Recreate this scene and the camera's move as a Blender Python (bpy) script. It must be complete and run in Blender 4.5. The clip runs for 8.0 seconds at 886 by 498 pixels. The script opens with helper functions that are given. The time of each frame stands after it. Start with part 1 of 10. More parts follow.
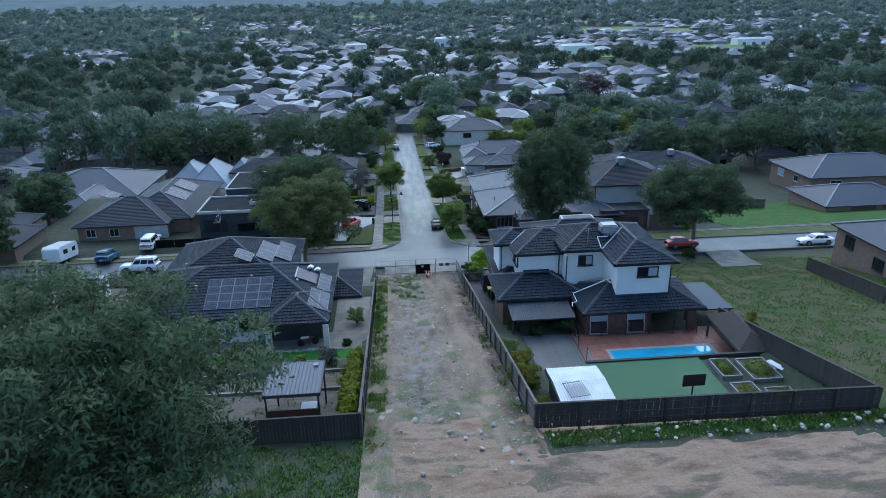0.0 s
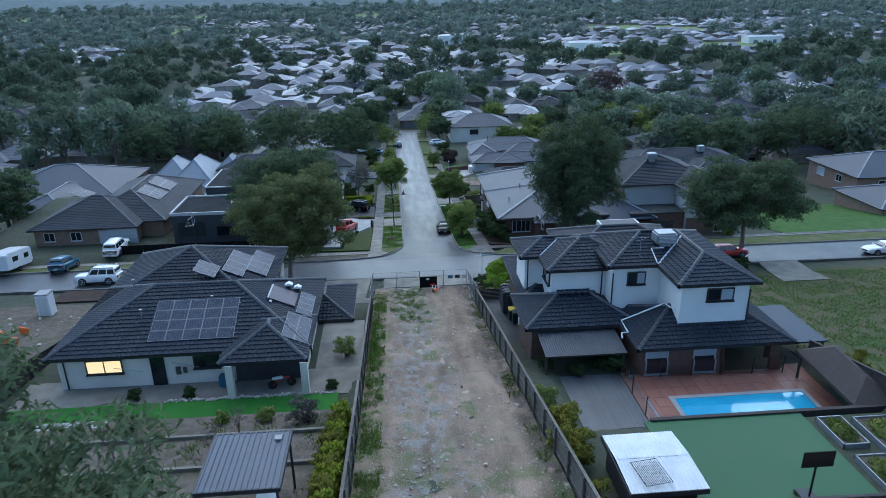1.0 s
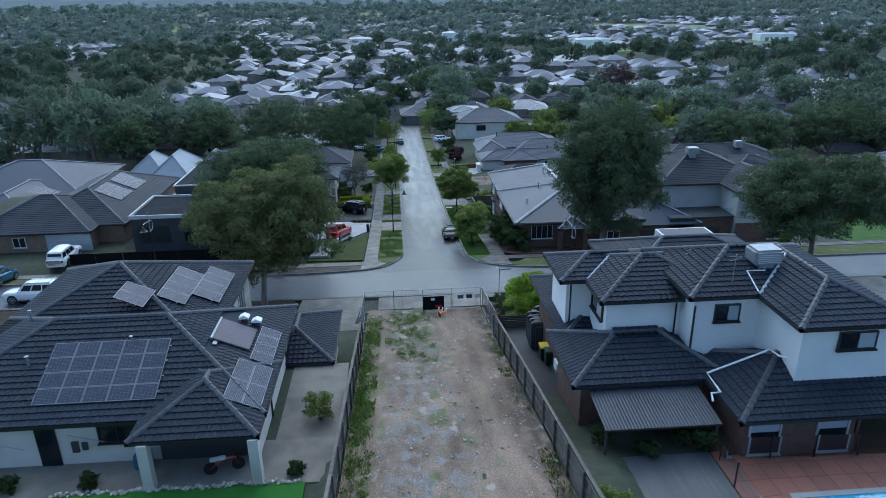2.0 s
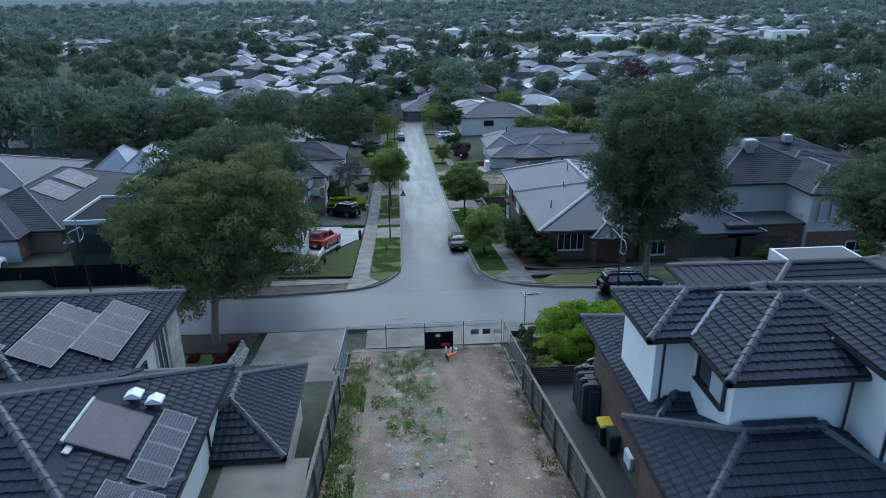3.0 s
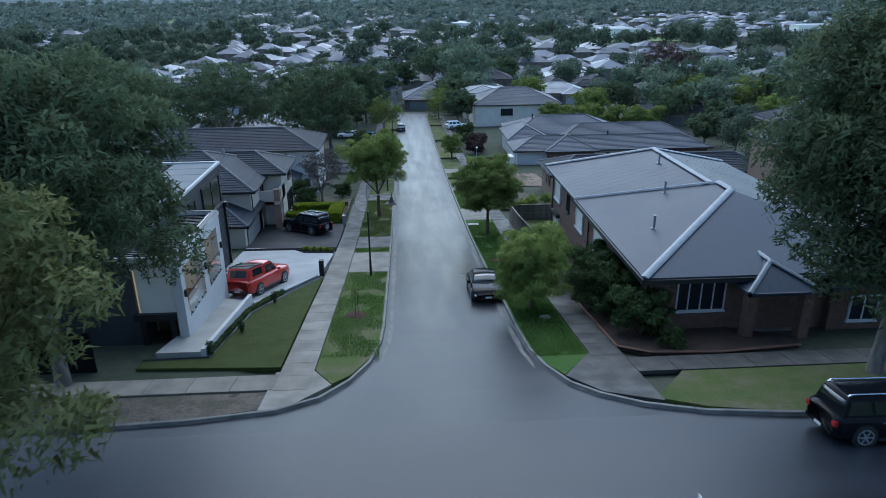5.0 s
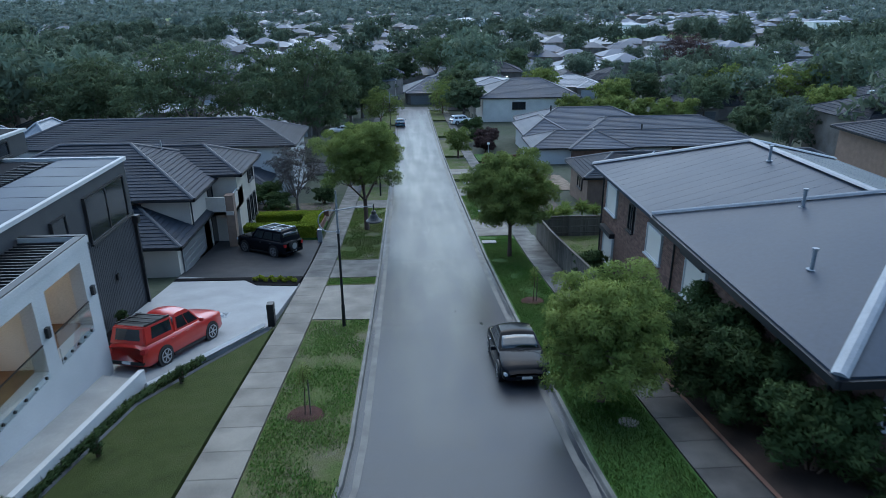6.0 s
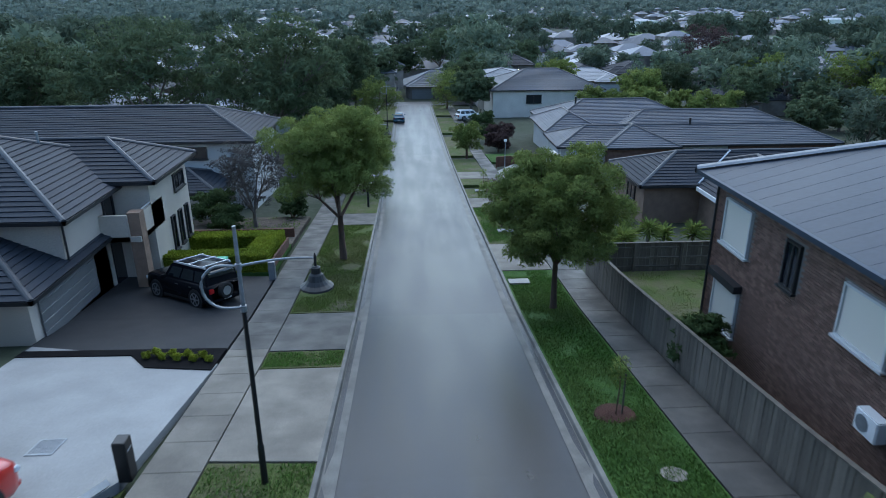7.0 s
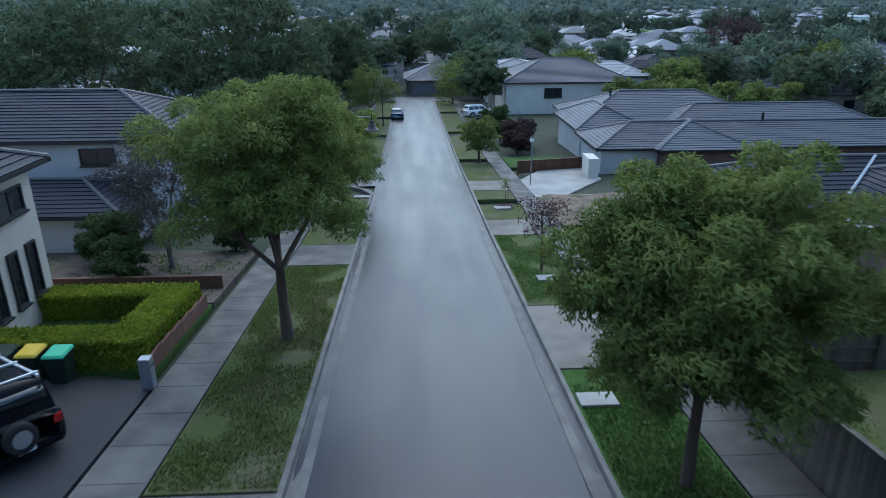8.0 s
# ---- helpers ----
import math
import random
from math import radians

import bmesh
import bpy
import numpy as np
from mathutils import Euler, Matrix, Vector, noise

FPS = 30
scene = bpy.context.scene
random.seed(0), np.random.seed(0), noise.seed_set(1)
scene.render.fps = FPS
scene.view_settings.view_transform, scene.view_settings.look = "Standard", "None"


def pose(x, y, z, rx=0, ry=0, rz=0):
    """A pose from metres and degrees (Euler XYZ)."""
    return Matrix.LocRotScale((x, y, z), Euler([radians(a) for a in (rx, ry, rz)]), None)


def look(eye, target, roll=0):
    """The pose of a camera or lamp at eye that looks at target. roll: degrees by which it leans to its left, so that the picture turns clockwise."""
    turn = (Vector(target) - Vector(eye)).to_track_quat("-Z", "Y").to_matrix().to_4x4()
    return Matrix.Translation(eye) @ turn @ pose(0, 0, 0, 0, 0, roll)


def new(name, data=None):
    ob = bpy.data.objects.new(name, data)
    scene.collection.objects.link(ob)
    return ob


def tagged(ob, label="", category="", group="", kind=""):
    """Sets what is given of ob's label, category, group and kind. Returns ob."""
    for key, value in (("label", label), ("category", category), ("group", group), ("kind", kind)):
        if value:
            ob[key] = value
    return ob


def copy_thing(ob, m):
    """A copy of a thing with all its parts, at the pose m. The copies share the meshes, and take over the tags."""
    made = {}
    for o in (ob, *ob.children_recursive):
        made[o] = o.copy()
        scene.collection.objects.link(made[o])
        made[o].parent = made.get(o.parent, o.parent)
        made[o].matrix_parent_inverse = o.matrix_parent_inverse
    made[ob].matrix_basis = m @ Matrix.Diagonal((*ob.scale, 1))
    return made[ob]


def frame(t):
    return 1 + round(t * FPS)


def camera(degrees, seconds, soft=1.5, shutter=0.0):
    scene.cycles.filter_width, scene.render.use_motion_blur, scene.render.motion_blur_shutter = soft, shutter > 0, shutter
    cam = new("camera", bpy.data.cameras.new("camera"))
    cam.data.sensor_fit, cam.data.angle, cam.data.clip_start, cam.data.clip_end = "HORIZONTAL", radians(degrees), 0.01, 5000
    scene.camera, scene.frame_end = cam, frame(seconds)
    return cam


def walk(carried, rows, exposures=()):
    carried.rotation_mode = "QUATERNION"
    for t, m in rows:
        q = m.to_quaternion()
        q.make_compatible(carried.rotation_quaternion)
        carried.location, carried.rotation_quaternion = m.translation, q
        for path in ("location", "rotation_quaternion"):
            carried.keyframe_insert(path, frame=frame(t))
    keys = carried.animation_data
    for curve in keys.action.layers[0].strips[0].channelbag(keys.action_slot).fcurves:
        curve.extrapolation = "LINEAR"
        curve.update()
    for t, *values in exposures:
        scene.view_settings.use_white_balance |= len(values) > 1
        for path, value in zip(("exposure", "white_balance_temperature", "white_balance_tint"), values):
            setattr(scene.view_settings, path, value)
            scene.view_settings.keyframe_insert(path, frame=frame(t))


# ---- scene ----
cam = camera(67.52, 8.0, 0.4, 0.16)
PATH = [
    (0, (-4.594, -1.943, 42.930), (-4.4497, -0.0822, 42.2126), -1.10),
    (0.5, (-4.500, 3.967, 41.170), (-4.3596, 5.8290, 40.4532), -1.04),
    (1, (-4.351, 10.060, 39.367), (-4.2142, 11.9223, 38.6504), -0.98),
    (1.5, (-4.156, 16.333, 37.524), (-4.0225, 18.1953, 36.8082), -0.93),
    (2, (-3.922, 22.780, 35.647), (-3.7928, 24.6431, 34.9317), -0.87),
    (2.5, (-3.659, 29.395, 33.742), (-3.5332, 31.2585, 33.0271), -0.81),
    (3, (-3.373, 36.168, 31.816), (-3.2513, 38.0320, 31.1019), -0.76),
    (3.5, (-3.072, 43.088, 29.879), (-2.9539, 44.9521, 29.1648), -0.70),
    (4, (-2.763, 50.140, 27.939), (-2.6478, 52.0048, 27.2254), -0.64),
    (4.5, (-2.450, 57.308, 26.008), (-2.3390, 59.1737, 25.2948), -0.59),
    (5, (-2.141, 64.575, 24.097), (-2.0332, 66.4405, 23.3849), -0.53),
    (5.5, (-1.839, 71.918, 22.221), (-1.7356, 73.7842, 21.5091), -0.47),
    (6, (-1.551, 79.315, 20.393), (-1.4507, 81.1819, 19.6819), -0.42),
    (6.5, (-1.279, 86.741, 18.629), (-1.1830, 88.6081, 17.9188), -0.36),
    (7, (-1.029, 94.168, 16.946), (-0.9361, 96.0354, 16.2365), -0.30),
    (7.5, (-0.802, 101.566, 15.362), (-0.7133, 103.4337, 14.6531), -0.25),
    (8, (-0.603, 108.903, 13.896), (-0.5175, 110.7709, 13.1875), -0.19),
]
walk(cam, [(t, look(eye, target, roll)) for t, eye, target, roll in PATH], exposures=[(0, 1.34, 5880, 2), (2.5, 1.34, 6120, 2), (8, 1.34, 6150, 2)])

# ---- light: an overcast dusk, bright low sky ahead ----
world = bpy.data.worlds.new("world")
scene.world = world
world.use_nodes = True
wn = world.node_tree.nodes
sky = wn.new("ShaderNodeTexSky")
sky.sky_type = "NISHITA"
sky.sun_disc = False
sky.sun_elevation = radians(48)
sky.sun_rotation = radians(0)
sky.air_density = 1.0
sky.dust_density = 1.0
sky.ozone_density = 3.0
wn["Background"].inputs[1].default_value = 0.125
world.node_tree.links.new(sky.outputs[0], wn["Background"].inputs[0])
sun_data = bpy.data.lights.new("sun", "SUN")
sun_data.energy, sun_data.angle, sun_data.color = 0.6, radians(90), (0.90, 0.96, 1.0)
sun = new("sun", sun_data)
sun.matrix_world = look((0, 260, 476), (0, 0, 0))


# ---- materials ----
def material(name, rough=0.7, metal=0.0):
    m = bpy.data.materials.new(name)
    m.use_nodes = True
    b = m.node_tree.nodes["Principled BSDF"]
    b.inputs["Roughness"].default_value, b.inputs["Metallic"].default_value = rough, metal
    return m, m.node_tree.nodes, m.node_tree.links, b


def paint(name, a, b=None, scale=1.0, fine=30.0, rough=0.7, metal=0.0, bump=0.15, vary=0.0, island=0.0, rough2=None, coat=0.0, stretch=None, gloss=0.5):
    """Two colours mixed by a broad noise, a fine grain with relief, and a change of tone from piece to piece."""
    m, n, l, p = material(name, rough, metal)
    b = b or tuple(c * 0.8 for c in a)
    p.inputs["Specular IOR Level"].default_value = gloss
    tc = n.new("ShaderNodeTexCoord")
    src = tc.outputs["Object"]
    if stretch:
        mp = n.new("ShaderNodeMapping")
        mp.inputs["Scale"].default_value = stretch
        l.new(src, mp.inputs[0])
        src = mp.outputs[0]
    n1, n2 = n.new("ShaderNodeTexNoise"), n.new("ShaderNodeTexNoise")
    for t, s in ((n1, scale), (n2, fine)):
        t.inputs["Scale"].default_value, t.inputs["Detail"].default_value = s, 5
        l.new(src, t.inputs["Vector"])
    ramp = n.new("ShaderNodeValToRGB")
    ramp.color_ramp.elements[0].position, ramp.color_ramp.elements[1].position = 0.35, 0.65
    ramp.color_ramp.elements[0].color, ramp.color_ramp.elements[1].color = (*a, 1), (*b, 1)
    l.new(n1.outputs[0], ramp.inputs[0])
    tone = n.new("ShaderNodeMath")
    tone.operation = "MULTIPLY_ADD"
    tone.inputs[1].default_value, tone.inputs[2].default_value = 0.5, 0.75
    l.new(n2.outputs[0], tone.inputs[0])
    last = tone.outputs[0]
    for use, amount, node, socket in ((vary, vary, "ShaderNodeObjectInfo", "Random"), (island, island, "ShaderNodeNewGeometry", "Random Per Island")):
        if use:
            o = n.new(node)
            k = n.new("ShaderNodeMath")
            k.operation = "MULTIPLY_ADD"
            k.inputs[1].default_value, k.inputs[2].default_value = amount, 1 - amount / 2
            l.new(o.outputs[socket], k.inputs[0])
            j = n.new("ShaderNodeMath")
            j.operation = "MULTIPLY"
            l.new(last, j.inputs[0]), l.new(k.outputs[0], j.inputs[1])
            last = j.outputs[0]
    mul = n.new("ShaderNodeVectorMath")
    mul.operation = "SCALE"
    l.new(ramp.outputs[0], mul.inputs[0]), l.new(last, mul.inputs["Scale"])
    l.new(mul.outputs[0], p.inputs["Base Color"])
    if rough2 is not None:
        mr = n.new("ShaderNodeMapRange")
        mr.inputs[1].default_value, mr.inputs[2].default_value = 0.35, 0.65
        mr.inputs[3].default_value, mr.inputs[4].default_value = rough, rough2
        l.new(n1.outputs[0], mr.inputs[0]), l.new(mr.outputs[0], p.inputs["Roughness"])
    if coat:
        p.inputs["Coat Weight"].default_value, p.inputs["Coat Roughness"].default_value = coat, 0.08
    if bump:
        bp = n.new("ShaderNodeBump")
        bp.inputs["Strength"].default_value, bp.inputs["Distance"].default_value = bump, 0.03
        l.new(n2.outputs[0], bp.inputs["Height"]), l.new(bp.outputs[0], p.inputs["Normal"])
    return m


def blend(name, cols, scale, fine=20.0, rough=0.95, bump=0.5, stretch=None):
    """Ground of several colours in patches."""
    m, n, l, p = material(name, rough)
    p.inputs["Specular IOR Level"].default_value = 0.2
    tc = n.new("ShaderNodeTexCoord")
    mp = n.new("ShaderNodeMapping")
    mp.inputs["Scale"].default_value = stretch or (1, 1, 1)
    l.new(tc.outputs["Object"], mp.inputs[0])
    n1, n2 = n.new("ShaderNodeTexNoise"), n.new("ShaderNodeTexNoise")
    for t, s in ((n1, scale), (n2, fine)):
        t.inputs["Scale"].default_value, t.inputs["Detail"].default_value = s, 8
        t.inputs["Roughness"].default_value = 0.62
        l.new(mp.outputs[0] if t == n1 else tc.outputs["Object"], t.inputs["Vector"])
    ramp = n.new("ShaderNodeValToRGB")
    els = ramp.color_ramp.elements
    while len(els) < len(cols):
        els.new(0.5)
    for k, c in enumerate(cols):
        els[k].position, els[k].color = 0.32 + 0.36 * k / (len(cols) - 1), (*c, 1)
    l.new(n1.outputs[0], ramp.inputs[0])
    tone = n.new("ShaderNodeMath")
    tone.operation = "MULTIPLY_ADD"
    tone.inputs[1].default_value, tone.inputs[2].default_value = 1.1, 0.45
    l.new(n2.outputs[0], tone.inputs[0])
    mul = n.new("ShaderNodeVectorMath")
    mul.operation = "SCALE"
    l.new(ramp.outputs[0], mul.inputs[0]), l.new(tone.outputs[0], mul.inputs["Scale"])
    l.new(mul.outputs[0], p.inputs["Base Color"])
    bp = n.new("ShaderNodeBump")
    bp.inputs["Strength"].default_value, bp.inputs["Distance"].default_value = bump, 0.08
    l.new(n2.outputs[0], bp.inputs["Height"]), l.new(bp.outputs[0], p.inputs["Normal"])
    return m


def plain(name, col, rough=0.5, metal=0.0, emit=0.0, alpha=1.0, transmission=0.0):
    m, n, l, p = material(name, rough, metal)
    p.inputs["Base Color"].default_value = (*col, 1)
    if emit:
        p.inputs["Emission Color"].default_value, p.inputs["Emission Strength"].default_value = (*col, 1), emit
    if transmission:
        p.inputs["Transmission Weight"].default_value = transmission
    return m


def leaf(name, a, b, vary=0.35, rough=0.55):
    """Leaves: two greens by clump and by leaf."""
    m = paint(name, a, b, scale=0.45, fine=3.0, rough=0.75, bump=0, vary=vary, island=0.35, gloss=0.12)
    n, l = m.node_tree.nodes, m.node_tree.links
    p = n["Principled BSDF"]
    thin, mix = n.new("ShaderNodeBsdfTranslucent"), n.new("ShaderNodeMixShader")
    mix.inputs[0].default_value = 0.4
    l.new(p.inputs["Base Color"].links[0].from_socket, thin.inputs[0])
    l.new(p.outputs[0], mix.inputs[1]), l.new(thin.outputs[0], mix.inputs[2])
    l.new(mix.outputs[0], n["Material Output"].inputs[0])
    return m




def asphalt(name, along, contrast):
    """Damp asphalt: faint wheel bands along the street, patches that dried unevenly and a fine grain."""
    m, n, l, p = material(name, 0.3)
    p.inputs["Specular IOR Level"].default_value = 0.36
    tc = n.new("ShaderNodeTexCoord")

    def noise_at(scale, stretch, detail):
        mp, t = n.new("ShaderNodeMapping"), n.new("ShaderNodeTexNoise")
        mp.inputs["Scale"].default_value = stretch
        t.inputs["Scale"].default_value, t.inputs["Detail"].default_value = scale, detail
        l.new(tc.outputs["Object"], mp.inputs[0]), l.new(mp.outputs[0], t.inputs["Vector"])
        return t.outputs[0]

    def span(src, lo, hi, a, b):
        r = n.new("ShaderNodeMapRange")
        for k, v in enumerate((lo, hi, a, b)):
            r.inputs[k + 1].default_value = v
        l.new(src, r.inputs[0])
        return r.outputs[0]

    def times(a, b):
        k = n.new("ShaderNodeMath")
        k.operation = "MULTIPLY"
        l.new(a, k.inputs[0]), l.new(b, k.inputs[1])
        return k.outputs[0]

    bands, patches, grain = noise_at(1.0, along, 3), noise_at(0.3, (1, 0.5, 1), 5), noise_at(60, (1, 1, 1), 3)
    tone = times(times(span(bands, 0.36, 0.64, 1 - contrast, 1 + contrast), span(patches, 0.3, 0.7, 0.82, 1.18)), span(grain, 0.2, 0.8, 0.55, 1.45))
    mul = n.new("ShaderNodeVectorMath")
    mul.operation = "SCALE"
    mul.inputs[0].default_value = (0.021, 0.025, 0.033)
    l.new(tone, mul.inputs["Scale"]), l.new(mul.outputs[0], p.inputs["Base Color"])
    l.new(times(span(bands, 0.36, 0.64, 0.36 - 0.16 * contrast, 0.36 + 0.16 * contrast), span(patches, 0.3, 0.7, 0.88, 1.15)), p.inputs["Roughness"])
    bp = n.new("ShaderNodeBump")
    bp.inputs["Strength"].default_value, bp.inputs["Distance"].default_value = 0.2, 0.03
    l.new(grain, bp.inputs["Height"]), l.new(bp.outputs[0], p.inputs["Normal"])
    return m


ASPHALT = asphalt("wet_asphalt", (1, 0.03, 1), 0.36)
CROSS_ASPHALT = asphalt("wet_cross_street_asphalt", (0.05, 0.8, 1), 0.14)


def lot_ground(name):
    """Churned building-lot dirt: packed brown earth, grey gravel down the middle, moss and weeds, dark soil by one fence, pale chips."""
    m, n, l, p = material(name, 0.95)
    p.inputs["Specular IOR Level"].default_value = 0.2
    tc, xyz = n.new("ShaderNodeTexCoord"), n.new("ShaderNodeSeparateXYZ")
    l.new(tc.outputs["Object"], xyz.inputs[0])

    def noise_at(scale, stretch=(1, 1, 1), detail=6):
        mp, t = n.new("ShaderNodeMapping"), n.new("ShaderNodeTexNoise")
        mp.inputs["Scale"].default_value = stretch
        t.inputs["Scale"].default_value, t.inputs["Detail"].default_value = scale, detail
        l.new(tc.outputs["Object"], mp.inputs[0]), l.new(mp.outputs[0], t.inputs["Vector"])
        return t.outputs[0]

    def span(src, lo, hi, a=0.0, b=1.0):
        r = n.new("ShaderNodeMapRange")
        for k, v in enumerate((lo, hi, a, b)):
            r.inputs[k + 1].default_value = v
        l.new(src, r.inputs[0])
        return r.outputs[0]

    def calc(op, a, b):
        k = n.new("ShaderNodeMath")
        k.operation = op
        l.new(a, k.inputs[0]), l.new(b, k.inputs[1])
        return k.outputs[0]

    def over(under, colour, mask):
        k = n.new("ShaderNodeMix")
        k.data_type = "RGBA"
        l.new(mask, k.inputs[0]), l.new(under, k.inputs[6])
        k.inputs[7].default_value = (*colour, 1)
        return k.outputs[2]

    broad, medium, fine = noise_at(0.45, (1, 0.4, 1)), noise_at(1.4, (1, 0.7, 1)), noise_at(16)
    x, y = xyz.outputs[0], xyz.outputs[1]
    streaks = noise_at(1.1, (1, 0.07, 1), 5)
    ramp = n.new("ShaderNodeValToRGB")
    for e, (at, c) in zip((ramp.color_ramp.elements[0], ramp.color_ramp.elements.new(0.5), ramp.color_ramp.elements[-1]), ((0.38, (0.140, 0.104, 0.078)), (0.5, (0.215, 0.163, 0.124)), (0.62, (0.300, 0.225, 0.172)))):
        e.position, e.color = at, (*c, 1)
    l.new(calc("MULTIPLY", calc("ADD", broad, streaks), span(fine, 0.2, 0.8, 0.46, 0.54)), ramp.inputs[0])
    middle = calc("MULTIPLY", span(x, -6.0, -4.0), span(x, -0.6, -2.2))
    col = over(ramp.outputs[0], (0.235, 0.232, 0.225), calc("MULTIPLY", middle, span(medium, 0.48, 0.62, 0, 0.8)))
    col = over(col, (0.085, 0.070, 0.060), calc("MULTIPLY", span(x, 1.3, 2.2, 0, 0.85), span(medium, 0.35, 0.5)))
    patch = calc("MULTIPLY", middle, span(y, 56, 63))
    trail = calc("MULTIPLY", span(streaks, 0.50, 0.60, 0, 0.8), span(x, 0.8, -0.4))
    green = calc("MAXIMUM", calc("MAXIMUM", patch, trail), calc("MAXIMUM", span(x, -5.2, -6.2), span(y, 40, 34, 0, 0.7)))
    col = over(col, (0.085, 0.118, 0.042), calc("MULTIPLY", green, span(noise_at(0.8), 0.44, 0.60, 0, 0.85)))
    col = over(col, (0.40, 0.35, 0.29), span(noise_at(0.9, (1, 0.6, 1), 8), 0.64, 0.70, 0, 0.8))
    chips = n.new("ShaderNodeTexVoronoi")
    chips.inputs["Scale"].default_value = 5.5
    l.new(tc.outputs["Object"], chips.inputs["Vector"])
    col = over(col, (0.44, 0.42, 0.39), calc("MULTIPLY", span(chips.outputs["Distance"], 0.20, 0.13), span(medium, 0.46, 0.58)))
    mul = n.new("ShaderNodeVectorMath")
    mul.operation = "SCALE"
    l.new(col, mul.inputs[0]), l.new(span(fine, 0.3, 0.7, 0.72, 1.28), mul.inputs["Scale"])
    l.new(mul.outputs[0], p.inputs["Base Color"])
    bp = n.new("ShaderNodeBump")
    bp.inputs["Strength"].default_value, bp.inputs["Distance"].default_value = 1.0, 0.08
    l.new(fine, bp.inputs["Height"]), l.new(bp.outputs[0], p.inputs["Normal"])
    return m


GREY_CONCRETE = paint("weathered_concrete", (0.100, 0.097, 0.090), (0.070, 0.069, 0.065), scale=0.9, fine=25, gloss=0.3, rough=0.55, rough2=0.8, bump=0.15, vary=0.15)
WET_CONCRETE = paint("damp_concrete", (0.062, 0.060, 0.057), (0.044, 0.043, 0.042), scale=0.9, fine=25, gloss=0.35, rough=0.5, rough2=0.75, bump=0.15, vary=0.2)
CONCRETE = paint("concrete", (0.205, 0.190, 0.162), (0.145, 0.134, 0.117), scale=0.8, fine=25, gloss=0.25, rough=0.65, rough2=0.85, bump=0.15, vary=0.2)
SLAB = paint("light_concrete", (0.33, 0.325, 0.305), (0.25, 0.245, 0.23), scale=0.7, fine=20, gloss=0.25, rough=0.7, bump=0.1)
PALE_CONCRETE = paint("pale_concrete", (0.315, 0.32, 0.32), (0.262, 0.267, 0.266), scale=0.5, fine=20, gloss=0.25, rough=0.6, rough2=0.75, bump=0.08, vary=0.06)
DARK_CONCRETE = paint("dark_concrete", (0.027, 0.029, 0.033), (0.038, 0.040, 0.044), scale=0.6, fine=40, rough=0.55, rough2=0.75, gloss=0.2, bump=0.15)
KERB = paint("kerb_concrete", (0.16, 0.156, 0.145), (0.10, 0.098, 0.092), scale=1.2, fine=20, gloss=0.3, rough=0.65, bump=0.2, vary=0.2)
GRASS = blend("verge_grass", [(0.064, 0.086, 0.026), (0.076, 0.102, 0.029), (0.100, 0.104, 0.048), (0.135, 0.120, 0.088)], 0.55, 14, bump=0.9)
LAWN = blend("lush_lawn", [(0.040, 0.086, 0.020), (0.052, 0.110, 0.024), (0.070, 0.118, 0.034)], 0.7, 18, bump=0.9)
FRONT_LAWN = blend("olive_front_lawn", [(0.036, 0.048, 0.012), (0.046, 0.062, 0.015), (0.058, 0.068, 0.022)], 0.9, 24, bump=0.9)
TURF = blend("artificial_turf", [(0.030, 0.125, 0.020), (0.040, 0.150, 0.026)], 0.8, 40, bump=0.3)
COURT = paint("green_court", (0.028, 0.098, 0.036), (0.042, 0.115, 0.055), scale=0.5, fine=30, gloss=0.25, rough=0.45, rough2=0.65, bump=0.1)
PADDOCK = blend("paddock_grass", [(0.044, 0.062, 0.020), (0.092, 0.080, 0.046), (0.060, 0.074, 0.028), (0.050, 0.076, 0.024)], 0.3, 7, bump=1.0)
DIRT = blend("turned_soil", [(0.075, 0.10, 0.038), (0.15, 0.118, 0.088), (0.25, 0.195, 0.148), (0.17, 0.132, 0.098), (0.13, 0.108, 0.08), (0.08, 0.105, 0.045)], 0.42, 9, bump=1.0)
LOT = lot_ground("lot_dirt")
TRACK = blend("track_dirt", [(0.12, 0.085, 0.062), (0.22, 0.145, 0.10), (0.28, 0.20, 0.145), (0.15, 0.11, 0.085), (0.09, 0.10, 0.05)], 0.55, 8, bump=1.0, stretch=(0.5, 1, 1))
SOIL = blend("garden_soil", [(0.055, 0.047, 0.040), (0.135, 0.112, 0.092), (0.085, 0.072, 0.058), (0.085, 0.095, 0.05)], 0.9, 9, bump=1.0)
MULCH = blend("mulch", [(0.035, 0.026, 0.022), (0.060, 0.042, 0.034)], 1.5, 25)
BARK_CHIPS = blend("red_brown_bark_chips", [(0.045, 0.022, 0.018), (0.085, 0.042, 0.033)], 3.0, 30)
TERRAIN = blend("far_ground", [(0.036, 0.052, 0.030), (0.062, 0.068, 0.050), (0.045, 0.060, 0.036)], 0.06, 1.6)
FIELD = blend("field", [(0.11, 0.17, 0.05), (0.14, 0.18, 0.07)], 0.02, 0.5)
ROOF_DARK = paint("charcoal_roof_tiles", (0.0145, 0.0205, 0.031), (0.022, 0.029, 0.041), scale=0.5, fine=12, rough=0.6, rough2=0.8, gloss=0.22, bump=0.12, island=0.28, vary=0.28)
ROOF_GREY = paint("grey_roof_tiles", (0.050, 0.063, 0.086), (0.068, 0.082, 0.106), scale=0.4, fine=12, gloss=0.35, rough=0.5, rough2=0.65, bump=0.12, island=0.25, vary=0.2)
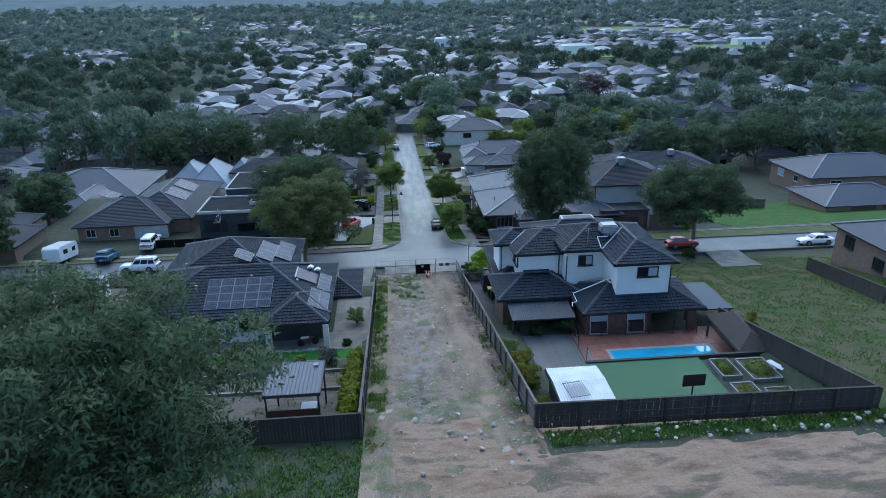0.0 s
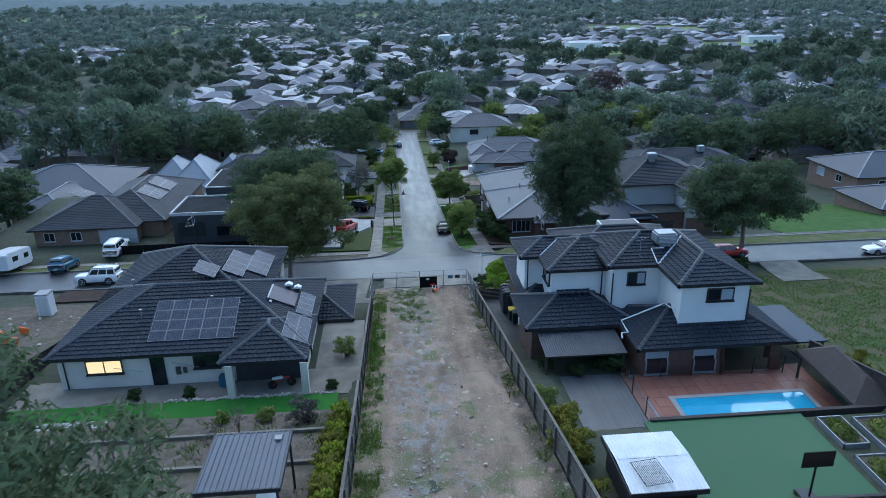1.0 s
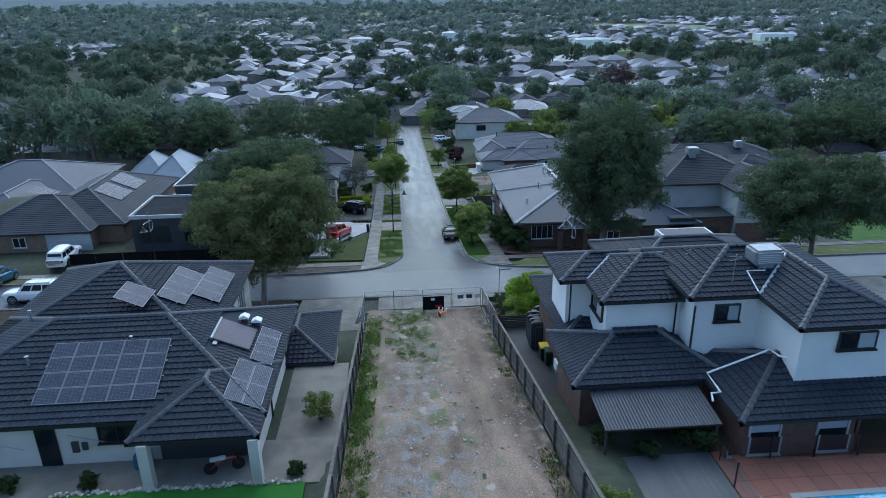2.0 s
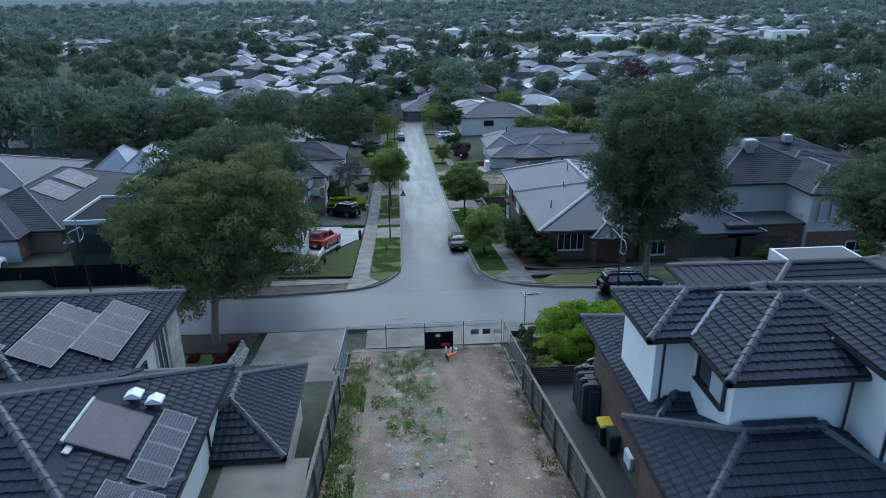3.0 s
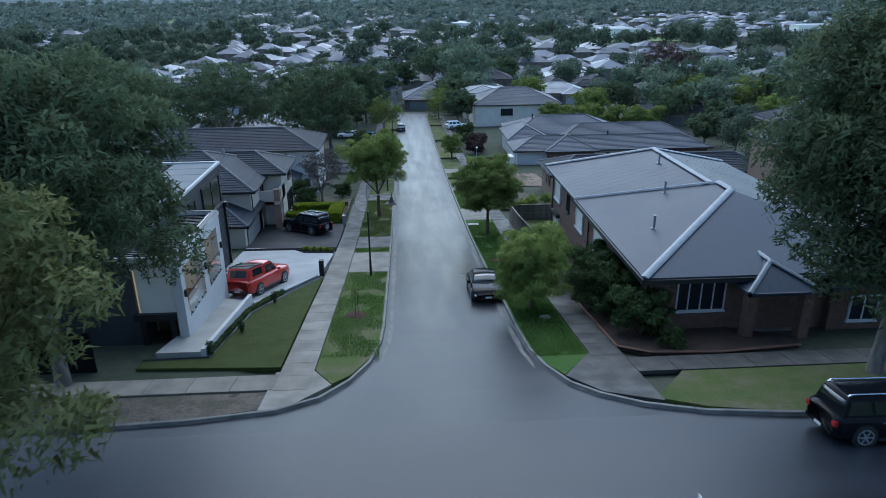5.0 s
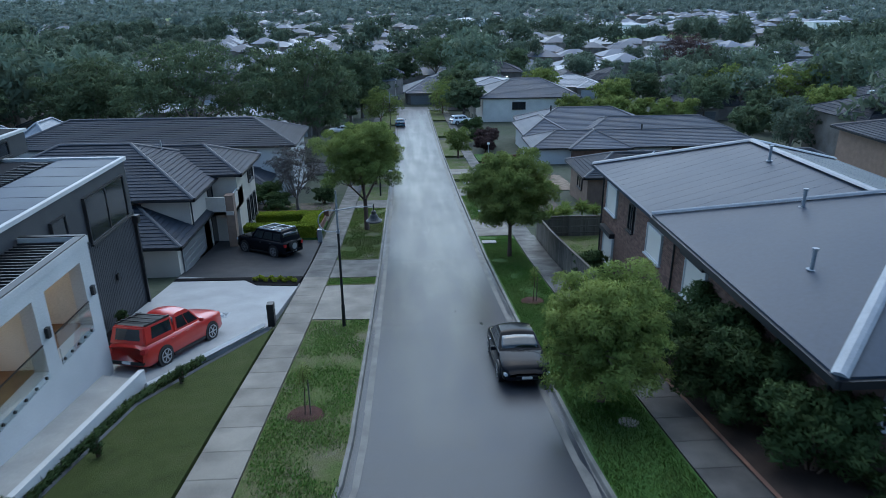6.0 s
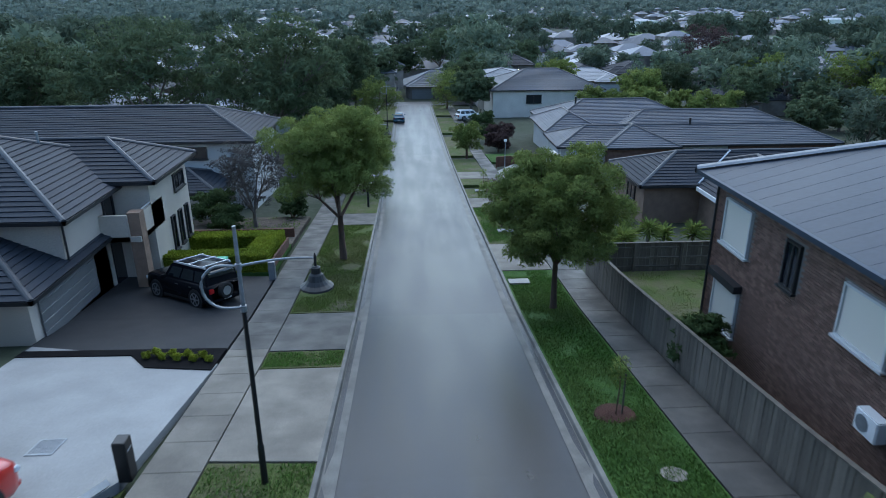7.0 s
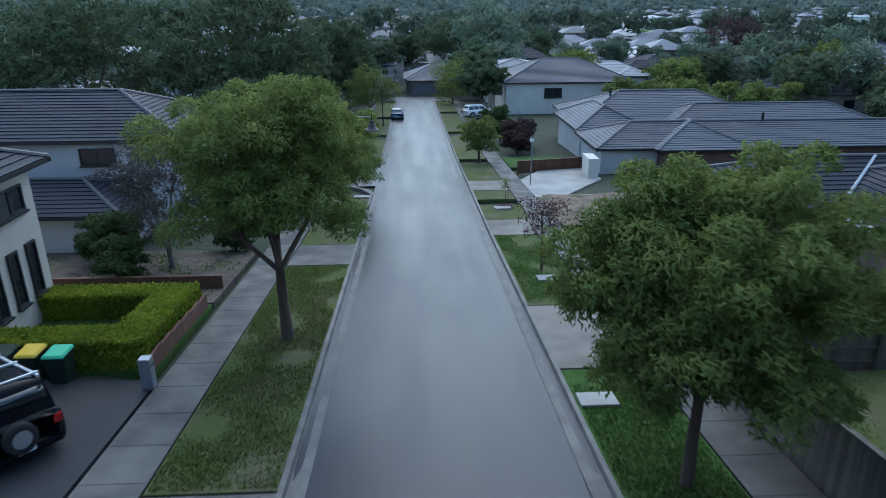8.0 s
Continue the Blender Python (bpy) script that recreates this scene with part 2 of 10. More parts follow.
ROOF_BROWN = paint("brown_roof_tiles", (0.015, 0.022, 0.033), (0.023, 0.031, 0.044), scale=0.4, fine=12, gloss=0.24, rough=0.65, bump=0.12, island=0.25, vary=0.2)
ROOF_METAL = paint("grey_steel_roof", (0.022, 0.035, 0.056), (0.029, 0.043, 0.066), scale=0.25, fine=6, rough=0.45, rough2=0.52, gloss=0.30, metal=0.0, bump=0.03)
ROOF_PALE = paint("pale_steel_roof", (0.21, 0.235, 0.27), (0.17, 0.195, 0.225), scale=0.3, fine=6, rough=0.45, bump=0.03, vary=0.3)
CAP = paint("ridge_caps", (0.055, 0.062, 0.074), (0.040, 0.045, 0.055), scale=2, fine=20, rough=0.5, bump=0.1, vary=0.3)
SILVER = paint("silver_flashing", (0.60, 0.63, 0.66), (0.52, 0.54, 0.56), scale=3, fine=20, rough=0.4, metal=0.4, bump=0.05)
BRICK = paint("dark_brown_brick", (0.105, 0.060, 0.047), (0.145, 0.088, 0.068), scale=3, fine=30, rough=0.85, bump=0.3, island=0.55, vary=0.3)
MORTAR = paint("mortar", (0.17, 0.155, 0.145), (0.13, 0.12, 0.11), scale=3, fine=40, rough=0.95, bump=0.3)
TAN_BRICK = paint("tan_brick", (0.20, 0.135, 0.10), (0.25, 0.17, 0.125), scale=2, fine=18, rough=0.9, bump=0.3, vary=0.25)
RENDER_CREAM = paint("cream_render", (0.66, 0.62, 0.56), (0.58, 0.545, 0.49), scale=0.6, fine=25, rough=0.85, bump=0.15)
RENDER_GREY = paint("warm_grey_render", (0.54, 0.485, 0.42), (0.475, 0.425, 0.37), scale=0.5, fine=25, rough=0.85, bump=0.15)
RENDER_PALE = paint("off_white_render", (0.50, 0.50, 0.495), (0.43, 0.432, 0.43), scale=0.5, fine=20, rough=0.8, bump=0.08)
RENDER_WHITE = paint("white_render", (0.76, 0.755, 0.74), (0.68, 0.675, 0.665), scale=0.5, fine=20, rough=0.75, bump=0.08)
FAR_WALL = paint("house_walls", (0.30, 0.27, 0.24), (0.17, 0.145, 0.125), scale=0.5, fine=8, rough=0.9, bump=0.1, vary=0.9)
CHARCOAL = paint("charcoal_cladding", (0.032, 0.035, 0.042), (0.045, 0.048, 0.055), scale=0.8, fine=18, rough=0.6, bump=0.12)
FLAT_ROOF = paint("flat_roof_membrane", (0.016, 0.018, 0.022), (0.024, 0.026, 0.030), scale=0.6, fine=14, rough=0.9, gloss=0.1, bump=0.1)
GUTTER = plain("black_gutter", (0.018, 0.02, 0.024), 0.4)
WHITE = plain("white_paint", (0.72, 0.73, 0.74), 0.45)
BLIND = plain("white_roller_shutter", (0.62, 0.59, 0.53), 0.5)
GLASS = plain("dark_window_glass", (0.012, 0.016, 0.022), 0.08)
CAR_GLASS = paint("tinted_car_glass", (0.008, 0.014, 0.018), (0.010, 0.016, 0.020), rough=0.06, bump=0, gloss=0.7, coat=0.3)
CURTAIN = plain("pale_curtain", (0.35, 0.39, 0.43), 0.6)
LIT = plain("lit_window", (1.0, 0.72, 0.38), 0.5, emit=0.38)
# Wall finish with a faint glow of its own, in place of lamplight.
GLOW_WALL = plain("glowing_balcony_wall", (0.9, 0.68, 0.42), 0.7, emit=0.10)
LAMP_GLOW = plain("lamp_glow", (1.0, 0.75, 0.45), 0.5, emit=14.0)
FRAME = plain("dark_window_frame", (0.02, 0.021, 0.024), 0.4)
PALE_FRAME = plain("pale_window_frame", (0.5, 0.51, 0.52), 0.4)
GARAGE = paint("garage_door_grey", (0.16, 0.165, 0.17), (0.14, 0.145, 0.15), scale=1, fine=12, rough=0.5, bump=0.05)
GARAGE_WHITE = paint("garage_door_pale", (0.42, 0.44, 0.46), (0.38, 0.40, 0.42), scale=1, fine=12, rough=0.5, bump=0.05)
TIMBER = paint("weathered_palings", (0.140, 0.124, 0.104), (0.092, 0.083, 0.072), scale=0.6, fine=9, rough=0.9, bump=0.35, vary=0.55, stretch=(8, 8, 1))
DARK_TIMBER = paint("dark_stained_timber", (0.05, 0.042, 0.038), (0.035, 0.03, 0.028), scale=1, fine=12, rough=0.8, bump=0.25, vary=0.4, stretch=(8, 8, 1))
RED_TIMBER = paint("reddish_timber", (0.14, 0.065, 0.04), (0.10, 0.05, 0.035), scale=1, fine=12, rough=0.8, bump=0.2, vary=0.3)
PANEL = paint("solar_glass", (0.030, 0.040, 0.062), (0.040, 0.050, 0.075), scale=0.5, fine=4, rough=0.25, bump=0, vary=0.15, gloss=0.15)
PANEL_LINE = plain("panel_frame", (0.13, 0.145, 0.17), 0.45, 0.2)
THERMAL = paint("solar_collector_glass", (0.105, 0.088, 0.105), (0.085, 0.072, 0.088), scale=0.6, fine=8, rough=0.3, gloss=0.12, bump=0.02)
BLACK = plain("black_metal", (0.012, 0.013, 0.015), 0.45)
GALV = paint("galvanised_steel", (0.32, 0.34, 0.36), (0.26, 0.28, 0.30), scale=4, fine=20, rough=0.45, metal=0.5, bump=0.05)
BARK = paint("pale_gum_bark", (0.20, 0.175, 0.155), (0.11, 0.095, 0.085), scale=1.5, fine=8, rough=0.95, bump=0.5, stretch=(3, 3, 0.7))
BARK_RED = paint("brown_bark", (0.14, 0.085, 0.06), (0.085, 0.06, 0.048), scale=2, fine=10, rough=0.95, bump=0.6, stretch=(4, 4, 0.7))
LEAF_GUM = leaf("gum_leaves", (0.105, 0.130, 0.055), (0.150, 0.165, 0.070))
LEAF_DARK = leaf("dark_gum_leaves", (0.080, 0.120, 0.066), (0.122, 0.160, 0.086))
LEAF_STREET = leaf("street_tree_leaves", (0.135, 0.190, 0.052), (0.225, 0.270, 0.078))
LEAF_BRIGHT = leaf("bright_maple_leaves", (0.17, 0.29, 0.030), (0.29, 0.40, 0.045))
# Distance haze is put into these greens: paler and bluer than near leaves.
LEAF_FAR_HAZED = leaf("far_leaves_with_haze", (0.092, 0.134, 0.096), (0.138, 0.182, 0.126), vary=0.6)
# Blue-grey of the far roofs, lightened and blued to stand for haze.
ROOF_FAR_HAZED = paint("far_blue_grey_roofs_with_haze", (0.090, 0.114, 0.156), (0.050, 0.066, 0.096), scale=0.05, fine=2, rough=0.5, gloss=0.35, bump=0.03, island=0.5)
STEEL_CAP = paint("steel_ridge_caps", (0.22, 0.25, 0.285), (0.18, 0.205, 0.235), scale=2, fine=20, rough=0.45, bump=0.05)
# Woods further out carry still more haze in their grey-blue green.
LEAF_PLAIN_HAZED = leaf("grey_green_woods_with_haze", (0.125, 0.170, 0.150), (0.170, 0.210, 0.180))
# Backdrop hills, with the blue of the haze mixed into the base colour.
HAZED_HILLS = blend("wooded_hills_with_haze", [(0.07, 0.10, 0.105), (0.11, 0.145, 0.15)], 0.004, 0.03)
LEAF_HEDGE = leaf("yellow_green_hedge_leaves", (0.25, 0.29, 0.03), (0.15, 0.20, 0.028))
LEAF_SHRUB = leaf("shrub_leaves", (0.042, 0.075, 0.030), (0.07, 0.105, 0.038))
LEAF_YELLOW = leaf("yellowing_leaves", (0.22, 0.20, 0.04), (0.13, 0.15, 0.03))
WEED = leaf("weed_leaves", (0.075, 0.15, 0.03), (0.13, 0.19, 0.05))
DRY_BLADES = leaf("patchy_grass_blades", (0.110, 0.168, 0.044), (0.160, 0.182, 0.072))
BLADES = leaf("grass_blades", (0.084, 0.180, 0.038), (0.130, 0.208, 0.060))
LEAF_RED = leaf("red_leaves", (0.14, 0.025, 0.03), (0.09, 0.02, 0.025))
LEAF_GREY = leaf("grey_twigs", (0.115, 0.105, 0.10), (0.085, 0.08, 0.078))
LEAF_MAROON = leaf("maroon_twigs", (0.085, 0.055, 0.055), (0.065, 0.045, 0.045))
POOL_TILE = paint("pool_lining", (0.05, 0.42, 0.68), (0.06, 0.48, 0.74), scale=0.5, fine=6, rough=0.25, bump=0)
PAVER = paint("terracotta_paving", (0.27, 0.115, 0.080), (0.23, 0.10, 0.072), scale=0.7, fine=14, rough=0.35, rough2=0.55, bump=0.12, vary=0.2)
DECK = paint("grey_decking", (0.075, 0.08, 0.088), (0.095, 0.10, 0.108), scale=0.6, fine=14, rough=0.5, bump=0.15, vary=0.2)
STONE = paint("rubble_stone", (0.42, 0.39, 0.35), (0.25, 0.23, 0.20), scale=1.5, fine=10, rough=0.95, bump=0.4, vary=0.6, island=0.6)
WHITE_SHEET = paint("white_sheet_roof", (0.62, 0.65, 0.68), (0.52, 0.55, 0.58), scale=1, fine=10, rough=0.5, bump=0.05)
BLUE_SHEET = paint("blue_grey_sheet_roof", (0.085, 0.105, 0.135), (0.075, 0.092, 0.120), scale=1, fine=10, gloss=0.3, rough=0.45, bump=0.05)
CORRUGATED = paint("translucent_sheeting", (0.045, 0.052, 0.064), (0.065, 0.072, 0.085), scale=0.8, fine=8, gloss=0.25, rough=0.4, rough2=0.5, bump=0.05)
THATCH = paint("dark_thatch", (0.045, 0.038, 0.034), (0.065, 0.055, 0.048), scale=3, fine=30, rough=0.95, bump=0.6, stretch=(1, 8, 1))
CLEAR = plain("clear_glass", (0.8, 0.9, 0.95), 0.03, transmission=1.0)
CAR_BLACK = paint("black_car_paint", (0.006, 0.007, 0.010), (0.008, 0.009, 0.012), rough=0.18, bump=0, gloss=0.08)
CAR_RED = paint("red_car_paint", (0.46, 0.018, 0.012), (0.44, 0.017, 0.012), rough=0.35, bump=0, coat=0.8)
CAR_WHITE = paint("white_car_paint", (0.72, 0.73, 0.74), (0.70, 0.71, 0.72), rough=0.35, bump=0, coat=0.6)
CAR_BLUE = paint("blue_car_paint", (0.02, 0.12, 0.20), (0.02, 0.11, 0.19), rough=0.35, bump=0, coat=0.8)
TYRE = plain("tyre_rubber", (0.012, 0.012, 0.013), 0.85)
RIM = plain("alloy_rim", (0.45, 0.47, 0.5), 0.3, 0.8)
CHROME = plain("chrome", (0.7, 0.72, 0.75), 0.12, 1.0)
TAIL = plain("red_tail_light", (0.35, 0.01, 0.012), 0.25)
HEAD = plain("clear_head_light", (0.6, 0.63, 0.66), 0.15)
PLATE = plain("white_plate", (0.6, 0.6, 0.6), 0.5)
BIN_GREEN = plain("dark_green_plastic", (0.015, 0.035, 0.025), 0.5)
LID_YELLOW = plain("yellow_lid", (0.62, 0.44, 0.04), 0.5)
LID_GREEN = plain("bright_green_lid", (0.05, 0.45, 0.25), 0.5)
ORANGE = plain("orange_plastic", (0.8, 0.15, 0.02), 0.5)
SIGN_GREEN = plain("street_sign_face", (0.78, 0.80, 0.80), 0.4)
SIGN_INK = plain("street_sign_lettering", (0.04, 0.10, 0.07), 0.5)
BLACK_CLOTH = paint("black_fence_cloth", (0.008, 0.008, 0.009), (0.012, 0.012, 0.013), rough=0.95, bump=0.2, gloss=0.05)
FASCIA_TIMBER = paint("warm_timber_soffit", (0.22, 0.13, 0.07), (0.18, 0.10, 0.055), scale=2, fine=14, rough=0.5, bump=0.1)


# ---- the lie of the land: a slope falling away from the eye and running out into a plain ----
LAND_Y = (-400, -120, 0, 20, 29, 42, 56, 68, 73, 77, 85, 88, 94, 98.4, 107.5, 120, 128, 141, 171, 233, 330, 9000)
LAND_Z = (85, 48, 25.8, 21.6, 19.85, 17.05, 14.15, 11.5, 10.6, 10.25, 9.4, 8.85, 7.9, 7.25, 5.8, 4.1, 3.35, 2.05, -0.35, -3.5, -6, -6)


def gz(y):
    return float(np.interp(y, LAND_Y, LAND_Z))


# Level terraces cut into the slope: x from, to, y from, to, height.
PADS = (
    (5.4, 22.6, 39.5, 64.0, 15.75), (2.9, 22.6, 28.6, 39.5, 17.45), (-29.5, -7.15, 43.2, 57.0, 15.6),
    (-10.0, -7.15, 57.0, 65.0, 13.1), (-29.5, -10.0, 57.0, 67.0, 13.1),
    (-60.0, -34.5, 90.8, 120.0, 9.1),
)


def land(x, y):
    for x0, x1, y0, y1, z in PADS:
        if x0 <= x <= x1 and y0 <= y <= y1:
            return z
    return gz(y)


# ---- building helpers ----
class Geo:
    """Gathers vertices and faces of one mesh."""

    def __init__(self):
        self.v, self.f, self.n = [], [], []

    def poly(self, pts):
        k = len(self.v)
        self.v += [tuple(p) for p in pts]
        self.f.append(tuple(range(k, k + len(pts))))
        return self

    def mesh(self, verts, faces):
        k = len(self.v)
        self.v += [tuple(p) for p in verts]
        self.f += [tuple(i + k for i in f) for f in faces]
        return self

    def box(self, x0, x1, y0, y1, z0, z1):
        self.mesh([(x0, y0, z0), (x1, y0, z0), (x1, y1, z0), (x0, y1, z0), (x0, y0, z1), (x1, y0, z1), (x1, y1, z1), (x0, y1, z1)],
                  [(0, 3, 2, 1), (4, 5, 6, 7), (0, 1, 5, 4), (1, 2, 6, 5), (2, 3, 7, 6), (3, 0, 4, 7)])
        return self

    def tube(self, pts, radii, sides=8, caps=True):
        """A round tube along points, with a radius at each."""
        pts = [Vector(p) for p in pts]
        if not hasattr(radii, "__len__"):
            radii = [radii] * len(pts)
        k = len(self.v)
        for i, p in enumerate(pts):
            d = (pts[min(i + 1, len(pts) - 1)] - pts[max(i - 1, 0)]).normalized()
            a = d.cross(Vector((0, 0, 1)) if abs(d.z) < 0.9 else Vector((1, 0, 0))).normalized()
            b = d.cross(a)
            for s in range(sides):
                w = 2 * math.pi * s / sides
                self.v.append(tuple(p + radii[i] * (math.cos(w) * a + math.sin(w) * b)))
        for i in range(len(pts) - 1):
            for s in range(sides):
                t = (s + 1) % sides
                self.f.append((k + i * sides + s, k + i * sides + t, k + (i + 1) * sides + t, k + (i + 1) * sides + s))
        if caps:
            self.f.append(tuple(k + s for s in range(sides)))
            self.f.append(tuple(k + (len(pts) - 1) * sides + s for s in reversed(range(sides))))
        return self

    def prism(self, outline, z0, z1):
        """An upright block over an outline of x, y."""
        n, k = len(outline), len(self.v)
        self.v += [(x, y, z0) for x, y in outline] + [(x, y, z1) for x, y in outline]
        self.f.append(tuple(k + n + i for i in range(n)))
        self.f.append(tuple(k + i for i in reversed(range(n))))
        for i in range(n):
            j = (i + 1) % n
            self.f.append((k + i, k + j, k + n + j, k + n + i))
        return self

    def data(self, name, mat, smooth=False):
        me = bpy.data.meshes.new(name)
        me.from_pydata(self.v, [], self.f)
        me.materials.append(mat)
        if self.n:
            me.normals_split_custom_set_from_vertices(self.n)
        elif smooth:
            me.polygons.foreach_set("use_smooth", [True] * len(me.polygons))
        me.update()
        return me


def part(name, geo, mat, parent=None, label="", smooth=False, m=None):
    """One mesh object, under a thing or a part."""
    ob = new(name, geo.data(name, mat, smooth) if isinstance(geo, Geo) else geo)
    ob.parent = parent
    if m is not None:
        ob.matrix_local = m
    if label:
        ob["label"] = label
    return ob


def thing(name, label, category, m=None, group="", kind=""):
    ob = new(name)
    ob.empty_display_size = 0.3
    if m is not None:
        ob.matrix_world = m
    return tagged(ob, label, category, group, kind)


def lone(name, geo, mat, label, category, group="", kind="", smooth=False):
    return tagged(part(name, geo, mat, smooth=smooth), label, category, group, kind)


def bevelled(geo, name, mat, width=0.02, segments=2):
    bm = bmesh.new()
    me = geo.data(name, mat)
    bm.from_mesh(me)
    bmesh.ops.remove_doubles(bm, verts=bm.verts, dist=1e-4)
    bmesh.ops.bevel(bm, geom=list(bm.edges), offset=width, segments=segments, affect="EDGES", clamp_overlap=True)
    bm.to_mesh(me)
    bm.free()
    return me


def welded(geo, name, mat):
    """A mesh of one piece from faces that meet."""
    bm = bmesh.new()
    me = geo.data(name, mat)
    bm.from_mesh(me)
    bmesh.ops.remove_doubles(bm, verts=bm.verts, dist=0.003)
    bm.to_mesh(me)
    bm.free()
    return me


def strips(poly, step=2.0):
    """Cuts an outline into bands of y, so that it can lie on the land."""
    def clip(pts, k, sign):
        out = []
        for i, p in enumerate(pts):
            q = pts[(i + 1) % len(pts)]
            a, b = sign * (p[1] - k), sign * (q[1] - k)
            if a >= 0:
                out.append(p)
            if a * b < 0:
                t = a / (a - b)
                out.append((p[0] + t * (q[0] - p[0]), k))
        return out
    ys = [p[1] for p in poly]
    cuts = sorted({round(math.floor(min(ys) / step) * step + i * step, 3) for i in range(int((max(ys) - min(ys)) / step) + 3)} | {y for y in LAND_Y if min(ys) < y < max(ys)})
    for a, b in zip(cuts, cuts[1:]):
        band = clip(clip(poly, a, 1), b, -1) if clip(poly, a, 1) else []
        if len(band) >= 3:
            yield band


def drape(geo, poly, dz, skirt=0.35, step=2.0, height=None):
    """A slab lying on the land over an outline (anticlockwise), with sides."""
    h = height or gz
    for band in strips(poly, step):
        geo.poly([(x, y, h(y) + dz) for x, y in band])
    for i, p in enumerate(poly if skirt else ()):
        q = poly[(i + 1) % len(poly)]
        n = max(1, int(abs(q[1] - p[1]) / step) + 1)
        for k in range(n):
            a = [p[j] + (q[j] - p[j]) * k / n for j in (0, 1)]
            b = [p[j] + (q[j] - p[j]) * (k + 1) / n for j in (0, 1)]
            za, zb = h(a[1]) + dz, h(b[1]) + dz
            geo.poly([(*a, za - skirt), (*b, zb - skirt), (*b, zb), (*a, za)])
    return geo


# ---- ground, roads and paths ----
def axis(fine0, fine1, step, far0, far1):
    a = list(np.arange(fine0, fine1 + 1e-6, step))
    lo, hi, d = fine0, fine1, step
    while lo > far0:
        d *= 1.35
        lo -= d
        a.insert(0, max(lo, far0))
    d = step
    while hi < far1:
        d *= 1.35
        hi += d
        a.append(min(hi, far1))
    return a


def in_street(x, y):
    return (abs(x) < 9.6 and 85 < y < 232) or 74.0 < y < 91.0 or (-5 < x < 40 and 224 < y < 240) or (-80 < x < 0 and 154.5 < y < 167)


gx, gy = axis(-62, 62, 1.0, -4200, 4200), axis(10, 240, 1.0, -160, 4800)
gv = [(x, y, (gz(y) - 0.15 if in_street(x, y) else land(x, y))) for y in gy for x in gx]
nx = len(gx)
gf = [(j * nx + i, j * nx + i + 1, (j + 1) * nx + i + 1, (j + 1) * nx + i) for j in range(len(gy) - 1) for i in range(nx - 1)]
lone("ground", Geo().mesh(gv, gf), TERRAIN, "sloping suburban ground of grass and soil", "ground", kind="structure", smooth=True)

K = 3.42
W_CORNER = [(-3.42, 96.5), (-3.52, 94.0), (-3.92, 91.4), (-4.7, 89.3), (-5.8, 87.6), (-7.4, 86.55), (-10.4, 85.95), (-14.5, 85.65), (-70, 86.6)]
E_CORNER = [(3.42, 95.0), (3.5, 92.3), (3.8, 90.2), (4.45, 88.2), (5.4, 86.9), (6.8, 85.8), (8.8, 84.95), (12, 84.5), (70, 84.3)]
S_KERB = [(-260, 82.5), (-70, 79.2), (-22, 77.9), (-6, 77.45), (6, 77.15), (30, 77.0), (260, 77.0)]
road = Geo()
drape(road, [(-K, 96.5), (K, 95.0), (K, 229), (-K, 229)], 0.0, 0)
lone("road", road, ASPHALT, "wet dark asphalt street running downhill", "road", kind="structure")
road = Geo()
drape(road, [(70, 77.0), (70, 84.3)] + E_CORNER[-2::-1] + W_CORNER + S_KERB[1:6], 0.0, 0)
drape(road, [(70, 77.0), (260, 77.0), (260, 84.3), (70, 84.3)], 0.0, 0)
drape(road, [(-260, 82.5), (-70, 79.2), (-70, 86.6), (-260, 89.9)], 0.0, 0)
drape(road, [(-80, 157.0), (-K, 157.0), (-K, 165.5), (-80, 165.5)], 0.006, 0)
drape(road, [(-60, 229), (90, 229), (90, 236), (-60, 236)], 0.0, 0)
lone("road", road, CROSS_ASPHALT, "wet dark asphalt cross street at a T-junction", "road", kind="structure")


def kerb(path, side, closed=False):
    """A kerb with its gutter along a line; side 1: the pavement lies to the left of the way along it."""
    pts = []
    for a, b in zip(path, path[1:]):
        n = max(1, int(math.dist(a, b) / 2.0))
        pts += [(a[0] + (b[0] - a[0]) * k / n, a[1] + (b[1] - a[1]) * k / n) for k in range(n)]
    pts.append(path[-1])
    prof = [(-0.42, 0.012), (-0.06, -0.012), (0.0, 0.0), (0.03, 0.125), (0.05, 0.14), (0.16, 0.14), (0.16, -0.1)]
    g = Geo()
    for i, p in enumerate(pts):
        a, b = pts[max(i - 1, 0)], pts[min(i + 1, len(pts) - 1)]
        d = math.dist(a, b)
        nx_, ny_ = -(b[1] - a[1]) / d * side, (b[0] - a[0]) / d * side
        g.v += [(p[0] + nx_ * o, p[1] + ny_ * o, gz(p[1]) + z + 0.004) for o, z in prof]
    m = len(prof)
    for i in range(len(pts) - 1):
        g.f += [(i * m + k, i * m + k + 1, (i + 1) * m + k + 1, (i + 1) * m + k) for k in range(m - 1)]
    return g


lone("kerb", kerb([(-80, 157.0), (-7.5, 157.0), (-5.4, 156.6), (-4.2, 155.4), (-K, 153.4), (-K, 142)] + W_CORNER, -1), KERB, "grey concrete kerb and gutter", "kerb", kind="structure")
lone("kerb", kerb([(K, 229)] + E_CORNER, 1), KERB, "grey concrete kerb and gutter", "kerb", kind="structure")
lone("kerb", kerb([(-K, 229), (-K, 169.2), (-4.4, 167.0), (-6.5, 165.7), (-8, 165.5), (-80, 165.5)], -1), KERB, "grey concrete kerb and gutter", "kerb", kind="structure")
lone("kerb", kerb(S_KERB, -1), KERB, "grey concrete kerb and gutter", "kerb", kind="structure")
lone("kerb", kerb([(70, 84.3), (260, 84.3)], 1), KERB, "grey concrete kerb and gutter", "kerb", kind="structure")


